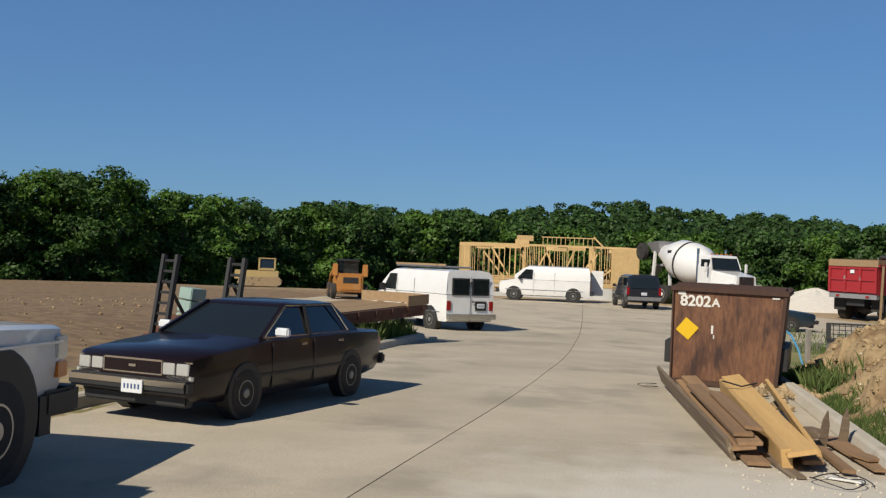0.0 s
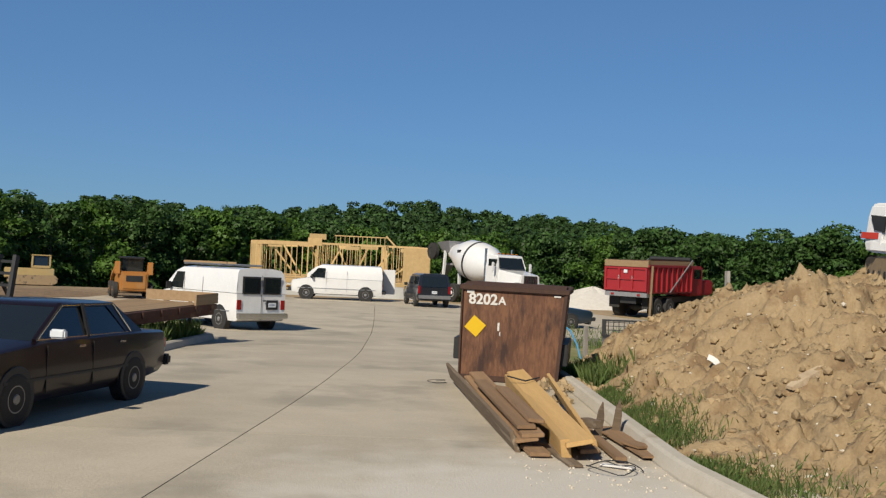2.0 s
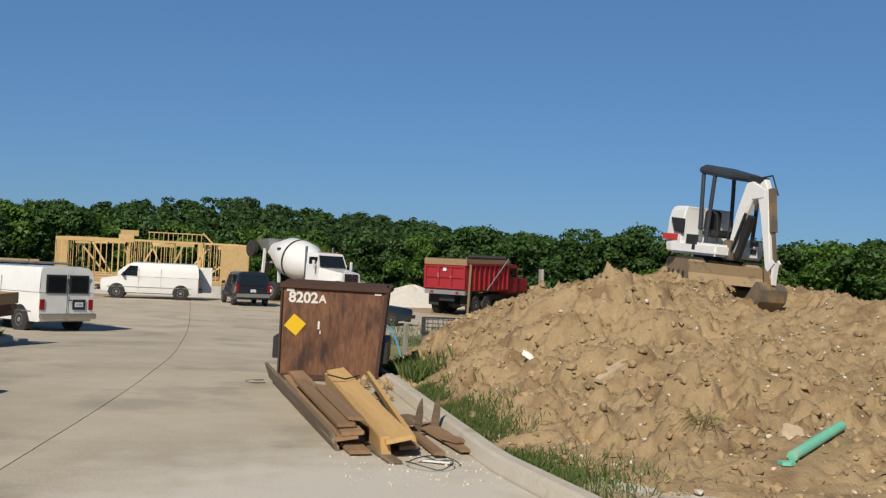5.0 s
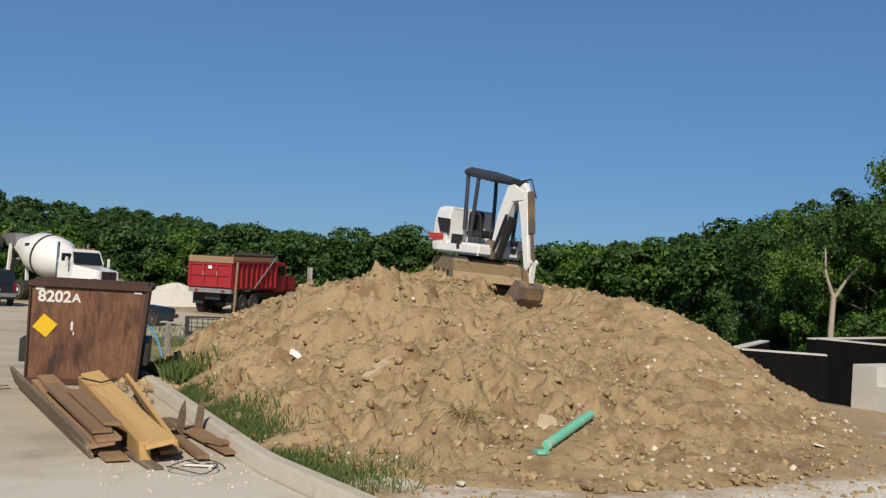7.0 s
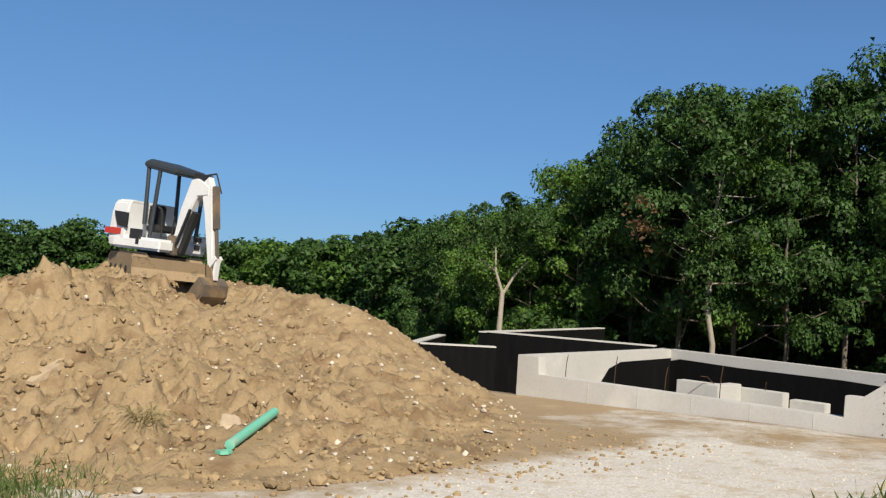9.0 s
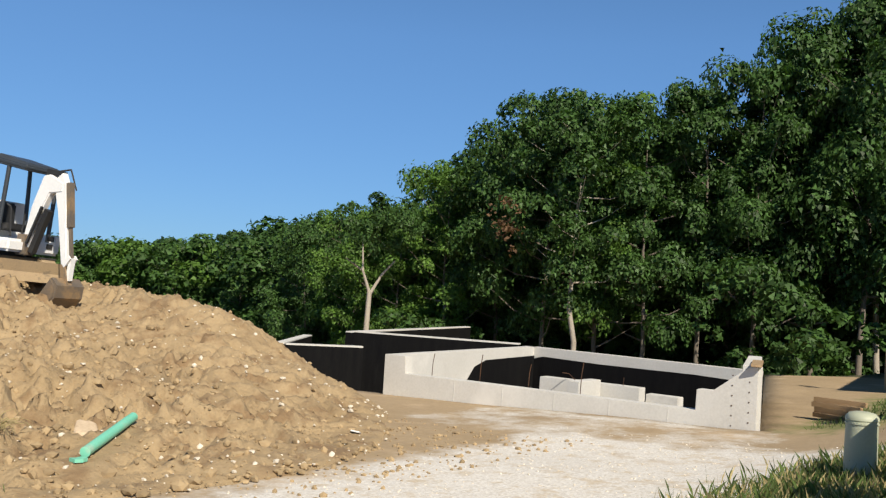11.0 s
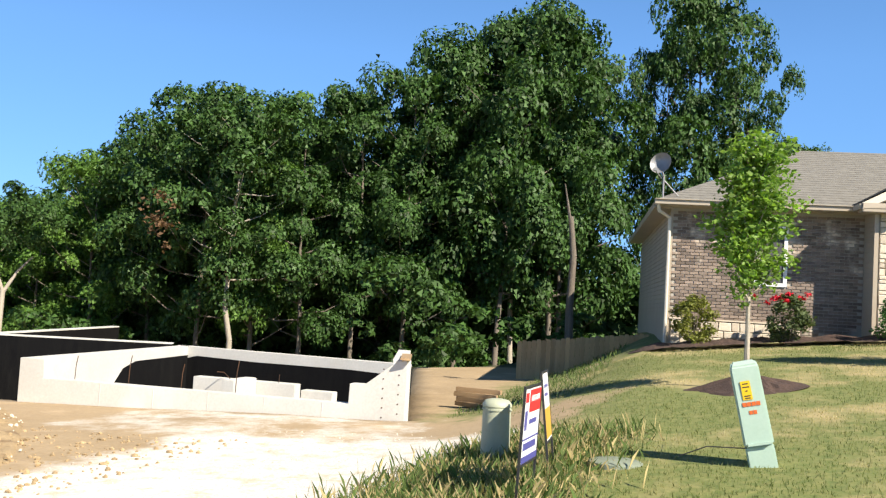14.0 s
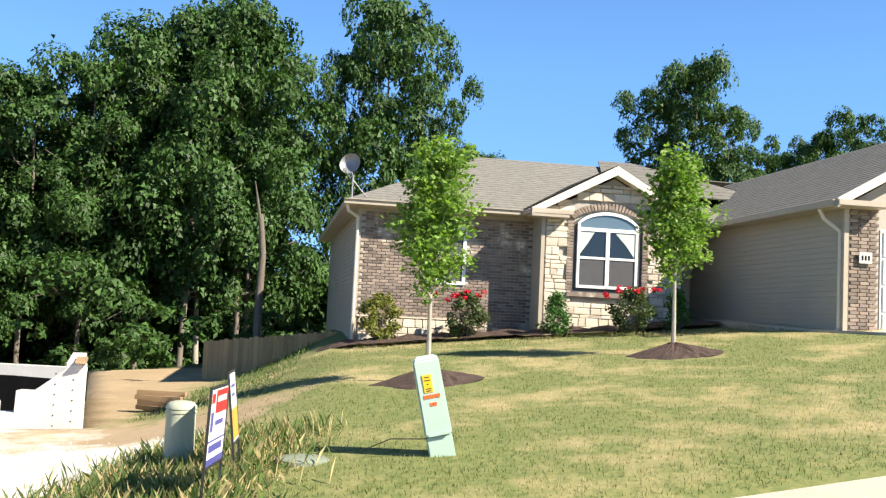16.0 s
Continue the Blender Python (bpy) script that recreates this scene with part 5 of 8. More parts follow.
def sedan(m, body, label, detail=True):
    c = thing("sedan", m, label, "car")
    part("body", shell([(2.36, 0.80, 0.36, 0.74), (2.28, 0.855, 0.30, 0.80), (1.75, 0.875, 0.24, 0.86), (1.0, 0.88, 0.22, 0.925), (0.82, 0.88, 0.22, 0.95), (-0.3, 0.88, 0.22, 0.955), (-1.45, 0.88, 0.23, 0.96), (-1.6, 0.875, 0.24, 0.955), (-2.25, 0.85, 0.32, 0.93), (-2.36, 0.80, 0.38, 0.88)]), body, c, smooth=True)
    b0, b1, t0, t1 = 0.92, -1.62, 0.14, -1.08
    lo, hi, wl, wh = 0.94, 1.345, 0.79, 0.60
    g = part("cabin_glass", Form().loft([[(b0, -wl, lo), (b1, -wl, lo), (b1, wl, lo), (b0, wl, lo)], [(t0, -wh, hi), (t1, -wh, hi), (t1, wh, hi), (t0, wh, hi)]]), car_glass, c, "dark tinted glass")
    part("roof", Form().loft([[(t0 + 0.06, -wh - 0.03, hi - 0.03), (t1 - 0.08, -wh - 0.03, hi - 0.03), (t1 - 0.08, wh + 0.03, hi - 0.03), (t0 + 0.06, wh + 0.03, hi - 0.03)],
                              [(t0, -wh - 0.02, hi + 0.01), (t1, -wh - 0.02, hi + 0.01), (t1, wh + 0.02, hi + 0.01), (t0, wh + 0.02, hi + 0.01)], [(t0 - 0.2, -wh + 0.1, hi + 0.04), (t1 + 0.2, -wh + 0.1, hi + 0.04), (t1 + 0.2, wh - 0.1, hi + 0.04), (t0 - 0.2, wh - 0.1, hi + 0.04)]]), body, c, smooth=True)
    for s in (-1, 1):
        part("windscreen_pillar", Form().beam((b0 + 0.02, s * (wl + 0.004), lo), (t0 + 0.03, s * (wh + 0.012), hi), 0.05, 0.05), body, c)
        part("rear_pillar", Form().add([(b1 + 0.42, s * (wl + 0.01), lo), (b1 - 0.03, s * (wl + 0.01), lo), (t1 - 0.04, s * (wh + 0.016), hi), (t1 + 0.20, s * (wh + 0.016), hi),
                                        (b1 + 0.42, s * (wl - 0.05), lo), (b1 - 0.03, s * (wl - 0.05), lo), (t1 - 0.04, s * (wh - 0.04), hi), (t1 + 0.20, s * (wh - 0.04), hi)],
                                       [(0, 1, 2, 3), (4, 7, 6, 5), (0, 4, 5, 1), (1, 5, 6, 2), (2, 6, 7, 3), (3, 7, 4, 0)]), body, c)
        part("door_pillar", Form().beam((-0.22, s * (wl + 0.004), lo), (-0.30, s * (wh + 0.012), hi), 0.04, 0.08), black_trim, c)
        part("belt_strip", Form().beam((b0, s * (wl + 0.012), lo + 0.01), (b1 + 0.4, s * (wl + 0.012), lo + 0.01), 0.012, 0.016), chrome, c)
        part("window_strip", Form().beam((b0 - 0.02, s * (wl + 0.022), lo + 0.02), (t0, s * (wh + 0.03), hi - 0.01), 0.010, 0.016).beam((t0, s * (wh + 0.03), hi - 0.01), (t1, s * (wh + 0.03), hi - 0.01), 0.010, 0.014).beam((t1, s * (wh + 0.03), hi - 0.01), (b1 + 0.33, s * (wl + 0.02), lo + 0.02), 0.010, 0.016), chrome, c)
        for xx in (0.05, -0.95):
            part("door_handle", Form().box((xx, s * 0.885, 0.84), (0.14, 0.02, 0.03)), chrome, c)
        for xx in (-0.24, 0.78):
            part("door_seam", Form().box((xx, s * 0.876, 0.6), (0.012, 0.012, 0.56)), black_trim, c)
        part("mirror", Form().box((0.66, s * 0.93, 1.02), (0.09, 0.20, 0.11)), plate_mat if detail else body, c, bevel=0.02)
        part("side_strip", Form().box((0.0, s * 0.886, 0.50), (3.2, 0.014, 0.035)), black_trim, c)
        for ax in (1.36, -1.30):
            part("wheel_arch", Form().lathe((ax, s * 0.70, 0.33), (ax, s * 0.886, 0.33), [(0, 0.355), (0.96, 0.355), (1, 0.345), (1.0, 0.05)], 26), black_trim, c, "dark wheel arch")
            wheel(c, ax, s * 0.895, 0.31, 0.19, 0.18, rim_mat=old_rim)
        part("tail_lamp", Form().box((-2.31, s * 0.60, 0.74), (0.10, 0.44, 0.15)), lamp_red, c, bevel=0.01)
        for k in (0, 1):
            part("headlamp", Form().box((2.345, s * (0.71 - 0.19 * k), 0.655), (0.05, 0.17, 0.135)), lamp_clear, c, "square sealed headlamp", bevel=0.008)
        part("corner_lamp", Form().box((2.335, s * 0.66, 0.555), (0.05, 0.34, 0.05)), lamp_clear, c)
        part("lamp_frame", Form().box((2.33, s * 0.61, 0.735), (0.05, 0.40, 0.018)).box((2.33, s * 0.61, 0.582), (0.05, 0.40, 0.014)).box((2.34, s * 0.42, 0.655), (0.05, 0.014, 0.17)), chrome, c)
    gr = part("grille", Form().box((2.325, 0, 0.655), (0.05, 0.80, 0.15)), black_trim, c, "chrome-edged grille of fine bars")
    part("grille_bar", Form().box((2.352, 0, 0.735), (0.02, 0.82, 0.022)).box((2.352, 0, 0.578), (0.02, 0.82, 0.016)).box((2.35, 0, 0.655), (0.014, 0.8, 0.012)), chrome, gr)
    for k in range(17):
        part("grille_slat", Form().box((2.352, -0.38 + k * 0.0475, 0.655), (0.012, 0.018, 0.14)), chrome, gr)
    part("badge", Form().box((2.366, 0, 0.66), (0.01, 0.10, 0.03)), chrome, gr)
    bp = part("front_bumper", Form().box((2.40, 0, 0.46), (0.16, 1.72, 0.16)), black_trim, c, bevel=0.03)
    part("bumper_strip", Form().box((2.482, 0, 0.495), (0.014, 1.66, 0.065)), chrome, bp)
    part("rear_bumper", Form().box((-2.40, 0, 0.48), (0.16, 1.72, 0.16)), black_trim, c, bevel=0.03)
    part("valance", Form().box((2.25, 0, 0.30), (0.14, 1.5, 0.16)), black_trim, c, bevel=0.02)
    bars_plate(c, Matrix.Translation((2.50, 0.12, 0.44)))
    part("interior", Form().box((0.35, 0.36, 0.9), (0.16, 0.45, 0.5)).box((-0.7, 0.0, 0.9), (0.16, 1.2, 0.4)), black_trim, c)
    return c


sedan(parked(-4.28, 11.92, -104.5) @ Matrix.Scale(0.94, 4), maroon, "dark maroon four-door sedan with chrome grille parked at the kerb")
sedan(parked(6.75, 41.0, 8), navy, "dark blue car parked behind the dumpster", False)


def van(m, label, rear_door_open=False, rack=False):
    c = thing("van", m, label, "van", "white work vans")
    H, W = 2.08, 0.98
    part("body", shell([(2.70, 0.80, 0.50, 0.98), (2.62, 0.90, 0.42, 1.10), (2.2, 0.96, 0.36, 1.17), (1.78, 0.985, 0.34, 1.25), (1.72, 0.985, 0.34, 1.27), (-2.6, 0.985, 0.34, 1.27), (-2.68, 0.96, 0.38, 1.27)], 0.94, 0.995), white_paint, c, smooth=True)
    part("upper_body", Form().loft([[(x, -W, 1.26), (x, -W * 0.985, 1.5), (x2, -W * 0.93, H - 0.18), (x3, -W * 0.84, H - 0.05), (x3, -W * 0.5, H), (x3, W * 0.5, H), (x3, W * 0.84, H - 0.05), (x2, W * 0.93, H - 0.18), (x, W * 0.985, 1.5), (x, W, 1.26)]
                                   for x, x2, x3 in ((1.76, 1.28, 0.98), (0.9, 0.88, 0.86), (-2.55, -2.55, -2.5), (-2.69, -2.64, -2.58))]), white_paint, c, smooth=True)
    part("windscreen", Form().add([(1.80, -0.86, 1.28), (1.80, 0.86, 1.28), (1.16, 0.76, 1.95), (1.16, -0.76, 1.95), (1.70, -0.86, 1.28), (1.70, 0.86, 1.28), (1.06, 0.76, 1.95), (1.06, -0.76, 1.95)],
                                   [(0, 1, 2, 3), (4, 7, 6, 5), (0, 4, 5, 1), (1, 5, 6, 2), (2, 6, 7, 3), (3, 7, 4, 0)]), car_glass, c)
    for s in (-1, 1):
        part("door_window", Form().prism([(1.62, 1.30), (0.70, 1.28), (0.70, 1.86), (1.12, 1.86)], s * 0.93, s * 0.988, "y"), car_glass, c, "dark door glass")
        part("mirror", Form().box((1.45, s * 1.12, 1.36), (0.10, 0.20, 0.26)).beam((1.45, s * 0.95, 1.30), (1.45, s * 1.05, 1.30), 0.04, 0.04), black_trim, c, bevel=0.02)
        for xx in (0.62, -0.6):
            part("door_seam", Form().box((xx, s * 0.983, 1.1), (0.012, 0.016, 1.25)), hub_metal, c)
        part("side_moulding", Form().box((0, s * 0.99, 0.66), (4.6, 0.016, 0.03)), hub_metal, c)
        for ax in (1.78, -1.72):
            part("wheel_arch", Form().lathe((ax, s * 0.78, 0.40), (ax, s * 0.992, 0.40), [(0, 0.45), (0.97, 0.45), (1, 0.44), (1.0, 0.05)], 26), black_trim, c, "dark wheel arch")
            wheel(c, ax, s * 1.0, 0.37, 0.22, 0.22)
        part("tail_lamp", Form().box((-2.68, s * 0.86, 0.88), (0.06, 0.16, 0.32)), lamp_red, c, "red tail lamp", bevel=0.01)
        part("rear_window", Form().box((-2.70, s * 0.40, 1.52), (0.04, 0.62, 0.50)), car_glass, c, "dark rear door glass", bevel=0.02)
        part("rear_seal", Form().box((-2.692, s * 0.40, 1.52), (0.03, 0.70, 0.58)), black_trim, c)
        part("headlamp", Form().box((2.66, s * 0.66, 0.88), (0.08, 0.24, 0.18)), lamp_clear, c, bevel=0.01)
    part("door_gap", Form().box((-2.702, 0, 1.1), (0.008, 0.016, 1.5)), black_trim, c)
    part("grille", Form().box((2.70, 0, 0.88), (0.05, 0.95, 0.22)), black_trim, c)
    part("front_bumper", Form().box((2.78, 0, 0.55), (0.16, 1.85, 0.2)), black_trim, c, bevel=0.03)
    part("rear_bumper", Form().box((-2.80, 0, 0.52), (0.22, 1.9, 0.18)), chrome if rack else black_trim, c, "bright rear bumper", bevel=0.02)
    part("under_floor", Form().box((0, 0, 0.38), (4.6, 1.5, 0.16)), black_trim, c)
    part("door_handle", Form().box((-2.72, -0.1, 1.02), (0.02, 0.10, 0.04)), black_trim, c)
    bars_plate(c, Matrix.Translation((-2.72, -0.42, 0.88)) @ Matrix.Rotation(math.pi, 4, "Z"))
    part("plate_frame", Form().box((-2.706, -0.42, 0.88), (0.012, 0.46, 0.32)), black_trim, c)
    if rack:
        r = part("roof_rack", Form().beam((-1.5, -0.8, H + 0.1), (1.0, -0.8, H + 0.1), 0.04, 0.04).beam((-1.5, 0.8, H + 0.1), (1.0, 0.8, H + 0.1), 0.04, 0.04), hub_metal, c)
        for xx in (-1.3, -0.2, 0.9):
            part("rack_bar", Form().box((xx, 0, H + 0.07), (0.05, 1.7, 0.05)), hub_metal, r)
        part("ladder", Form().beam((-1.6, 0.35, H + 0.15), (1.2, 0.35, H + 0.15), 0.05, 0.07).beam((-1.6, 0.7, H + 0.15), (1.2, 0.7, H + 0.15), 0.05, 0.07), rough_wood, r, "wooden ladder rails")
    if rear_door_open:
        d = part("rear_door", Form().box((-2.72 - 0.36, -0.98, 1.15), (0.72, 0.06, 1.5)), white_paint, c, "rear door standing open", bevel=0.02)
        part("rear_window", Form().box((-2.72 - 0.38, -1.0, 1.55), (0.5, 0.05, 0.42)), car_glass, d)
        # flat black panel stands in for the shaded space behind the open door
        part("load_bay", Form().box((-2.70, -0.45, 1.1), (0.03, 0.85, 1.3)), black_trim, c)
    return c


van(parked(-5.62, 34.2, 131), "white panel van with roof rack parked at the turning circle", rack=True)
van(parked(-2.45, 58.0, 179), "white cargo van with its rear door open", rear_door_open=True)


def suv(m):
    c = thing("sport_utility_vehicle", m, "black sport utility vehicle parked with its back to the street", "car")
    part("body", shell([(2.3, 0.85, 0.45, 0.95), (2.2, 0.93, 0.38, 1.02), (0.9, 0.96, 0.36, 1.10), (-2.1, 0.96, 0.36, 1.10), (-2.25, 0.94, 0.42, 1.10)], 0.94), black_paint, c, smooth=True)
    part("cabin", Form().loft([[(x, -w, 1.08), (x2, -w * 0.86, 1.78), (x2, -w * 0.6, 1.86), (x2, w * 0.6, 1.86), (x2, w * 0.86, 1.78), (x, w, 1.08)] for x, x2, w in ((0.95, 0.25, 0.93), (-2.0, -1.9, 0.93), (-2.24, -2.05, 0.92))]), black_paint, c, smooth=True)
    part("rear_window", Form().add([(-2.262, -0.74, 1.14), (-2.262, 0.74, 1.14), (-2.10, 0.66, 1.72), (-2.10, -0.66, 1.72), (-2.1, 0, 1.3)], [(0, 1, 2, 3), (0, 4, 1), (1, 4, 2), (2, 4, 3), (3, 4, 0)]), car_glass, c)
    for s in (-1, 1):
        part("side_window", Form().prism([(0.75, 1.14), (-1.9, 1.14), (-1.85, 1.68), (0.3, 1.68)], s * 0.84, s * 0.90, "y"), car_glass, c)
        part("tail_lamp", Form().box((-2.235, s * 0.86, 0.98), (0.06, 0.13, 0.42)), lamp_red, c, bevel=0.01)
        part("mirror", Form().box((0.75, s * 1.06, 1.2), (0.12, 0.2, 0.16)), black_trim, c, bevel=0.02)
        for ax in (1.4, -1.4):
            wheel(c, ax, s * 0.97, 0.37, 0.22, 0.22)
    part("rear_bumper", Form().box((-2.32, 0, 0.58), (0.18, 1.8, 0.2)), hub_metal, c, "grey rear bumper", bevel=0.02)
    bars_plate(c, Matrix.Translation((-2.28, 0, 0.84)) @ Matrix.Rotation(math.pi, 4, "Z"))


suv(parked(2.75, 55.2, 99))


def pickup(m):
    c = thing("pickup_truck", m, "white pickup truck with black bumper parked at the kerb", "truck")
    part("body", shell([(2.62, 0.90, 0.62, 1.02), (2.52, 0.96, 0.56, 1.10), (1.6, 0.99, 0.52, 1.14), (0.72, 1.0, 0.48, 1.18), (-0.95, 1.0, 0.48, 1.18)], 0.95), white_paint, c, smooth=True)
    part("bed", Form().span((-2.9, -1.0, 0.50), (-0.97, 1.0, 1.18)), white_paint, c, bevel=0.03)
    part("cab", Form().loft([[(x, -w, 1.16), (x2, -w * 0.84, 1.82), (x2, w * 0.84, 1.82), (x, w, 1.16)] for x, x2, w in ((0.70, 0.1, 0.95), (-0.9, -0.75, 0.95))]), white_paint, c, smooth=True)
    part("windscreen", Form().add([(0.73, -0.85, 1.2), (0.73, 0.85, 1.2), (0.17, 0.74, 1.76), (0.17, -0.74, 1.76), (0.3, 0, 1.3)], [(0, 1, 2, 3), (0, 4, 1), (1, 4, 2), (2, 4, 3), (3, 4, 0)]), car_glass, c)
    for s in (-1, 1):
        part("side_window", Form().prism([(0.5, 1.22), (-0.7, 1.22), (-0.65, 1.72), (0.12, 1.72)], s * 0.86, s * 0.93, "y"), car_glass, c)
        part("headlamp", Form().box((2.56, s * 0.80, 0.90), (0.12, 0.24, 0.22)), lamp_clear, c, bevel=0.02)
        part("corner_lamp", Form().box((2.50, s * 0.945, 0.93), (0.15, 0.06, 0.18)), lamp_clear, c, "clear corner lamp", bevel=0.01)
        part("turn_lamp", Form().box((2.50, s * 0.945, 0.76), (0.15, 0.07, 0.13)), lamp_amber, c, "amber turn lamp", bevel=0.01)
        part("body_line", Form().box((1.3, s * 1.0, 0.98), (2.3, 0.012, 0.02)), white_paint, c)
        for ax in (1.62, -1.85):
            part("wheel_arch", Form().lathe((ax, s * 0.72, 0.46), (ax, s * 1.008, 0.46), [(0, 0.53), (0.97, 0.53), (1, 0.51), (1.0, 0.05)], 30), black_trim, c, "dark wheel arch")
            wheel(c, ax, s * 1.015, 0.40, 0.26, 0.23)
    part("grille", Form().box((2.60, 0, 0.90), (0.06, 1.3, 0.22)), black_trim, c)
    part("front_bumper", Form().box((2.70, 0, 0.50), (0.20, 1.94, 0.22)).box((2.50, 0.95, 0.50), (0.4, 0.06, 0.20)).box((2.50, -0.95, 0.50), (0.4, 0.06, 0.20)), black_trim, c, "black bumper", bevel=0.025)
    part("mud_flap", Form().box((2.30, -0.9, 0.42), (0.16, 0.14, 0.30)), black_trim, c)


pickup(parked(-5.43, 4.85, 90) @ Matrix.Scale(1.08, 4))


def mixer(m):
    c = thing("concrete_mixer_truck", m, "white concrete mixer truck with round drum and chute", "truck")
    part("chassis", Form().span((-4.2, -0.45, 0.75), (3.9, 0.45, 1.0)), black_trim, c)
    part("cab", Form().loft([[(1.2, -1.0, 1.0), (1.2, -1.0, 2.2), (1.25, -0.9, 2.9), (1.25, 0.9, 2.9), (1.2, 1.0, 2.2), (1.2, 1.0, 1.0)], [(2.35, -1.0, 1.0), (2.35, -1.0, 2.2), (2.1, -0.88, 2.85), (2.1, 0.88, 2.85), (2.35, 1.0, 2.2), (2.35, 1.0, 1.0)]]), white_paint, c, bevel=0.04)
    part("bonnet", Form().loft([[(2.3, -0.95, 1.0), (2.3, -0.9, 2.05), (2.3, 0.9, 2.05), (2.3, 0.95, 1.0)], [(4.1, -0.72, 1.0), (4.1, -0.62, 1.82), (4.1, 0.62, 1.82), (4.1, 0.72, 1.0)]]), white_paint, c, bevel=0.05)
    g = part("grille", Form().box((4.12, 0, 1.36), (0.06, 0.86, 0.85)), black_trim, c, "chrome-framed upright grille")
    for k in range(7):
        part("grille_slat", Form().box((4.16, -0.36 + 0.12 * k, 1.36), (0.02, 0.03, 0.82)), chrome, g)
    part("windscreen", Form().add([(2.40, -0.88, 2.1), (2.40, 0.88, 2.1), (2.16, 0.8, 2.72), (2.16, -0.8, 2.72), (2.1, 0, 2.3)], [(0, 1, 2, 3), (0, 4, 1), (1, 4, 2), (2, 4, 3), (3, 4, 0)]), car_glass, c)
    part("front_bumper", Form().box((4.25, 0, 0.72), (0.2, 2.3, 0.32)), chrome, c, bevel=0.04)
    for s in (-1, 1):
        part("side_window", Form().box((1.85, s * 0.965, 2.35), (0.72, 0.06, 0.55)), car_glass, c)
        part("door_opening", Form().box((1.75, s * 1.0, 1.6), (0.6, 0.02, 0.8)), white_paint, c)
        part("mirror", Form().box((2.35, s * 1.28, 2.2), (0.1, 0.16, 0.5)), white_paint, c, bevel=0.03)
        part("headlamp", Form().box((4.08, s * 0.82, 1.3), (0.1, 0.25, 0.22)), lamp_clear, c)
        part("mudguard", Form().lathe((3.2, s * 0.75, 0.55), (3.2, s * 1.18, 0.55), [(0, 0.66), (1, 0.66)], 24), white_paint, c, smooth=True)
        part("exhaust", Form().cyl((1.05, s * 0.9, 1.0), (1.05, s * 0.9, 3.2), 0.07), chrome, c)
        for ax in (3.2, -1.9, -3.2):
            wheel(c, ax, s * 1.2, 0.54, 0.30, 0.30, white_paint)
    for k in range(5):
        part("roof_lamp", Form().box((1.9, -0.6 + 0.3 * k, 2.93), (0.1, 0.1, 0.06)), lamp_amber, c)
    dr = part("drum", Form().lathe((0.9, 0, 2.05), (-3.7, 0, 2.95), [(0, 0.30), (0.03, 0.75), (0.22, 1.12), (0.42, 1.20), (0.60, 1.12), (0.82, 0.72), (0.98, 0.46), (1.0, 0.44), (1.0, 0.05)], 40), white_paint, c, "white ribbed mixing drum", smooth=True)
    part("drum_band", Form().lathe((-0.85, 0, 2.39), (-1.0, 0, 2.42), [(0, 1.2), (0.1, 1.215), (0.9, 1.215), (1, 1.2)], 40), black_trim, dr, "dark band")
    part("drum_mark", Form().box((-1.5, -1.06, 2.95), (0.35, 0.05, 0.22), pose(0, 0, 0)), black_trim, dr)
    part("hopper", Form().loft([[(-3.4, -0.5, 2.9), (-4.2, -0.5, 2.9), (-4.2, 0.5, 2.9), (-3.4, 0.5, 2.9)], [(-3.2, -0.75, 3.6), (-4.5, -0.75, 3.5), (-4.5, 0.75, 3.5), (-3.2, 0.75, 3.6)]]), grey_metal, c)
    part("chute", Form().beam((-4.1, 0, 2.2), (-6.4, 0.9, 1.35), 0.45, 0.12).beam((-4.1, 0.22, 2.25), (-6.4, 1.12, 1.45), 0.05, 0.25), grey_metal, c, "steel discharge chute")
    part("frame_post", Form().beam((-3.9, -0.6, 1.0), (-3.9, -0.5, 3.0), 0.14, 0.14).beam((-3.9, 0.6, 1.0), (-3.9, 0.5, 3.0), 0.14, 0.14), white_paint, c)
    part("spare_wheel", Form().lathe((-4.45, -0.9, 2.95), (-4.45, -1.2, 2.95), [(0, 0.40), (0.1, 0.5), (0.9, 0.5), (1, 0.4), (1.0, 0.24), (0.9, 0.22), (0.9, 0.02)], 28), rubber, c, "raised tag wheel", smooth=True)
    part("water_tank", Form().cyl((1.05, -0.2, 2.0), (1.05, 0.9, 2.0), 0.35), white_paint, c, smooth=True)


mixer(parked(6.85, 60.6, -62) @ Matrix.Scale(1.10, 4))


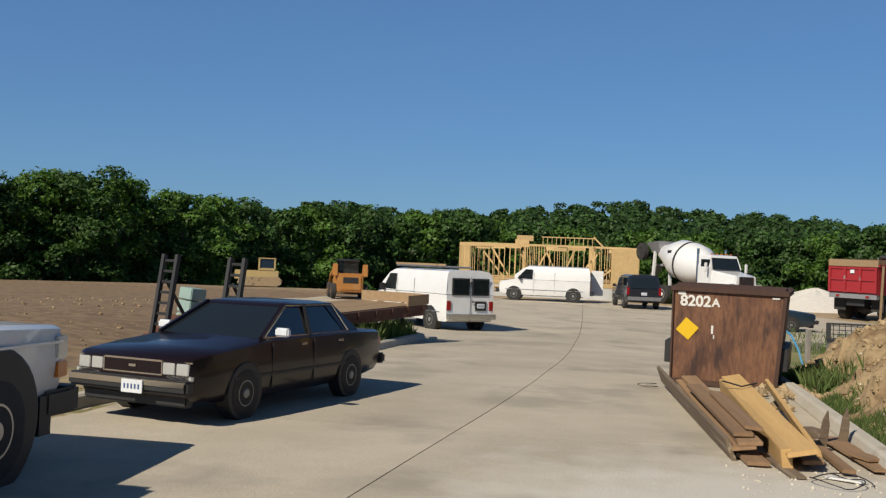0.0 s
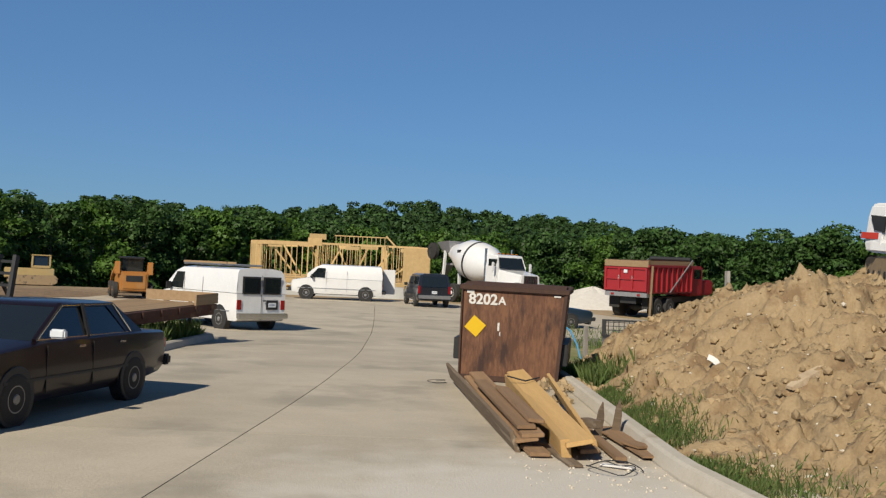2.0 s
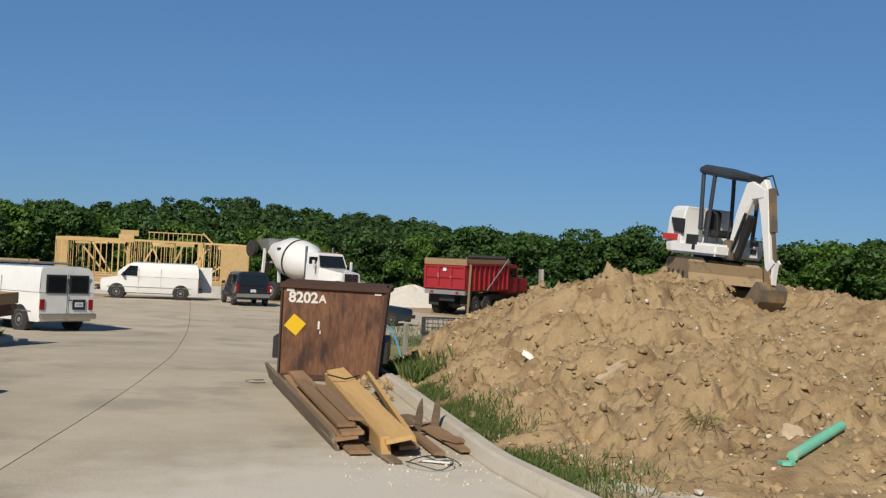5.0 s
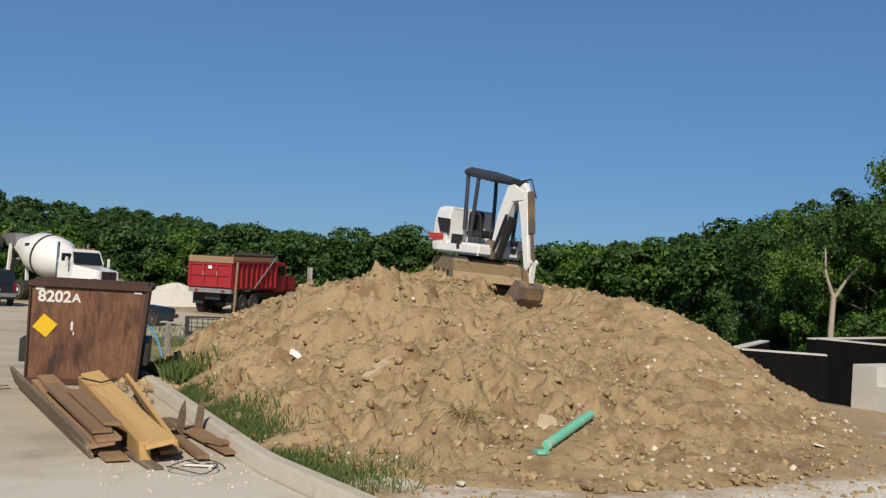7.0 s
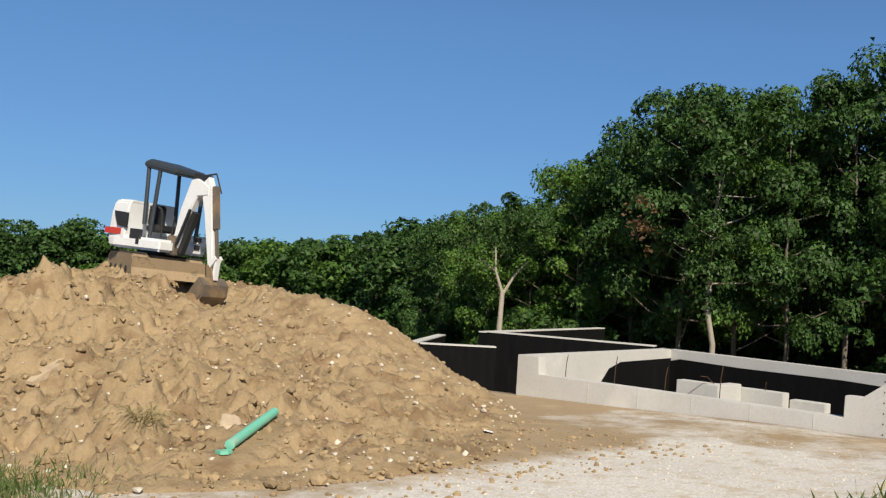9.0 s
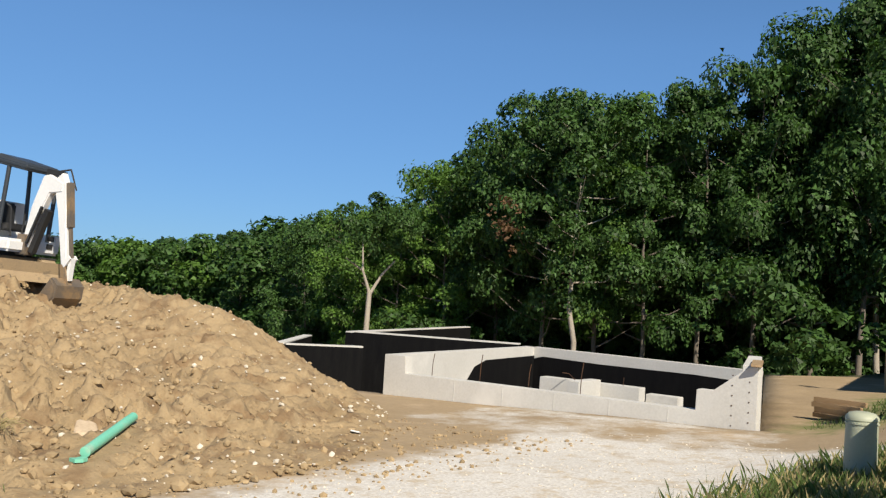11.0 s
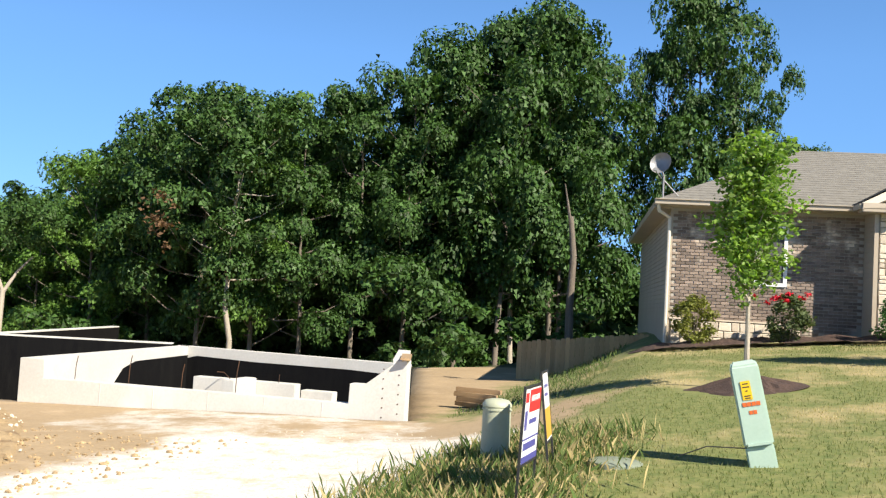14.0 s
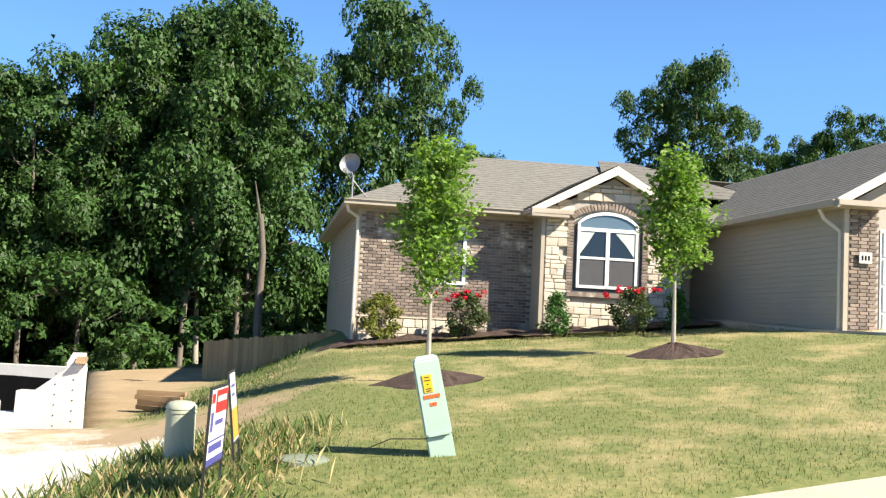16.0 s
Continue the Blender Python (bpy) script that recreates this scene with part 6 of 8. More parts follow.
def dump_truck(m):
    c = thing("dump_truck", m, "red dump truck with ribbed tipping body and dusty tyres", "truck")
    part("chassis", Form().span((-3.6, -0.45, 0.75), (4.2, 0.45, 1.05)), black_trim, c)
    b = part("tipping_body", Form().span((-3.8, -1.22, 1.3), (1.2, 1.22, 1.42)).span((-3.8, -1.22, 1.42), (1.2, -1.12, 2.65)).span((-3.8, 1.12, 1.42), (1.2, 1.22, 2.65)).span((1.1, -1.12, 1.42), (1.2, 1.12, 3.0)), red_paint, c, "red ribbed steel tipping body", bevel=0.01)
    tg = part("tailgate", Form().span((-3.9, -1.2, 1.4), (-3.81, 1.2, 2.6)), red_paint, b, "red tailgate")
    for yy in (-1.16, -0.38, 0.38, 1.16):
        part("rib", Form().box((-3.93, yy, 2.0), (0.08, 0.12, 1.2)), red_paint, tg)
    for zz in (1.46, 2.02, 2.56):
        part("rib", Form().box((-3.93, 0, zz), (0.06, 2.4, 0.09)), red_paint, tg)
    part("sign_patch", Form().box((-3.95, 0, 2.40), (0.02, 0.20, 0.16)), plate_mat, tg)
    for yy in (-0.7, 0.7):
        part("tail_panel", Form().box((-3.96, yy * 0.55, 2.1), (0.02, 0.07, 0.2)), lamp_clear, tg)
    for s in (-1, 1):
        for k in range(9):
            part("rib", Form().box((-3.5 + 0.56 * k, s * 1.26, 2.0), (0.09, 0.08, 1.25)), red_paint, b)
        part("top_rail", Form().box((-1.3, s * 1.22, 2.70), (5.1, 0.16, 0.12)), red_paint, b)
        part("tarp_arm", Form().beam((-1.6, s * 1.32, 1.35), (0.9, s * 1.32, 3.05), 0.05, 0.05), grey_metal, b)
        part("mud_flap", Form().box((-3.3, s * 0.95, 0.85), (0.04, 0.6, 0.7)), rubber, c)
        for ax in (-2.6, -1.3, 3.2):
            wheel(c, ax, s * 1.22, 0.53, 0.42 if ax < 0 else 0.28, 0.30, grey_metal)
        part("side_board", Form().box((-1.3, s * 1.2, 2.87), (5.0, 0.05, 0.22)), rough_wood, b)
    part("tail_board", Form().box((-3.85, 0, 2.80), (0.12, 2.5, 0.32)), rough_wood, b, "grey top board")
    part("tarp_roll", Form().cyl((0.9, -1.2, 3.08), (0.9, 1.2, 3.08), 0.12), black_trim, b)
    part("apron", Form().box((-3.75, 0, 1.22), (0.25, 2.4, 0.22)), grey_metal, c)
    part("cab", Form().span((1.4, -1.05, 1.1), (2.8, 1.05, 2.75)), red_paint, c, bevel=0.08)
    part("bonnet", Form().span((2.8, -0.9, 1.1), (4.5, 0.9, 1.95)), red_paint, c, bevel=0.10)
    part("cab_window", Form().box((2.1, 0, 2.3), (0.8, 2.14, 0.5)), car_glass, c)
    part("differential", Form().lathe((-2.6, -0.4, 0.55), (-2.6, 0.4, 0.55), [(0, 0.1), (0.5, 0.26), (1, 0.1)], 14), black_trim, c)
    for s in (-1, 1):
        part("tail_lamp", Form().box((-3.9, s * 0.75, 1.22), (0.04, 0.16, 0.1)), lamp_red, c)


dump_truck(parked(16.5, 55.1, 46) @ Matrix.Scale(1.08, 4))


# ---- excavator on the heap ----
off_white = paint("off_white_paint", (0.80, 0.80, 0.79), 0.4, 0.3, dirt=(0.55, 0.45, 0.32), dirty=0.70)
steel = mat("worn_steel", (0.16, 0.14, 0.12), (0.26, 0.20, 0.14), rough=0.6, metal=0.5, third=(0.36, 0.25, 0.14), third_scale=2.0, third_at=0.55)
muddy = mat("muddy_steel", (0.26, 0.19, 0.115), (0.36, 0.26, 0.145), rough=0.9, third=(0.08, 0.07, 0.06), third_scale=3)
canopy_mat = mat("canopy_paint", (0.03, 0.037, 0.045), (0.04, 0.047, 0.055), rough=0.45, bump=0.02)
EX = (10.30, 17.85, 1.42)
ex = thing("mini_excavator", pose(*EX) @ pose(0, 0, 0, 2, 2.5, 0) @ Matrix.Diagonal((0.92, 0.92, 0.96, 1)), "white mini excavator with open canopy on top of the dirt heap", "excavator")
tm = pose(0, 0, 0, 0, 0, -103)
for s in (-1, 1):
    prof = [(-0.95, 0.12), (-0.85, 0.0), (0.85, 0.0), (0.98, 0.12), (1.02, 0.28), (0.92, 0.44), (0.8, 0.48), (-0.8, 0.48), (-0.95, 0.42), (-1.02, 0.26)]
    tr = part("track", Form().prism(prof, s * 0.46, s * 0.78, "y", tm), muddy, ex, "mud-caked rubber track", bevel=0.02)
    for k in range(12):
        part("track_pad", Form().box((-0.82 + 0.15 * k, s * 0.62, 0.492), (0.06, 0.34, 0.03), tm), rubber, tr)
    for k in range(4):
        part("roller", Form().cyl(tm @ Vector((-0.6 + 0.4 * k, s * 0.785, 0.14)), tm @ Vector((-0.6 + 0.4 * k, s * 0.80, 0.14)), 0.07), rubber, tr)
part("undercarriage", Form().box((0, 0, 0.32), (1.2, 0.95, 0.3), tm), muddy, ex)
bl = part("dozer_blade", Form().loft([[(1.28, y, 0.02), (1.20, y, 0.20), (1.26, y, 0.42), (1.31, y, 0.42), (1.25, y, 0.20), (1.33, y, 0.02)] for y in (-0.86, 0.86)], tm), muddy, ex, "mud-caked dozer blade")
part("blade_arm", Form().beam((0.6, 0.35, 0.25), (1.24, 0.35, 0.2), 0.1, 0.12, tm).beam((0.6, -0.35, 0.25), (1.24, -0.35, 0.2), 0.1, 0.12, tm), muddy, bl)
um = pose(0, 0, 0, 0, 0, -76)
bo = um @ Matrix.Translation((0, -0.10, 0)) @ Matrix.Diagonal((0.90, 1, 1, 1))
part("turntable", Form().cyl((0, 0, 0.46), (0, 0, 0.58), 0.42), black_trim, ex)
part("platform", Form().prism([(0.80, -0.72), (0.80, 0.72), (-0.6, 0.76), (-0.6, -0.76)], 0.56, 0.82, "z", um), off_white, ex, "white platform skirt", bevel=0.05)
hs = part("engine_housing", Form().loft([[(x * k, y * k2, z) for x, y in ((-0.25, -0.76), (-0.80, -0.70), (-1.0, -0.35), (-1.0, 0.35), (-0.80, 0.70), (-0.25, 0.76))] for z, k, k2 in ((0.58, 0.96, 0.97), (0.75, 1.0, 1.0), (1.28, 0.98, 0.98), (1.52, 0.94, 0.93), (1.58, 0.86, 0.86))], um), off_white, ex, "rounded white engine housing", bevel=0.03)
part("red_stripe", Form().box((-0.62, -0.735, 0.90), (0.5, 0.03, 0.13), um).box((-1.0, 0.0, 0.90), (0.03, 0.75, 0.13), um).box((0, 0, 0), (0.04, 0.41, 0.13), um @ pose(-0.90, -0.528, 0.90, 0, 0, 29.7)), mat("red_decal", (0.55, 0.05, 0.03), rough=0.4), hs)
part("side_vent", Form().prism([(-0.62, 1.32), (-0.20, 1.30), (-0.20, 0.98), (-0.48, 1.02)], -0.77, -0.73, "y", um), black_trim, hs, "dark vent opening")
part("side_panel", Form().box((0.05, -0.70, 0.82), (0.30, 0.08, 0.32), um), black_trim, ex)
part("step_panel", Form().box((0.55, 0.62, 0.80), (0.5, 0.18, 0.34), um), off_white, ex, bevel=0.03)
part("work_lamp", Form().box((0.81, 0.4, 0.74), (0.02, 0.16, 0.10), um).box((0.81, 0.4, 0.90), (0.02, 0.20, 0.10), um), black_trim, ex)
cp = part("canopy", Form().loft([[(x0, -w, z0), (x1, -w, z1), (x1, w, z1), (x0, w, z0)] for x0, x1, w, z0, z1 in ((-0.12, 0.78, 0.50, 2.30, 2.17), (-0.16, 0.82, 0.53, 2.34, 2.20), (-0.16, 0.82, 0.53, 2.42, 2.27), (-0.06, 0.74, 0.44, 2.50, 2.34))], um), canopy_mat, ex, "dark canopy roof", bevel=0.02)
for s in (-1, 1):
    part("canopy_post", Form().tube([um @ Vector(p) for p in ((0.0, s * 0.46, 1.10), (-0.04, s * 0.46, 1.9), (-0.07, s * 0.46, 2.34))], 0.045, 10), canopy_mat, cp)
    part("canopy_post", Form().tube([um @ Vector(p) for p in ((0.22, s * 0.47, 0.80), (0.26, s * 0.47, 1.5), (0.30, s * 0.47, 2.32))] if s < 0 else [um @ Vector(p) for p in ((0.66, s * 0.47, 0.80), (0.69, s * 0.47, 1.6), (0.72, s * 0.47, 2.22))], 0.045, 10), canopy_mat, cp)
st = part("seat", Form().box((-0.02, 0.1, 1.05), (0.5, 0.5, 0.16), um).box((-0.22, 0.1, 1.32), (0.14, 0.46, 0.46), um), black_trim, ex, "black operator seat", bevel=0.04)
for lever in (((0.4, 0.0, 0.85), (0.42, 0.0, 1.35)), ((0.35, -0.25, 0.85), (0.3, -0.28, 1.45), (0.2, -0.3, 1.5)), ((0.35, 0.35, 0.85), (0.38, 0.36, 1.3))):
    part("control_lever", Form().tube([um @ Vector(p) for p in lever], 0.02, 6), black_trim, ex)
part("boom_bracket", Form().box((0.82, -0.10, 0.72), (0.30, 0.26, 0.42), bo), steel, ex, bevel=0.02)
B0, B1, B2 = (0.85, -0.10, 0.80), (1.25, -0.10, 2.02), (1.62, -0.10, 1.98)
S0, S1 = (1.60, -0.10, 2.05), (2.08, -0.10, 0.36)
part("boom", Form().prism([(0.78, 0.66), (0.98, 0.66), (1.20, 1.35), (1.42, 1.78), (1.78, 1.82), (1.80, 2.00), (1.38, 2.16), (1.18, 2.12), (0.94, 1.50)], -0.19, -0.01, "y", bo), off_white, ex, "white angled boom", bevel=0.02)
part("boom_ram", Form().beam((1.04, -0.10, 0.58), (1.38, -0.10, 1.45), 0.13, 0.13, bo).beam((1.0, -0.24, 0.75), (1.32, -0.24, 1.5), 0.05, 0.05, bo), black_trim, ex, "hydraulic ram")
part("stick", Form().prism([(1.56, 2.10), (1.72, 2.22), (1.86, 1.98), (2.16, 0.42), (2.02, 0.34), (1.70, 1.45), (1.58, 1.75)], -0.175, -0.025, "y", bo), off_white, ex, "white dipper stick", bevel=0.02)
part("stick_ram", Form().beam((1.22, -0.10, 2.22), (1.72, -0.10, 2.18), 0.10, 0.10, bo), black_trim, ex)
part("bucket_ram", Form().beam((1.90, -0.10, 2.02), (2.08, -0.10, 1.15), 0.12, 0.12, bo).beam((2.08, -0.10, 1.15), (2.22, -0.10, 0.56), 0.06, 0.06, bo), steel, ex, "hydraulic ram")
part("linkage", Form().beam((2.10, -0.19, 0.40), (2.26, -0.19, 0.58), 0.04, 0.1, bo).beam((2.10, -0.01, 0.40), (2.26, -0.01, 0.58), 0.04, 0.1, bo).beam((2.24, -0.10, 0.56), (2.22, -0.10, 0.12), 0.12, 0.08, bo), off_white, ex)
part("hose", Form().tube([bo @ Vector(p) for p in ((0.9, 0.03, 1.0), (1.1, 0.06, 1.7), (1.35, 0.06, 2.25), (1.7, 0.06, 2.3), (1.95, 0.04, 1.9))], 0.018, 6), rubber, ex)
bk = [(2.14, 0.16), (2.30, 0.02), (2.28, -0.22), (2.10, -0.40), (1.86, -0.46), (1.66, -0.40), (1.70, -0.36), (1.90, -0.40), (2.06, -0.33), (2.20, -0.18), (2.20, 0.0), (2.06, 0.12)]
bu = part("bucket", Form().prism(bk, -0.48, 0.28, "y", bo).prism([(2.1, 0.12), (2.24, 0.0), (2.24, -0.20), (2.08, -0.36), (1.70, -0.38)], -0.50, -0.47, "y", bo).prism([(2.1, 0.12), (2.24, 0.0), (2.24, -0.20), (2.08, -0.36), (1.70, -0.38)], 0.27, 0.30, "y", bo), steel, ex, "worn steel digging bucket")
part("bucket_ears", Form().prism([(2.0, 0.42), (2.14, 0.42), (2.28, 0.04), (2.08, 0.06)], -0.20, -0.16, "y", bo).prism([(2.0, 0.42), (2.14, 0.42), (2.28, 0.04), (2.08, 0.06)], -0.04, 0.0, "y", bo), steel, bu)
for k in range(4):
    part("tooth", Form().beam((1.70, -0.40 + 0.21 * k, -0.385), (1.52, -0.40 + 0.21 * k, -0.36), 0.06, 0.03, bo), steel, bu)


# ---- machines beyond the kerb ----
sk = thing("skid_steer_loader", parked(-12.75, 50.4, 112), "orange skid-steer loader seen from behind on bare ground", "loader")
part("body", Form().span((-1.2, -0.7, 0.35), (0.9, 0.7, 1.35)), orange_paint, sk, bevel=0.06)
part("tail_door", Form().span((-1.24, -0.55, 0.5), (-1.2, 0.55, 1.25)), orange_paint, sk)
part("tail_grille", Form().span((-1.26, -0.4, 0.85), (-1.24, 0.4, 1.15)), black_trim, sk)
part("cab", Form().span((-0.5, -0.5, 1.35), (0.7, 0.5, 2.0)), car_glass, sk, "dark cab opening")
part("cab_roof", Form().span((-0.6, -0.55, 2.0), (0.75, 0.55, 2.08)), black_trim, sk)
for s in (-1, 1):
    part("tower", Form().prism([(-1.2, 1.2), (-0.55, 1.2), (-0.7, 1.85), (-1.1, 1.85)], s * 0.68, s * 0.92, "y"), orange_paint, sk, bevel=0.03)
    part("lift_arm", Form().beam((-0.9, s * 0.8, 1.72), (0.9, s * 0.8, 1.15), 0.12, 0.16).beam((0.9, s * 0.8, 1.15), (1.6, s * 0.8, 0.4), 0.12, 0.14), orange_paint, sk)
    for ax in (-0.7, 0.6):
        wheel(sk, ax, s * 0.98, 0.40, 0.28, 0.2, orange_paint)
part("bucket", Form().prism([(1.5, 0.15), (1.5, 0.75), (1.6, 0.75), (1.7, 0.2), (2.3, 0.12), (2.3, 0.08)], -0.9, 0.9, "y"), steel, sk)

dz = thing("bulldozer", parked(-21.6, 61.5, 200) @ Matrix.Scale(0.85, 4), "faded yellow bulldozer with open cab on bare ground", "bulldozer")
part("hull", Form().span((-1.5, -0.6, 0.5), (1.9, 0.6, 1.25)), yellow_paint, dz, bevel=0.05)
cb = part("cab", Form().span((-1.2, -0.6, 1.25), (0.1, 0.6, 1.45)).span((-1.25, -0.65, 2.15), (0.15, 0.65, 2.25)), yellow_paint, dz, "yellow cab frame", bevel=0.03)
for xx in (-1.15, 0.05):
    for s in (-1, 1):
        part("cab_post", Form().box((xx, s * 0.57, 1.8), (0.12, 0.1, 0.8)), yellow_paint, cb)
part("cab_glass", Form().span((-1.05, -0.5, 1.45), (-0.05, 0.5, 2.12)), car_glass, cb)
for s in (-1, 1):
    part("track", Form().prism([(-1.7, 0.2), (-1.4, 0), (1.4, 0), (1.7, 0.25), (1.5, 0.7), (-1.5, 0.75), (-1.75, 0.5)], s * 0.65, s * 1.05, "y"), muddy, dz, bevel=0.03)
part("blade", Form().prism([(2.3, 0), (2.2, 0.4), (2.3, 0.95), (2.36, 0.95), (2.28, 0.4), (2.4, 0)], -1.3, 1.3, "y"), yellow_paint, dz)

# flatbed trailer with standing ramps
rust_red = mat("rusty_red_steel", (0.13, 0.055, 0.035), (0.08, 0.04, 0.03), rough=0.8, metal=0.2, third=(0.22, 0.13, 0.08), third_scale=2)
tl_m = Matrix.Translation((-5.45, 20.6, level(-5.45, 20.6) + 0.0)) @ Matrix.Rotation(math.atan2(8.1, 2.5), 4, "Z")
tl = thing("flatbed_trailer", tl_m, "rusty flatbed trailer with standing black loading ramps", "trailer")
part("frame_rail", Form().span((-2.6, -0.05, 0.48), (4.3, 0.1, 0.72)).span((-2.6, 2.2, 0.48), (4.3, 2.35, 0.72)), rust_red, tl, bevel=0.01)
for k in range(9):
    part("deck_plank", Form().span((-2.6, 0.12 + 0.23 * k, 0.70), (4.3, 0.335 + 0.23 * k, 0.76)), rough_wood, tl)
part("side_rub_rail", Form().span((-2.6, -0.12, 0.62), (4.3, -0.05, 0.76)), rust_red, tl)
for k in range(9):
    part("stake_pocket", Form().box((-2.4 + k * 0.8, -0.13, 0.68), (0.08, 0.05, 0.14)), rust_red, tl)
for ax in (-1.2, -0.3):
    for yy in (0.25, 2.0):
        part("tyre", Form().lathe((ax, yy - 0.12, 0.36), (ax, yy + 0.12, 0.36), [(0, 0.25), (0.1, 0.36), (0.9, 0.36), (1, 0.25)], 24), rubber, tl, smooth=True)
part("dovetail", Form().add([(-2.6, 0, 0.74), (-2.6, 2.35, 0.74), (-3.5, 2.35, 0.36), (-3.5, 0, 0.36), (-2.6, 0, 0.64), (-2.6, 2.35, 0.64), (-3.5, 2.35, 0.26), (-3.5, 0, 0.26)], [(0, 1, 2, 3), (4, 7, 6, 5), (0, 4, 5, 1), (1, 5, 6, 2), (2, 6, 7, 3), (3, 7, 4, 0)]), rust_red, tl)
for y0 in (0.1, 1.75):
    rp = part("ramp", Form().beam((-3.45, y0, 0.4), (-3.15, y0, 2.0), 0.07, 0.10).beam((-3.45, y0 + 0.34, 0.4), (-3.15, y0 + 0.34, 2.0), 0.07, 0.10), black_trim, tl, "black steel ladder ramp")
    for k in range(7):
        part("rung", Form().beam((-3.40 + 0.04 * k, y0, 0.62 + 0.21 * k), (-3.40 + 0.04 * k, y0 + 0.34, 0.62 + 0.21 * k), 0.05, 0.05), black_trim, rp)
    part("ramp_brace", Form().beam((-2.7, y0 + 0.2, 0.78), (-3.25, y0 + 0.2, 1.5), 0.05, 0.05), black_trim, rp)
part("toe_board", Form().beam((3.2, -0.1, 0.90), (4.35, -0.1, 0.90), 0.05, 0.26).beam((4.35, -0.1, 0.90), (4.35, 1.9, 0.90), 0.05, 0.26), rough_wood, tl, "rough plank side board")
part("tongue", Form().beam((4.3, 0.4, 0.55), (5.8, 1.15, 0.5), 0.12, 0.14).beam((4.3, 1.9, 0.55), (5.8, 1.15, 0.5), 0.12, 0.14), rust_red, tl)
part("jack", Form().cyl((5.3, 1.15, 0.0), (5.3, 1.15, 0.9), 0.05), black_trim, tl)
for k, (x, y, c, s) in enumerate(((-9.6, 22.3, (0.30, 0.42, 0.38), (0.45, 0.5, 0.95)), (-8.6, 22.6, (0.32, 0.33, 0.32), (0.35, 0.4, 0.8)))):
    q = thing("supply_crate", parked(x, y, 60), "pale green stacked supply crate on the lot", "crate", "crates on the lot")
    cm = mat("crate_paint", c, rough=0.6)
    for j in range(3):
        part("tray", Form().box((0, 0, 0.18 + j * s[2] / 3), (s[0], s[1], s[2] / 3 - 0.03)), cm, q, bevel=0.02)
    part("base", Form().box((0, 0, 0.0), (s[0] + 0.1, s[1] + 0.1, 0.12)), rough_wood, q)

# ---- dumpster and the boards before it ----
rust = mat("rusted_paint", (0.185, 0.085, 0.042), (0.095, 0.042, 0.024), rough=0.75, scale=1.6, fine=11, stretch=(2.2, 2.2, 0.55), bump=0.25, third=(0.045, 0.022, 0.016), third_scale=1.9, third_at=0.57, contrast=0.75)
dark_rust = mat("dark_rust", (0.075, 0.035, 0.022), (0.05, 0.026, 0.018), rough=0.8, scale=4, stretch=(3, 3, 0.3), bump=0.3)
yellow_vinyl = mat("yellow_vinyl", (0.75, 0.48, 0.01), (0.70, 0.44, 0.01), rough=0.45, bump=0.0)
white_stencil = mat("white_stencil", (0.72, 0.70, 0.66), (0.6, 0.57, 0.52), rough=0.7, fine=60)


def lettering(text, size, material, parent, m, name="lettering", label=""):
    cu = bpy.data.curves.new("text", "FONT")
    cu.body, cu.size, cu.extrude, cu.offset = text, size, 0.002, 0.006 * size / 0.2
    ob = bpy.data.objects.new("text", cu)
    scene.collection.objects.link(ob)
    bpy.context.view_layer.update()
    me = bpy.data.meshes.new_from_object(ob.evaluated_get(bpy.context.evaluated_depsgraph_get()))
    bpy.data.objects.remove(ob)
    me.materials.clear()
    me.materials.append(material)
    return part(name, me, material, parent, label, m=m)


DX = math.degrees(math.atan2(-0.42, 1.74))
dp = thing("dumpster", pose(1.48, 16.85, level(1.5, 16.8) + 0.0, 0, 0.4, DX), "rusty brown steel dumpster with white stencilled number", "dumpster")
W0, W1, DP, HT = 1.72, 1.82, 1.60, 1.62
shell_f = Form().loft([[(0, 0, 0.04), (W0, 0, 0.04), (W0, DP, 0.04), (0, DP, 0.04)], [(-0.01, -0.02, HT), (W1, -0.02, HT), (W1, DP + 0.02, HT), (-0.01, DP + 0.02, HT)]])
part("tub", shell_f, rust, dp, "rust-stained brown steel", bevel=0.015)
part("rim", Form().span((-0.05, -0.07, HT - 0.02), (W1 + 0.05, 0.02, HT + 0.07)).span((-0.05, DP - 0.02, HT - 0.02), (W1 + 0.05, DP + 0.07, HT + 0.07)).span((-0.05, 0.02, HT - 0.02), (0.04, DP - 0.02, HT + 0.07)).span((W1 - 0.04, 0.02, HT - 0.02), (W1 + 0.05, DP - 0.02, HT + 0.07)), dark_rust, dp, "bent rim", bevel=0.012)
part("lid", Form().prism([(0.0, HT + 0.05), (0.3, HT + 0.12), (1.2, HT + 0.06), (DP, HT + 0.08), (DP, HT + 0.05)], 0.02, W1 - 0.02, "x"), dark_rust, dp, "sagging dark lid")
for s in (0, 1):
    x0 = -0.13 if s == 0 else W0 + 0.04
    part("fork_pocket", Form().span((x0, 0.08, 0.36), (x0 + 0.12, DP - 0.1, 0.74)), black_trim, dp, "black lifting pocket", bevel=0.01)
part("corner_angle", Form().beam((W0 - 0.012, -0.018, 0.04), (W1 - 0.012, -0.035, HT), 0.03, 0.06), dark_rust, dp)
part("corner_angle", Form().beam((0.012, -0.012, 0.04), (0.002, -0.032, HT), 0.03, 0.05), dark_rust, dp)
part("bottom_channel", Form().box((W0 / 2, -0.008, 0.07), (W0, 0.05, 0.09)), dark_rust, dp)
part("warning_diamond", Form().box((0, 0, 0), (0.272, 0.010, 0.272), pose(0.25, -0.020, 0.97, 1, 38, 0)), yellow_vinyl, dp, "plain yellow diamond")
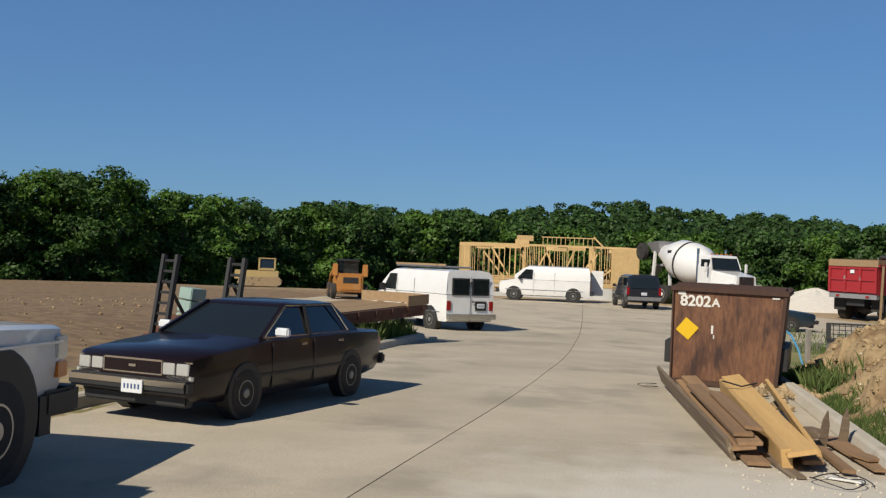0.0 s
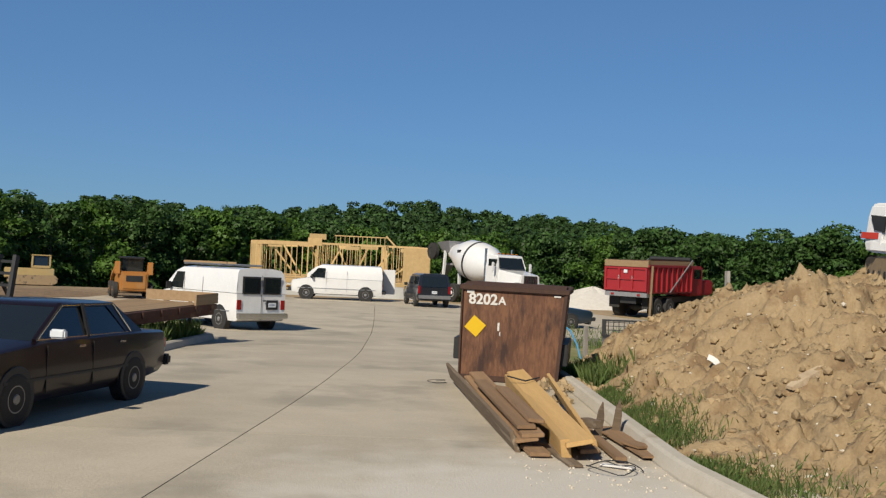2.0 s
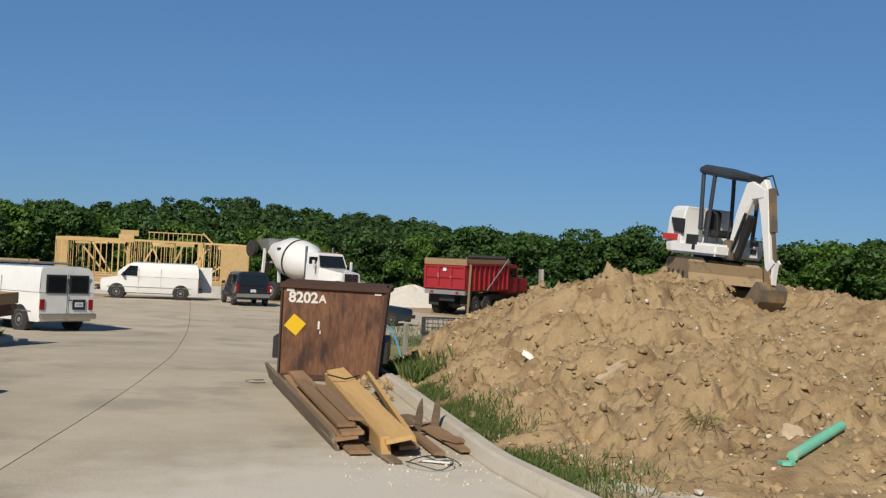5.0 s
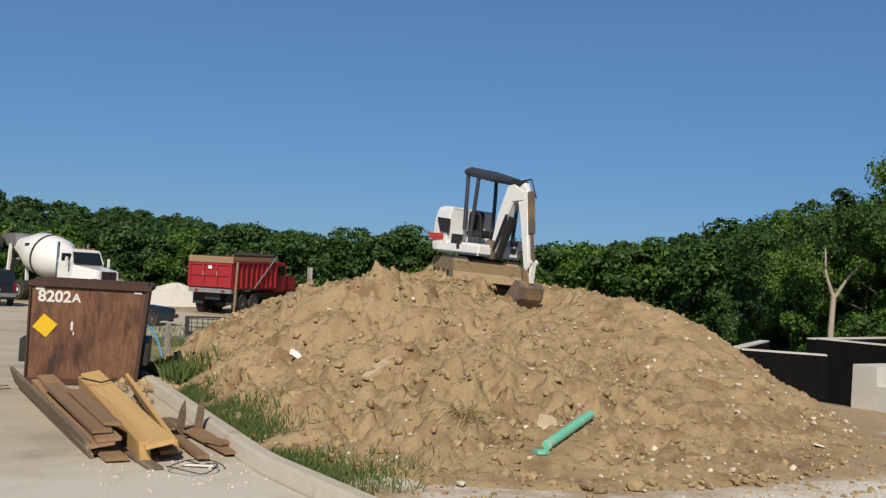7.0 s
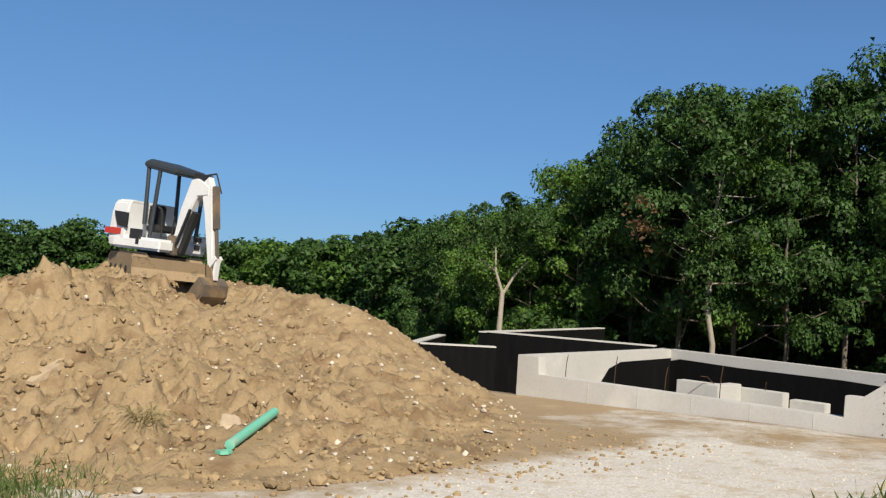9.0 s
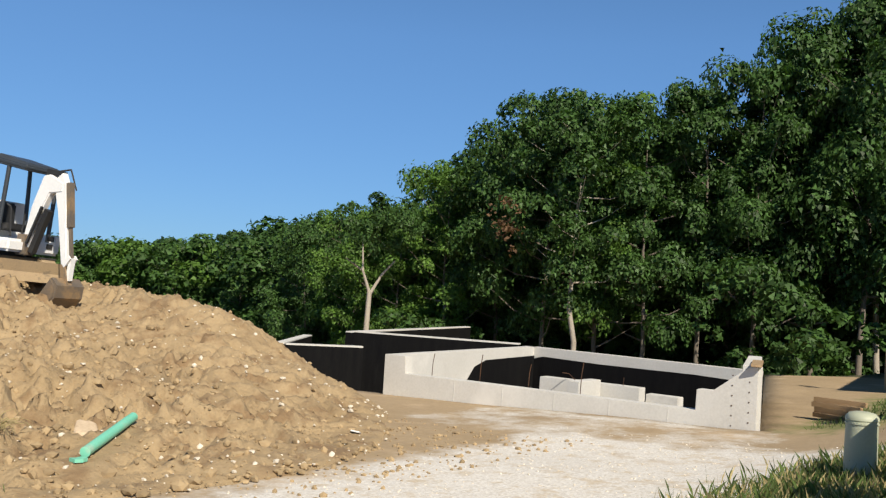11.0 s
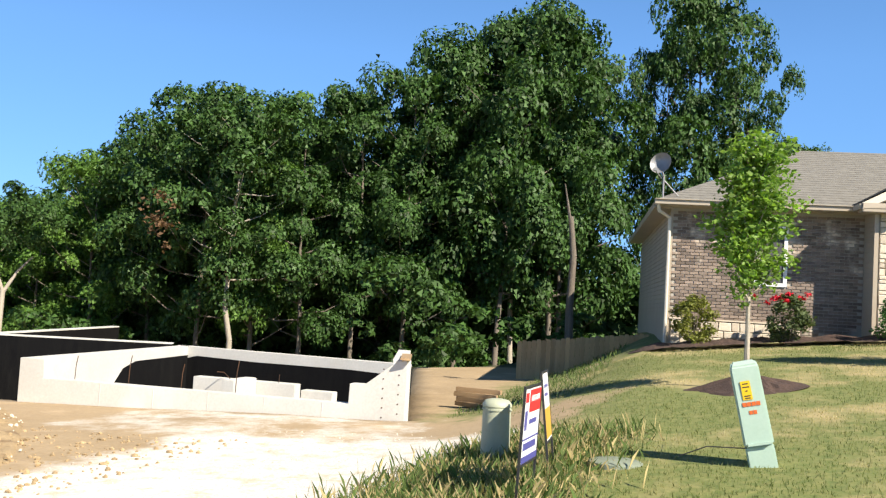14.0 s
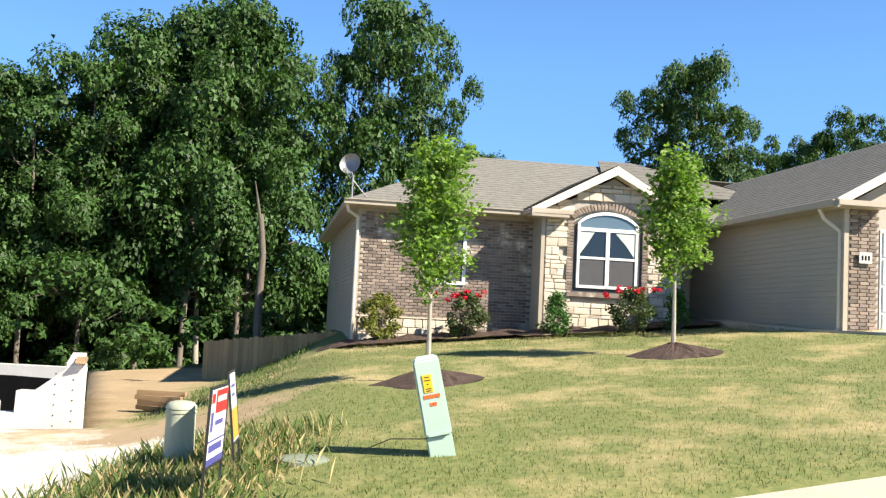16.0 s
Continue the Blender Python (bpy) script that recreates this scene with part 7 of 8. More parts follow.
lettering("8202", 0.255, white_stencil, dp, pose(0.115, -0.024, 1.365, 90.6, 0, 0), label="white stencilled digits")
lettering("A", 0.19, white_stencil, dp, pose(0.64, -0.024, 1.375, 90.6, 0, 0), label="white stencilled letter")
part("label_patch", Form().box((0.14, -0.026, 1.58), (0.13, 0.006, 0.07)), white_stencil, dp)
part("label_patch", Form().box((1.66, -0.03, 1.57), (0.12, 0.006, 0.03), pose(0, 0, 0)), white_stencil, dp)
part("scratch", Form().box((0.66, -0.018, 0.98), (0.035, 0.006, 0.14)).box((0.69, -0.016, 0.86), (0.02, 0.006, 0.06)), white_stencil, dp, "pale scratch")

old_board = mat("old_board", (0.20, 0.145, 0.095), (0.12, 0.085, 0.055), rough=0.9, scale=1.5, fine=14, stretch=(0.35, 7, 7), bump=0.4, third=(0.30, 0.24, 0.17), third_scale=1.5)
brown_board = mat("brown_board", (0.33, 0.205, 0.11), (0.23, 0.14, 0.075), rough=0.85, scale=1.5, fine=14, stretch=(0.35, 7, 7), bump=0.3, spread=0.15)
new_board = mat("fresh_board", (0.62, 0.40, 0.16), (0.50, 0.31, 0.12), rough=0.75, scale=1.2, fine=12, stretch=(0.3, 7, 7), bump=0.2, spread=0.12)


def board(p, q, w, t, material, label, roll=0):
    """A sawn plank from p to q; heights are above the ground."""
    a, b = (Vector((x, y, level(x, y) + z)) for x, y, z in (p, q))
    d = b - a
    m = (d).to_track_quat("X", "Z").to_matrix().to_4x4() @ Matrix.Rotation(radians(roll), 4, "X")
    m.translation = (a + b) / 2
    single("plank", Form().box((0, 0, 0), (d.length, w, t)), material, m, label, "plank", "scrap boards", bevel=0.006)


board((1.27, 16.3, 0.22), (1.50, 9.95, 0.10), 0.05, 0.26, old_board, "old grey plank lying on its edge", 20)
board((1.62, 16.0, 0.16), (1.62, 9.9, 0.14), 0.24, 0.045, brown_board, "brown plank in the scrap stack", 8)
board((1.70, 16.0, 0.22), (1.68, 9.9, 0.19), 0.24, 0.045, brown_board, "brown plank in the scrap stack", 4)
board((1.58, 14.2, 0.28), (1.64, 10.1, 0.245), 0.20, 0.045, brown_board, "brown plank in the scrap stack", 2)
board((1.74, 13.0, 0.33), (1.76, 10.2, 0.30), 0.18, 0.045, brown_board, "short brown plank on the scrap stack", -6)
board((1.60, 12.0, 0.06), (1.72, 9.65, 0.04), 0.22, 0.045, brown_board, "brown plank under the scrap stack", 0)
board((1.85, 15.9, 0.10), (1.66, 10.0, 0.05), 0.20, 0.045, old_board, "old grey plank lying flat", 0)
board((2.30, 15.6, 0.30), (2.08, 9.45, 0.20), 0.28, 0.05, new_board, "fresh yellow plank leaning on other boards", 12)
board((2.16, 15.4, 0.18), (1.96, 9.55, 0.12), 0.10, 0.20, new_board, "fresh yellow beam among scrap boards", 8)
board((2.44, 15.2, 0.12), (2.24, 9.7, 0.08), 0.20, 0.045, brown_board, "brown plank beside the fresh boards", 5)
board((2.62, 14.3, 0.36), (2.34, 9.9, 0.10), 0.05, 0.13, new_board, "narrow fresh board standing on edge", 15)
board((2.60, 12.8, 0.04), (2.52, 9.5, 0.05), 0.12, 0.045, brown_board, "narrow brown board lying flat", 0)
board((2.82, 11.6, 0.05), (2.92, 9.7, 0.04), 0.26, 0.025, brown_board, "flat scrap of plywood by the kerb", 0)
board((2.80, 10.35, 0.085), (2.92, 10.05, 0.08), 0.20, 0.03, brown_board, "small scrap of plywood on another", 0)
board((2.46, 11.0, 0.20), (2.55, 10.75, 0.20), 0.12, 0.09, old_board, "grey timber block among the boards", 0)
board((1.9, 10.3, 0.03), (2.0, 9.2, 0.02), 0.14, 0.03, old_board, "grey splintered board lying flat", 0)
white_scrap = mat("white_scrap", (0.75, 0.74, 0.72), (0.62, 0.6, 0.56), rough=0.7)
board((2.28, 9.35, 0.02), (2.55, 9.15, 0.03), 0.09, 0.02, white_scrap, "white plastic strip on the road", 0)
# two upright pointed pieces near the kerb, in the old boards' colour
for x, y, a, h in ((2.66, 11.2, 12, 0.42), (2.90, 11.3, -8, 0.46)):
    single("broken_board", Form().prism([(-0.05, 0), (0.06, 0), (0.05, h * 0.6), (0.01, h), (-0.03, h * 0.75)], -0.015, 0.015, "y"), old_board, pose(x, y, level(x, y), 6, 4, a), "dark pointed piece standing among the scrap", "plank", "broken boards", bevel=0.004)
single("wire", Form().tube([(2.32 + 0.30 * math.cos(q) * (1 - q / 20), 9.05 + 0.22 * math.sin(q), level(2.3, 9.05) + 0.02 + 0.05 * abs(math.sin(q * 1.3))) for q in np.linspace(0, 8, 30)], 0.006, 5), black_trim, pose(0, 0, 0), "loop of dark wire on the road", "wire")
single("wire", Form().tube([(1.05 + 0.16 * math.sin(q * 2), 16.3 - 0.10 * q, level(1.0, 16) + 0.02 + 0.04 * abs(math.sin(q))) for q in np.linspace(0, 5, 20)], 0.005, 5), black_trim, pose(0, 0, 0), "thin bent wire by the dumpster", "wire")
single("strap", Form().tube([(1.98, 14.2, level(2, 14) + 0.36), (2.2, 13.9, level(2, 14) + 0.34), (2.44, 14.1, level(2, 14) + 0.37)], 0.012, 5), black_trim, pose(0, 0, 0), "dark strap over the fresh boards", "strap")
# spilled soil and chips between the boards
rg = np.random.default_rng(77)


def lumps(name, spots, material, label, category, kind="stuff"):
    """Many small rough stones in one mesh: x, y, z, size."""
    base = bmesh.new()
    bmesh.ops.create_icosphere(base, subdivisions=1, radius=1.0)
    bv = np.array([v.co[:] for v in base.verts])
    bf = [[v.index for v in f.verts] for f in base.faces]
    base.free()
    V, F = [], []
    for x, y, z, s in spots:
        k = len(V)
        j = bv * (0.7 + 0.6 * rg.random((len(bv), 1))) * s * (0.7 + 0.6 * rg.random(3)) * np.array([1, 1, 0.75])
        V += (j + np.array([x, y, z])).tolist()
        F += [[i + k for i in f] for f in bf]
    me = bpy.data.meshes.new(name)
    me.from_pydata(V, [], F)
    me.materials.append(material)
    return tagged(new(name, me), label, category, kind=kind)


clod_mat = mat("clod", (0.375, 0.275, 0.155), (0.270, 0.192, 0.102), rough=0.95, scale=3, fine=20, bump=0.5, bump_scale=30, spread=0.25, coords="Generated")
chalk = mat("limestone", (0.66, 0.60, 0.50), (0.52, 0.46, 0.37), rough=0.9, scale=4, fine=20, bump=0.4)
sp = []
while len(sp) < 8000:
    x, y = 3.3 + 12.5 * rg.random(), 6.2 + 14 * rg.random() ** 1.3
    e = heap(x, y)
    if e <= 0.02:
        continue
    rgh = 0.35 + 0.65 * step(11.5, 7.0, x - 0.35 * (y - 9))
    if rg.random() < rgh:
        s = 0.008 + 0.050 * rg.random() ** 6 * (0.4 + rgh)
        sp.append((x, y, heap_top(x, y) + s * 0.15, s))
for k in range(900):
    x, y = 3.0 + 9 * rg.random(), 5.8 + 3.5 * rg.random()
    if heap(x, y) < 0.05 and x > right_edge(y) + 0.3:
        s = 0.012 + 0.03 * rg.random() ** 3
        sp.append((x, y, level(x, y) + s * 0.3, s))
for k in range(260):
    x, y = 3.5 + 1.0 * rg.normal() * 0.35, 15.3 + 1.6 * rg.random()
    s = 0.03 + 0.06 * rg.random() ** 2
    sp.append((x, y, level(x, y) + s * 0.3 + 0.05, s))
for k in range(60):
    x, y = 2.5 + 0.25 * rg.normal(), 14.6 + 0.5 * rg.normal()
    sp.append((x, y, level(x, y) + 0.03, 0.03 + 0.05 * rg.random()))
for k in range(700):
    x, y = -18 + 12.0 * rg.random(), 10 + 24 * rg.random()
    s = 0.015 + 0.05 * rg.random() ** 4
    sp.append((x, y, level(x, y) + s * 0.3, s))
lumps("soil_clods", sp, clod_mat, "loose clods of tan clay over the heap", "clods")
sp = []
while len(sp) < 900:
    x, y = 3.5 + 11.5 * rg.random(), 6.0 + 12 * rg.random() ** 1.2
    if heap(x, y) > 0.02:
        s = 0.010 + 0.035 * rg.random() ** 4
        sp.append((x, y, heap_top(x, y) + s * 0.3, s))
for k in range(1500):
    x, y = 4.4 + 9 * rg.random(), 1.6 + 5.2 * rg.random()
    if cover(x, y)[1] > 0.3:
        s = 0.005 + 0.011 * rg.random() ** 2
        sp.append((x, y, level(x, y) + s * 0.2, s))
for k in range(160):
    x, y = 1.4 + 1.6 * rg.random(), 8.2 + 2.0 * rg.random()
    s = 0.006 + 0.012 * rg.random() ** 2
    sp.append((x, y, level(x, y) + s * 0.3, s))
lumps("stones", sp, chalk, "scattered pale limestone chips", "stones")


def boulder(name, x, y, s, seed, material, label, category, dz=0.0):
    b = bmesh.new()
    bmesh.ops.create_icosphere(b, subdivisions=3, radius=1.0)
    for v in b.verts:
        k = 1 + 0.30 * noise.noise(v.co * 1.1 + Vector((seed, 0, 0))) + 0.10 * noise.noise(v.co * 3 + Vector((seed, 4, 0)))
        c = v.co * k
        v.co = Vector((max(-0.8, min(0.8, c.x)) * s[0], max(-0.8, min(0.8, c.y)) * s[1], max(-0.7, min(0.62, c.z)) * s[2]))
    me = bpy.data.meshes.new(name)
    b.to_mesh(me)
    b.free()
    single(name, me, material, pose(x, y, heap_top(x, y) + dz, 8, -14, seed * 40), label, category)


boulder("boulder", 6.58, 9.42, (0.24, 0.17, 0.15), 1.3, mat("tan_stone", (0.58, 0.46, 0.32), (0.44, 0.33, 0.22), rough=0.9, scale=5, fine=30, bump=0.5), "blocky tan limestone rock on the dirt heap", "rock", 0.13)
pvc = mat("green_pipe", (0.20, 0.58, 0.42), (0.17, 0.52, 0.37), rough=0.45, bump=0.02, third=(0.36, 0.52, 0.40), third_scale=2)
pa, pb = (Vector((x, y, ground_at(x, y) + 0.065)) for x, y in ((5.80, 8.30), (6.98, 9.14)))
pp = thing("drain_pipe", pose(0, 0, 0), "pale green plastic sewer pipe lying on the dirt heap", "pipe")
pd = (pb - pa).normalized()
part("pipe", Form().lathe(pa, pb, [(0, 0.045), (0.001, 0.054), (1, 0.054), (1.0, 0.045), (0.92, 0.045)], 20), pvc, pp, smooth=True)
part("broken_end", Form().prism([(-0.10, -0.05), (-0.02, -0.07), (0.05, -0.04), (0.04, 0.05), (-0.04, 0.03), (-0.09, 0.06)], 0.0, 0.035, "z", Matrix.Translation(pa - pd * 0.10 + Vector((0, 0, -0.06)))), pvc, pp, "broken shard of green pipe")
slab = Form().loft([[(0, -0.05, 0), (0, 0.06, 0.02), (0, 0.04, 0.06), (0, -0.04, 0.05)], [(0.35, -0.10, 0.0), (0.35, 0.11, 0.02), (0.35, 0.08, 0.09), (0.35, -0.07, 0.08)], [(0.75, -0.07, 0.02), (0.75, 0.09, 0.03), (0.75, 0.05, 0.09), (0.75, -0.05, 0.07)], [(1.0, -0.02, 0.03), (1.0, 0.04, 0.04), (1.0, 0.02, 0.06), (1.0, -0.01, 0.05)]])
single("stone_slab", slab, mat("pale_slab", (0.52, 0.41, 0.28), (0.40, 0.30, 0.19), rough=0.9, scale=4, bump=0.4), Matrix.Translation((5.35, 12.05, heap_top(5.35, 12.05) + 0.06)) @ Matrix.Rotation(math.atan2(0.5, 0.8), 4, "Z") @ pose(0, 0, 0, 0, -16, 0), "long pale slab sticking out of the heap", "stone")
rag = Form().loft([[(x, 0.05 * math.sin(x * 20) - w, z - 0.01), (x, 0.04 * math.cos(x * 15) + w, z + 0.02), (x, 0.0, z + 0.07)] for x, w, z in ((0, 0.03, 0.16), (0.08, 0.10, 0.15), (0.16, 0.07, 0.12), (0.24, 0.05, 0.04), (0.30, 0.03, -0.08))])
single("plastic_scrap", rag, white_scrap, pose(5.02, 14.3, heap_top(5.02, 14.3) + 0.05, 0, 10, -40), "crumpled white plastic scrap on the dirt heap", "scrap", smooth=True)
single("paper_scrap", Form().box((0, 0, 0.01), (0.16, 0.12, 0.02)), white_scrap, pose(9.84, 8.24, heap_top(9.84, 8.24) + 0.03, 8, 12, 30), "flat white scrap at the foot of the heap", "scrap", bevel=0.004)
rt = Form()
for k in range(70):
    q, w = rg.random() * 3.1, 0.3 + 0.35 * rg.random()
    x0, y0 = 5.35 + 0.06 * rg.normal(), 9.36 + 0.06 * rg.normal()
    rt.tube([(x0 + w * s * math.cos(q + 0.4 * s) * 0.9, y0 - w * s * math.sin(q) * 0.6, heap_top(x0, y0) + 0.04 + 0.25 * s * (1.1 - s) * (0.5 + rg.random())) for s in (0, 0.3, 0.6, 0.85, 1.0)], 0.005, 4, 0.002)
single("root_tangle", rt, dry_mat, pose(0, 0, 0), "dry tangle of grass roots in the heap", "roots")

# ---- small things between heap and turning circle ----
rk = thing("loader_bucket", parked(6.9, 26.1, -104), "black loader attachment with an open grid guard", "bucket")
part("shell", Form().prism([(-0.25, 0.03), (-0.25, 0.50), (0.0, 0.55), (0.25, 0.46), (0.35, 0.03)], -0.66, 0.66, "y"), black_trim, rk, "black steel shell", bevel=0.02)
for s in (-0.62, 0.62):
    part("guard_post", Form().box((-0.1, s, 0.73), (0.1, 0.12, 0.46)), black_trim, rk)
for k in range(8):
    part("guard_bar", Form().box((-0.1, -0.5 + 0.143 * k, 0.72), (0.02, 0.02, 0.40)), black_trim, rk)
for k in range(4):
    part("guard_bar", Form().box((-0.1, 0, 0.56 + 0.11 * k), (0.02, 1.16, 0.02)), black_trim, rk)
part("guard_rail", Form().box((-0.1, 0, 0.94), (0.08, 1.36, 0.05)), black_trim, rk)
mb = thing("meter_post", parked(11.5, 30.9, 0), "weathered grey board post with an electric meter", "meter post")
part("post", Form().box((0, 0, 1.3), (0.10, 0.26, 2.65)), mat("grey_board", (0.40, 0.37, 0.33), (0.30, 0.28, 0.25), rough=0.9), mb, bevel=0.008)
part("meter_box", Form().box((-0.08, -0.02, 1.85), (0.10, 0.22, 0.36)), grey_metal, mb, bevel=0.01)
part("meter", Form().cyl((-0.13, -0.02, 1.92), (-0.22, -0.02, 1.92), 0.085), glass("meter_glass", (0.25, 0.28, 0.3), 0.1), mb)
single("stake", Form().beam((7.42, 25.9, level(7.4, 25.9) - 0.1), (7.36, 25.5, 1.42), 0.05, 0.09), rough_wood, pose(0, 0, 0), "tall thin wooden stake leaning a little", "stake")
single("fence_post", Form().box((0, 0, 0.42), (0.09, 0.09, 0.95)), mat("grey_post", (0.30, 0.28, 0.25), (0.22, 0.2, 0.18), rough=0.9), parked(4.75, 21.5, 20), "short weathered grey post in the weeds", "post", bevel=0.01)
single("hose", Form().tube([(4.15, 21.3, level(4, 21) + 0.9), (4.35, 21.3, level(4, 21) + 0.75), (4.5, 21.25, level(4, 21) + 0.45), (4.6, 21.2, level(4, 21) + 0.1)], 0.022, 7), mat("blue_pipe", (0.10, 0.35, 0.62), rough=0.5), pose(0, 0, 0), "bent light blue plastic water pipe", "pipe")
gp = Form()
gp.loft([[(s * 4.6 * math.cos(q) * (1 + 0.12 * math.sin(3 * q)), s * 3.2 * math.sin(q), 1.5 * (1 - s) ** 0.9 + 0.06 * math.sin(7 * q + 9 * s)) for q in (2 * math.pi * i / 36 for i in range(36))] for s in (1, 0.85, 0.7, 0.5, 0.3, 0.12, 0.02)])
single("stone_mound", gp, mat("white_gravel", (0.66, 0.63, 0.58), (0.54, 0.51, 0.46), rough=0.95, scale=4, fine=30, bump=0.6), pose(14.0, 62.0, level(14, 62) - 0.1), "heap of pale crushed gravel", "stone heap", smooth=True)

# ---- timber frame of a house going up ----
pine = mat("pine_stud", (0.66, 0.47, 0.22), (0.55, 0.38, 0.17), rough=0.8, scale=2, fine=14, stretch=(4, 4, 0.4), bump=0.1, spread=0.18)
osb = mat("sheathing", (0.60, 0.42, 0.20), (0.48, 0.32, 0.14), rough=0.85, scale=4, fine=18, bump=0.2, spread=0.12)
FZ = -1.35
fr = thing("unfinished_house", Matrix.Translation((-9.2, 69.4, FZ)) @ Matrix.Rotation(math.atan2(0.5, 12.7), 4, "Z"), "unfinished house of bare fresh pine studs and braces", "house")
part("foundation", Form().span((-0.1, -0.1, -1.2), (12.9, 9.1, -0.25)), cast, fr, "grey concrete base")
part("floor_deck", Form().span((-0.12, -0.12, -0.24), (12.92, 9.12, 0.0)), osb, fr)
stud = Form().span((-0.02, -0.045, 0), (0.02, 0.045, 2.55)).mesh("stud")
short = Form().span((-0.02, -0.045, 0), (0.02, 0.045, 0.55)).mesh("cripple_stud")
for me in (stud, short):
    me.materials.append(pine)


def frame_wall(x0, y0, x1, y1, gap=0.406, skip=(), plates=True):
    d = math.hypot(x1 - x0, y1 - y0)
    a = math.degrees(math.atan2(y1 - y0, x1 - x0))
    k = 0
    while k * gap <= d + 0.01:
        if not any(s < k * gap < e for s, e in skip):
            part("stud", stud, pine, fr, m=pose(x0 + (x1 - x0) * k * gap / d, y0 + (y1 - y0) * k * gap / d, 0.045, 0, 0, a))
        k += 1
    part("plate", Form().beam((x0, y0, 0.022), (x1, y1, 0.022), 0.09, 0.044), pine, fr)
    part("plate", Form().beam((x0, y0, 2.64), (x1, y1, 2.64), 0.09, 0.088), pine, fr)
    for s, e in skip:
        p, q = s / d, e / d
        part("header", Form().beam((x0 + (x1 - x0) * p, y0 + (y1 - y0) * p, 2.42), (x0 + (x1 - x0) * q, y0 + (y1 - y0) * q, 2.42), 0.09, 0.26), pine, fr)


frame_wall(0, 0, 4.2, 0, skip=((1.2, 2.2),))
frame_wall(4.9, 0, 9.6, 0, skip=((1.8, 2.8),))
frame_wall(9.8, -0.05, 12.8, -0.05, skip=((0.9, 1.9),))
frame_wall(0, 0.1, 0, 9)
frame_wall(12.8, 0.1, 12.8, 9)
frame_wall(0, 9, 12.8, 9, skip=((3, 4.2), (8, 9.4)))
frame_wall(0.2, 4.4, 8.6, 4.4, skip=((2, 2.9), (6, 6.9)))
frame_wall(4.6, 0.2, 4.6, 4.2)
frame_wall(9.7, 0.2, 9.7, 8.8, skip=((3, 4),))
part("sheathing", Form().span((12.84, -0.1, 0.0), (12.88, 9.0, 2.62)).span((10.9, -0.12, 0.0), (12.84, -0.10, 2.62)), osb, fr, "tan sheathing board")
part("sheathing", Form().span((4.0, -0.08, 2.5), (5.0, -0.06, 3.05)).span((0.0, -0.08, 2.45), (4.0, -0.06, 2.70)), osb, fr)
for k in range(12):
    part("cripple_stud", short, pine, fr, m=pose(6.0 + 0.32 * k, -0.02, 2.70))
part("plate", Form().beam((5.9, -0.02, 3.28), (9.65, -0.02, 3.28), 0.09, 0.07), pine, fr)
part("box_header", Form().span((4.1, 0.0, 2.95), (5.3, 0.5, 3.35)), pine, fr)
for p, q in (((1.4, 0.15, 2.5), (3.2, 0.15, 0.3)), ((4.2, 0.3, 2.4), (5.4, 0.9, 0.2)), ((6.1, 0.2, 2.6), (7.2, 0.2, 0.2)), ((8.6, 0.2, 0.5), (10.2, 0.2, 2.5)), ((9.6, -0.1, 3.4), (10.4, -0.1, 2.6)), ((10.2, 0.6, 0.5), (12.4, 0.6, 2.1)), ((10.4, 1.4, 0.8), (12.6, 1.4, 2.4)), ((2.2, 2.0, 2.4), (3.6, 1.6, 0.2)), ((7.4, 2.2, 0.2), (8.4, 2.2, 2.5)), ((5.2, 3, 0.1), (6.4, 3, 2.4))):
    part("brace", Form().beam(p, q, 0.04, 0.12), pine, fr)
for k in range(9):
    part("lumber", Form().box((1.2 + 0.4 * k % 3, -1.2 - 0.2 * (k % 4), -0.75 + 0.06 * k), (2.6, 0.16, 0.05)), pine, fr)

# ---- at the lawn's edge ----
ped_green = mat("utility_green", (0.40, 0.52, 0.44), (0.35, 0.47, 0.39), rough=0.5, bump=0.03, third=(0.44, 0.52, 0.44), third_scale=2)
pz = level(9.25, -0.52)
pd_ = thing("utility_pedestal", pose(9.28, -0.60, pz, -13.0, 1.5, 0), "leaning pale green utility pedestal on the lawn", "utility box")
part("case", Form().loft([[(-0.10, -0.125, -0.08), (0.10, -0.125, -0.08), (0.10, 0.125, -0.08), (-0.10, 0.125, -0.08)], [(-0.10, -0.125, 0.20), (0.10, -0.125, 0.20), (0.10, 0.125, 0.20), (-0.10, 0.125, 0.20)]]), ped_green, pd_, bevel=0.012)
part("cover", Form().loft([[(-0.12, -0.13, 0.20), (0.11, -0.13, 0.20), (0.11, 0.13, 0.20), (-0.12, 0.13, 0.20)], [(-0.11, -0.125, 0.92), (0.10, -0.125, 0.92), (0.10, 0.125, 0.92), (-0.11, 0.125, 0.92)], [(-0.08, -0.10, 0.965), (0.08, -0.10, 0.965), (0.08, 0.10, 0.965), (-0.08, 0.10, 0.965)]]), ped_green, pd_, "pale green cover", bevel=0.014)
part("latch", Form().box((-0.125, 0.0, 0.215), (0.03, 0.20, 0.022)), ped_green, pd_)
part("yellow_sticker", Form().box((-0.1195, 0.02, 0.70), (0.004, 0.085, 0.17)), yellow_vinyl, pd_, "yellow warning sticker with plain bars")
for zz, ww in ((0.76, 0.05), (0.73, 0.06), (0.695, 0.02), (0.65, 0.055), (0.63, 0.05)):
    part("sticker_bar", Form().box((-0.122, 0.02, zz), (0.003, ww, 0.010)), black_trim, pd_)
orange_v = mat("orange_vinyl", (0.62, 0.13, 0.02), (0.55, 0.11, 0.02), rough=0.5, bump=0)
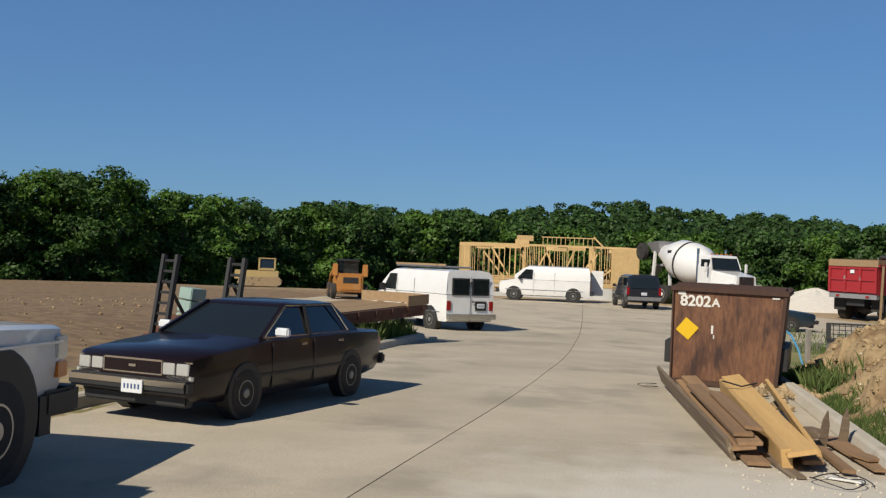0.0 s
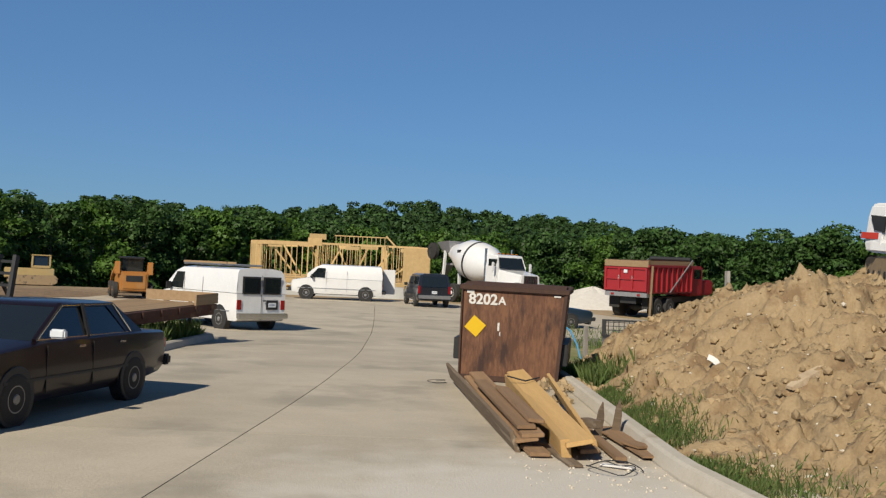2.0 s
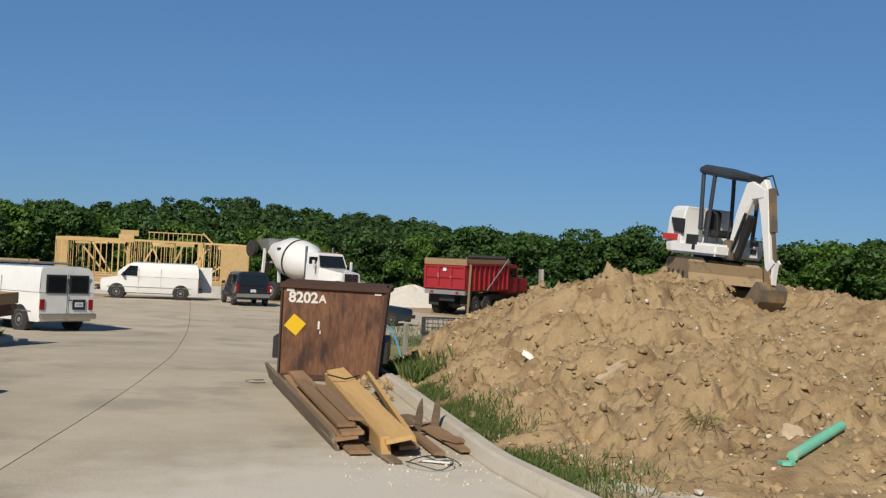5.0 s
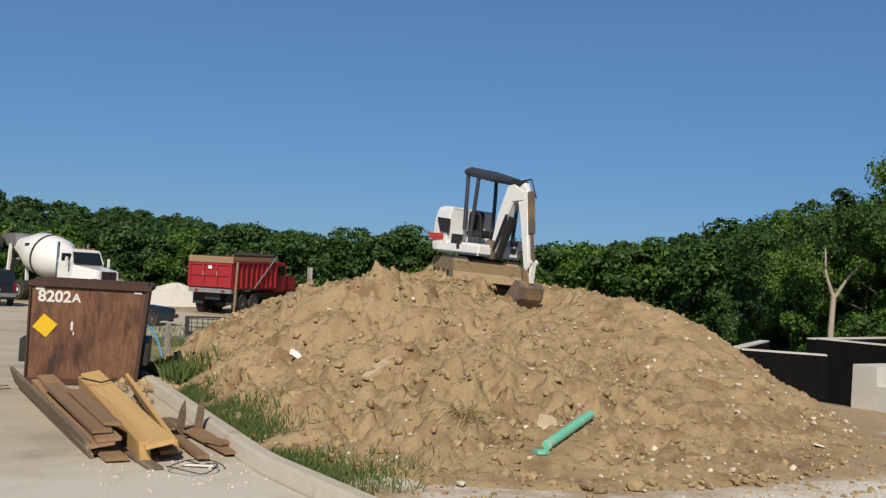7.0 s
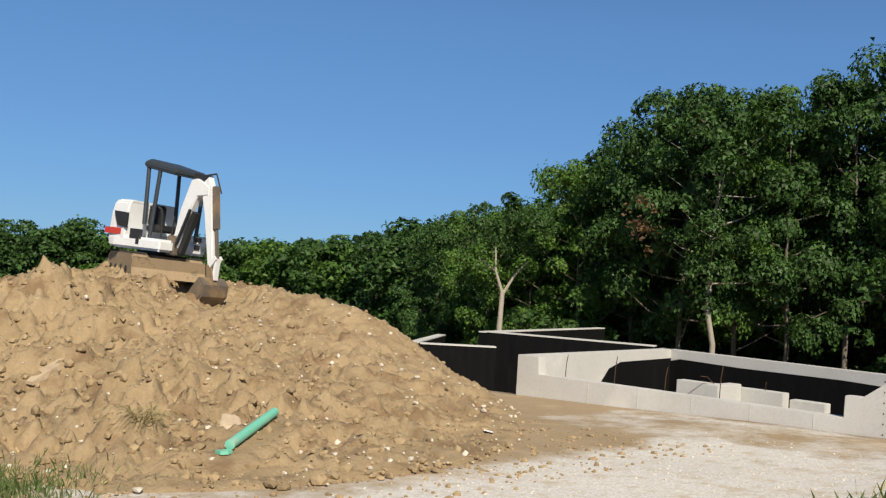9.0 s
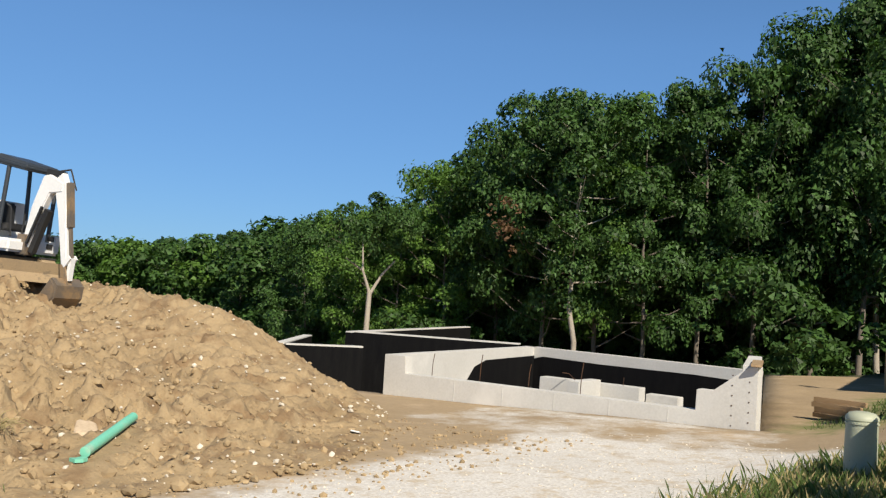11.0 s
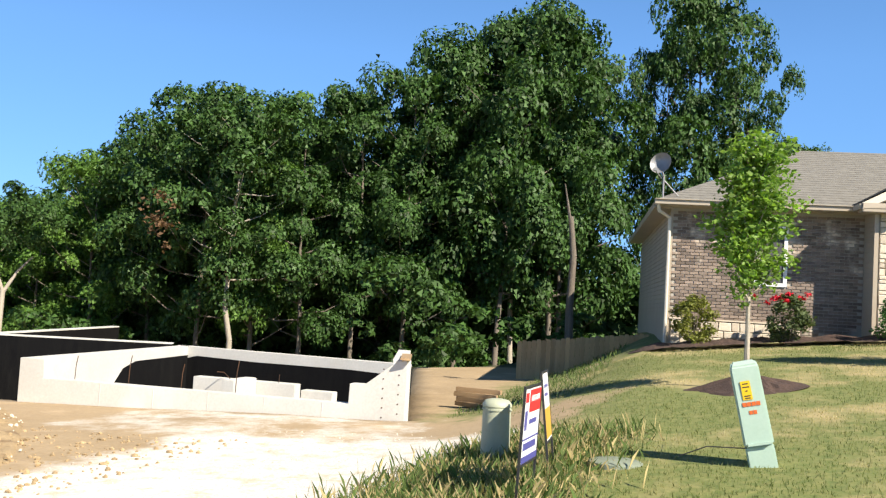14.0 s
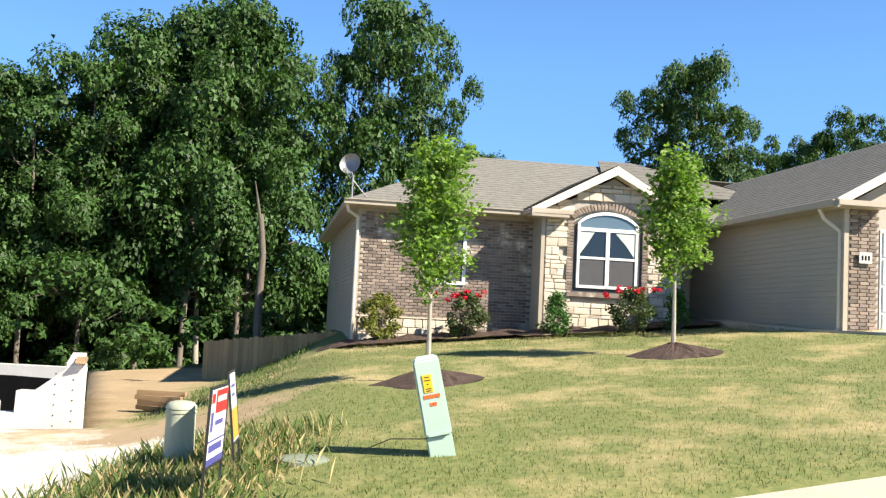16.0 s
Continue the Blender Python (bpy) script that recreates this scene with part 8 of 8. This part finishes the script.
for k in range(4):
    part("orange_sticker", Form().box((-0.1185, -0.06 + 0.04 * k, 0.575), (0.004, 0.035, 0.036)), orange_v, pd_, "orange sticker")
for k in range(2):
    part("orange_sticker", Form().box((-0.1185, -0.02 + 0.036 * k, 0.50), (0.004, 0.030, 0.034)), orange_v, pd_, "orange sticker")
single("cable", Form().tube([(9.2, -0.45, pz + 0.16), (9.25, -0.1, pz + 0.14), (9.3, 0.15, pz + 0.02)], 0.006, 5), black_trim, pose(0, 0, 0), "thin black cable at the pedestal's foot", "cable")
beige = mat("beige_plastic", (0.40, 0.42, 0.31), (0.35, 0.37, 0.27), rough=0.55, bump=0.04)
tz = level(9.75, 1.98)
tp = thing("cable_post", pose(9.75, 1.98, tz - 0.02), "short beige domed cable post among tall weeds", "utility post")
part("tube", Form().lathe((0, 0, 0), (0, 0, 0.70), [(0, 0.15), (0.88, 0.145), (0.89, 0.152), (0.93, 0.150), (0.98, 0.12), (1.0, 0.06), (1.0, 0.005)], 32), beige, tp, smooth=True)
part("collar", Form().lathe((0, 0, 0.585), (0, 0, 0.60), [(0, 0.154), (1, 0.154)], 32), beige, tp)
sign_white = mat("sign_white", (0.80, 0.80, 0.80), (0.74, 0.74, 0.76), rough=0.4, bump=0)
sign_red = mat("sign_red", (0.55, 0.02, 0.03), (0.5, 0.02, 0.03), rough=0.4, bump=0)
sign_blue = mat("sign_blue", (0.08, 0.08, 0.32), (0.07, 0.07, 0.28), rough=0.4, bump=0)
sign_gold = mat("sign_gold", (0.62, 0.36, 0.06), (0.56, 0.32, 0.05), rough=0.4, bump=0)


def yard_sign(x, y, deg, lean, tall, wide, bands, label):
    z = level(x, y)
    g = thing("yard_sign", pose(x, y, z, lean, 0, deg), label, "sign", "yard signs")
    for xx in (0.0, wide):
        part("post", Form().box((xx, 0, tall / 2 - 0.02), (0.025, 0.02, tall + 0.06)), black_trim, g, "black iron post")
    p = part("panel", Form().box((wide / 2, 0, tall - 0.33), (wide - 0.03, 0.012, 0.62)), sign_white, g, "printed panel with plain bars", bevel=0.003)
    for zz in (0.005, 0.65):
        part("frame_bar", Form().box((wide / 2, 0, tall - zz), (wide, 0.018, 0.02)), black_trim, g)
    for x0, x1, z0, z1, c in bands:
        for s in (-1, 1):
            part("print_bar", Form().span((x0 * wide, s * 0.0065, tall - z1), (x1 * wide, s * 0.0085, tall - z0)), c, p)
    return g


yard_sign(7.85, 1.40, -3, 2, 0.98, 0.62, ((0.30, 0.97, 0.03, 0.22, sign_red), (0.38, 0.90, 0.08, 0.13, sign_white), (0.06, 0.24, 0.05, 0.13, sign_red), (0.08, 0.22, 0.20, 0.36, sign_blue), (0.35, 0.80, 0.28, 0.32, sign_blue), (0.04, 0.97, 0.43, 0.445, sign_blue), (0.10, 0.85, 0.47, 0.53, sign_blue), (0.05, 0.97, 0.58, 0.635, sign_blue)), "red and white yard sign in a black iron frame")
yard_sign(8.95, 1.30, 3, -7, 0.95, 0.50, ((0.05, 0.95, 0.34, 0.62, sign_gold), (0.2, 0.8, 0.12, 0.15, sign_blue), (0.2, 0.7, 0.20, 0.23, sign_blue)), "leaning white and gold yard sign on thin posts")
dz_ = level(9.5, 0.7)
single("valve_lid", Form().lathe((0, 0, -0.03), (0, 0, 0.035), [(0, 0.26), (0.7, 0.26), (1.0, 0.22), (1.0, 0.01)], 30), mat("grey_green_plastic", (0.22, 0.25, 0.19), (0.17, 0.20, 0.15), rough=0.7), pose(9.35, 0.72, dz_ - 0.005), "round grey-green valve lid in the grass", "valve lid", smooth=True)

# ---- masonry pieces of the finished house ----
rb = np.random.default_rng(9)


def block(w, d, h, bev=0.006):
    b = bev
    v = [(-w / 2, d, -h / 2), (w / 2, d, -h / 2), (w / 2, d, h / 2), (-w / 2, d, h / 2), (-w / 2, 0.006, -h / 2), (w / 2, 0.006, -h / 2), (w / 2, 0.006, h / 2), (-w / 2, 0.006, h / 2),
         (-w / 2 + b, 0, -h / 2 + b), (w / 2 - b, 0, -h / 2 + b), (w / 2 - b, 0, h / 2 - b), (-w / 2 + b, 0, h / 2 - b)]
    f = [(4, 0, 1, 5), (5, 1, 2, 6), (6, 2, 3, 7), (7, 3, 0, 4), (8, 4, 5, 9), (9, 5, 6, 10), (10, 6, 7, 11), (11, 7, 4, 8), (8, 9, 10, 11)]
    return v, f


bw = part("brickwork", Form().span((0.05, 0.012, 1.0), (4.25, 0.018, 4.3)), mortar, house, "dark mixed brickwork")
bme = bpy.data.meshes.new("brick")
bme.from_pydata(*[block(0.195, 0.03, 0.062)[0], [], block(0.195, 0.03, 0.062)[1]])
bme.materials.append(brick_mat)
rest, count = Form(), 0
z, row = 1.80, 0
while z < 4.28:
    x = 0.13 + (0.105 if row % 2 else 0.0)
    while x < 4.22:
        if not (1.86 < x < 2.68 and 2.55 < z < 4.05):
            if z < 2.95 and count < 300:
                part("brick", bme, brick_mat, bw, m=pose(x, -0.012 + 0.004 * rb.random(), z))
                count += 1
            else:
                rest.add(*block(0.195, 0.03, 0.062), Matrix.Translation((x, -0.012 + 0.004 * rb.random(), z)))
        x += 0.208
    z += 0.074
    row += 1
for r_ in range(10):
    for q_ in range(6):
        rest.add(*block(0.195, 0.03, 0.062), Matrix.Translation((3.05 + 0.208 * q_ - 0.1 * (r_ % 2), -0.012 + 0.004 * rb.random(), 1.726 - 0.074 * r_)))
rest_mat = mat("brick_far", (0.25, 0.19, 0.15), (0.17, 0.135, 0.115), rough=0.9, scale=6, fine=50, bump=0.3, third=(0.52, 0.45, 0.37), third_scale=2.2, third_at=0.56, spread=0.4, coords="Generated")
rest_mat.node_tree.nodes["Mapping"].inputs["Scale"].default_value = (4, 0.2, 3)
tagged(part("upper_bricks", rest, rest_mat, bw), kind="stuff")
sw = part("stonework", Form().span((0.05, 0.012, 0.85), (2.9, 0.018, 1.0)), mortar, house, "tan ledge stone facing")


def ledge(x0, x1, z0, z1, y, holes=(), gable=None):
    z = z0
    while z < z1:
        h = (0.085, 0.12, 0.16, 0.21)[int(rb.integers(0, 4))]
        h = min(h, z1 - z)
        x = x0 + 0.02
        while x < x1 - 0.04:
            w = min(0.12 + 0.30 * rb.random(), x1 - x)
            cx, cz = x + w / 2, z + h / 2
            inside = any(a < cx < b and c < cz < d for a, b, c, d in holes)
            if gable and cz > gable[2]:
                inside |= abs(cx - gable[0]) > gable[1] * (gable[3] - cz) / (gable[3] - gable[2])
            if not inside and h > 0.04 and w > 0.05:
                me = bpy.data.meshes.new("stone")
                v, f = block(w - 0.012, 0.06, h - 0.012, 0.014)
                v = [(a + 0.006 * rb.normal(), b - (0.012 * rb.random() if b < 0.001 else 0), c + 0.005 * rb.normal()) for a, b, c in v]
                me.from_pydata(v, [], f)
                me.materials.append(stone_mat)
                part("stone", me, stone_mat, sw, m=pose(cx, y, cz))
            x += w
        z += h


ledge(0.05, 2.95, 0.95, 1.76, -0.05)
ledge(4.36, 7.85, 1.5, 5.2, -0.84, holes=((4.90, 6.98, 2.42, 4.72),), gable=(6.05, 2.05, 4.35, 5.45))
for r_ in range(36):
    for q_ in range(3):
        part("brick", bme, stone_mat, bw, m=pose(9.39 + 0.208 * q_ + 0.05 * (r_ % 2), -5.52, 1.78 + 0.074 * r_))
part("belt_course", Form().span((0.03, -0.07, 1.755), (2.9, 0.01, 1.79)), stone_mat, house)
# brick surround of the arched window
for k in range(23):
    for xx in (4.985, 6.895):
        if k < 23:
            part("brick", bme, brick_mat, bw, m=pose(xx, -0.85, 2.62 + 0.074 * k) @ Matrix.Diagonal((0.8, 1, 1, 1)))
for k in range(25):
    q = math.radians(150 - 5 * k)
    cx, cz = 5.94 + 1.05 * math.cos(q) * 1.0, 4.10 + 0.56 * math.sin(q) + 0.01
    part("brick", bme, brick_mat, bw, m=pose(cx, -0.86, cz, 0, -(math.degrees(math.atan2(0.56 * math.sin(q) * 1.9, math.cos(q) * 1.05)) - 0), 0) @ Matrix.Diagonal((0.85, 1, 1, 1)))
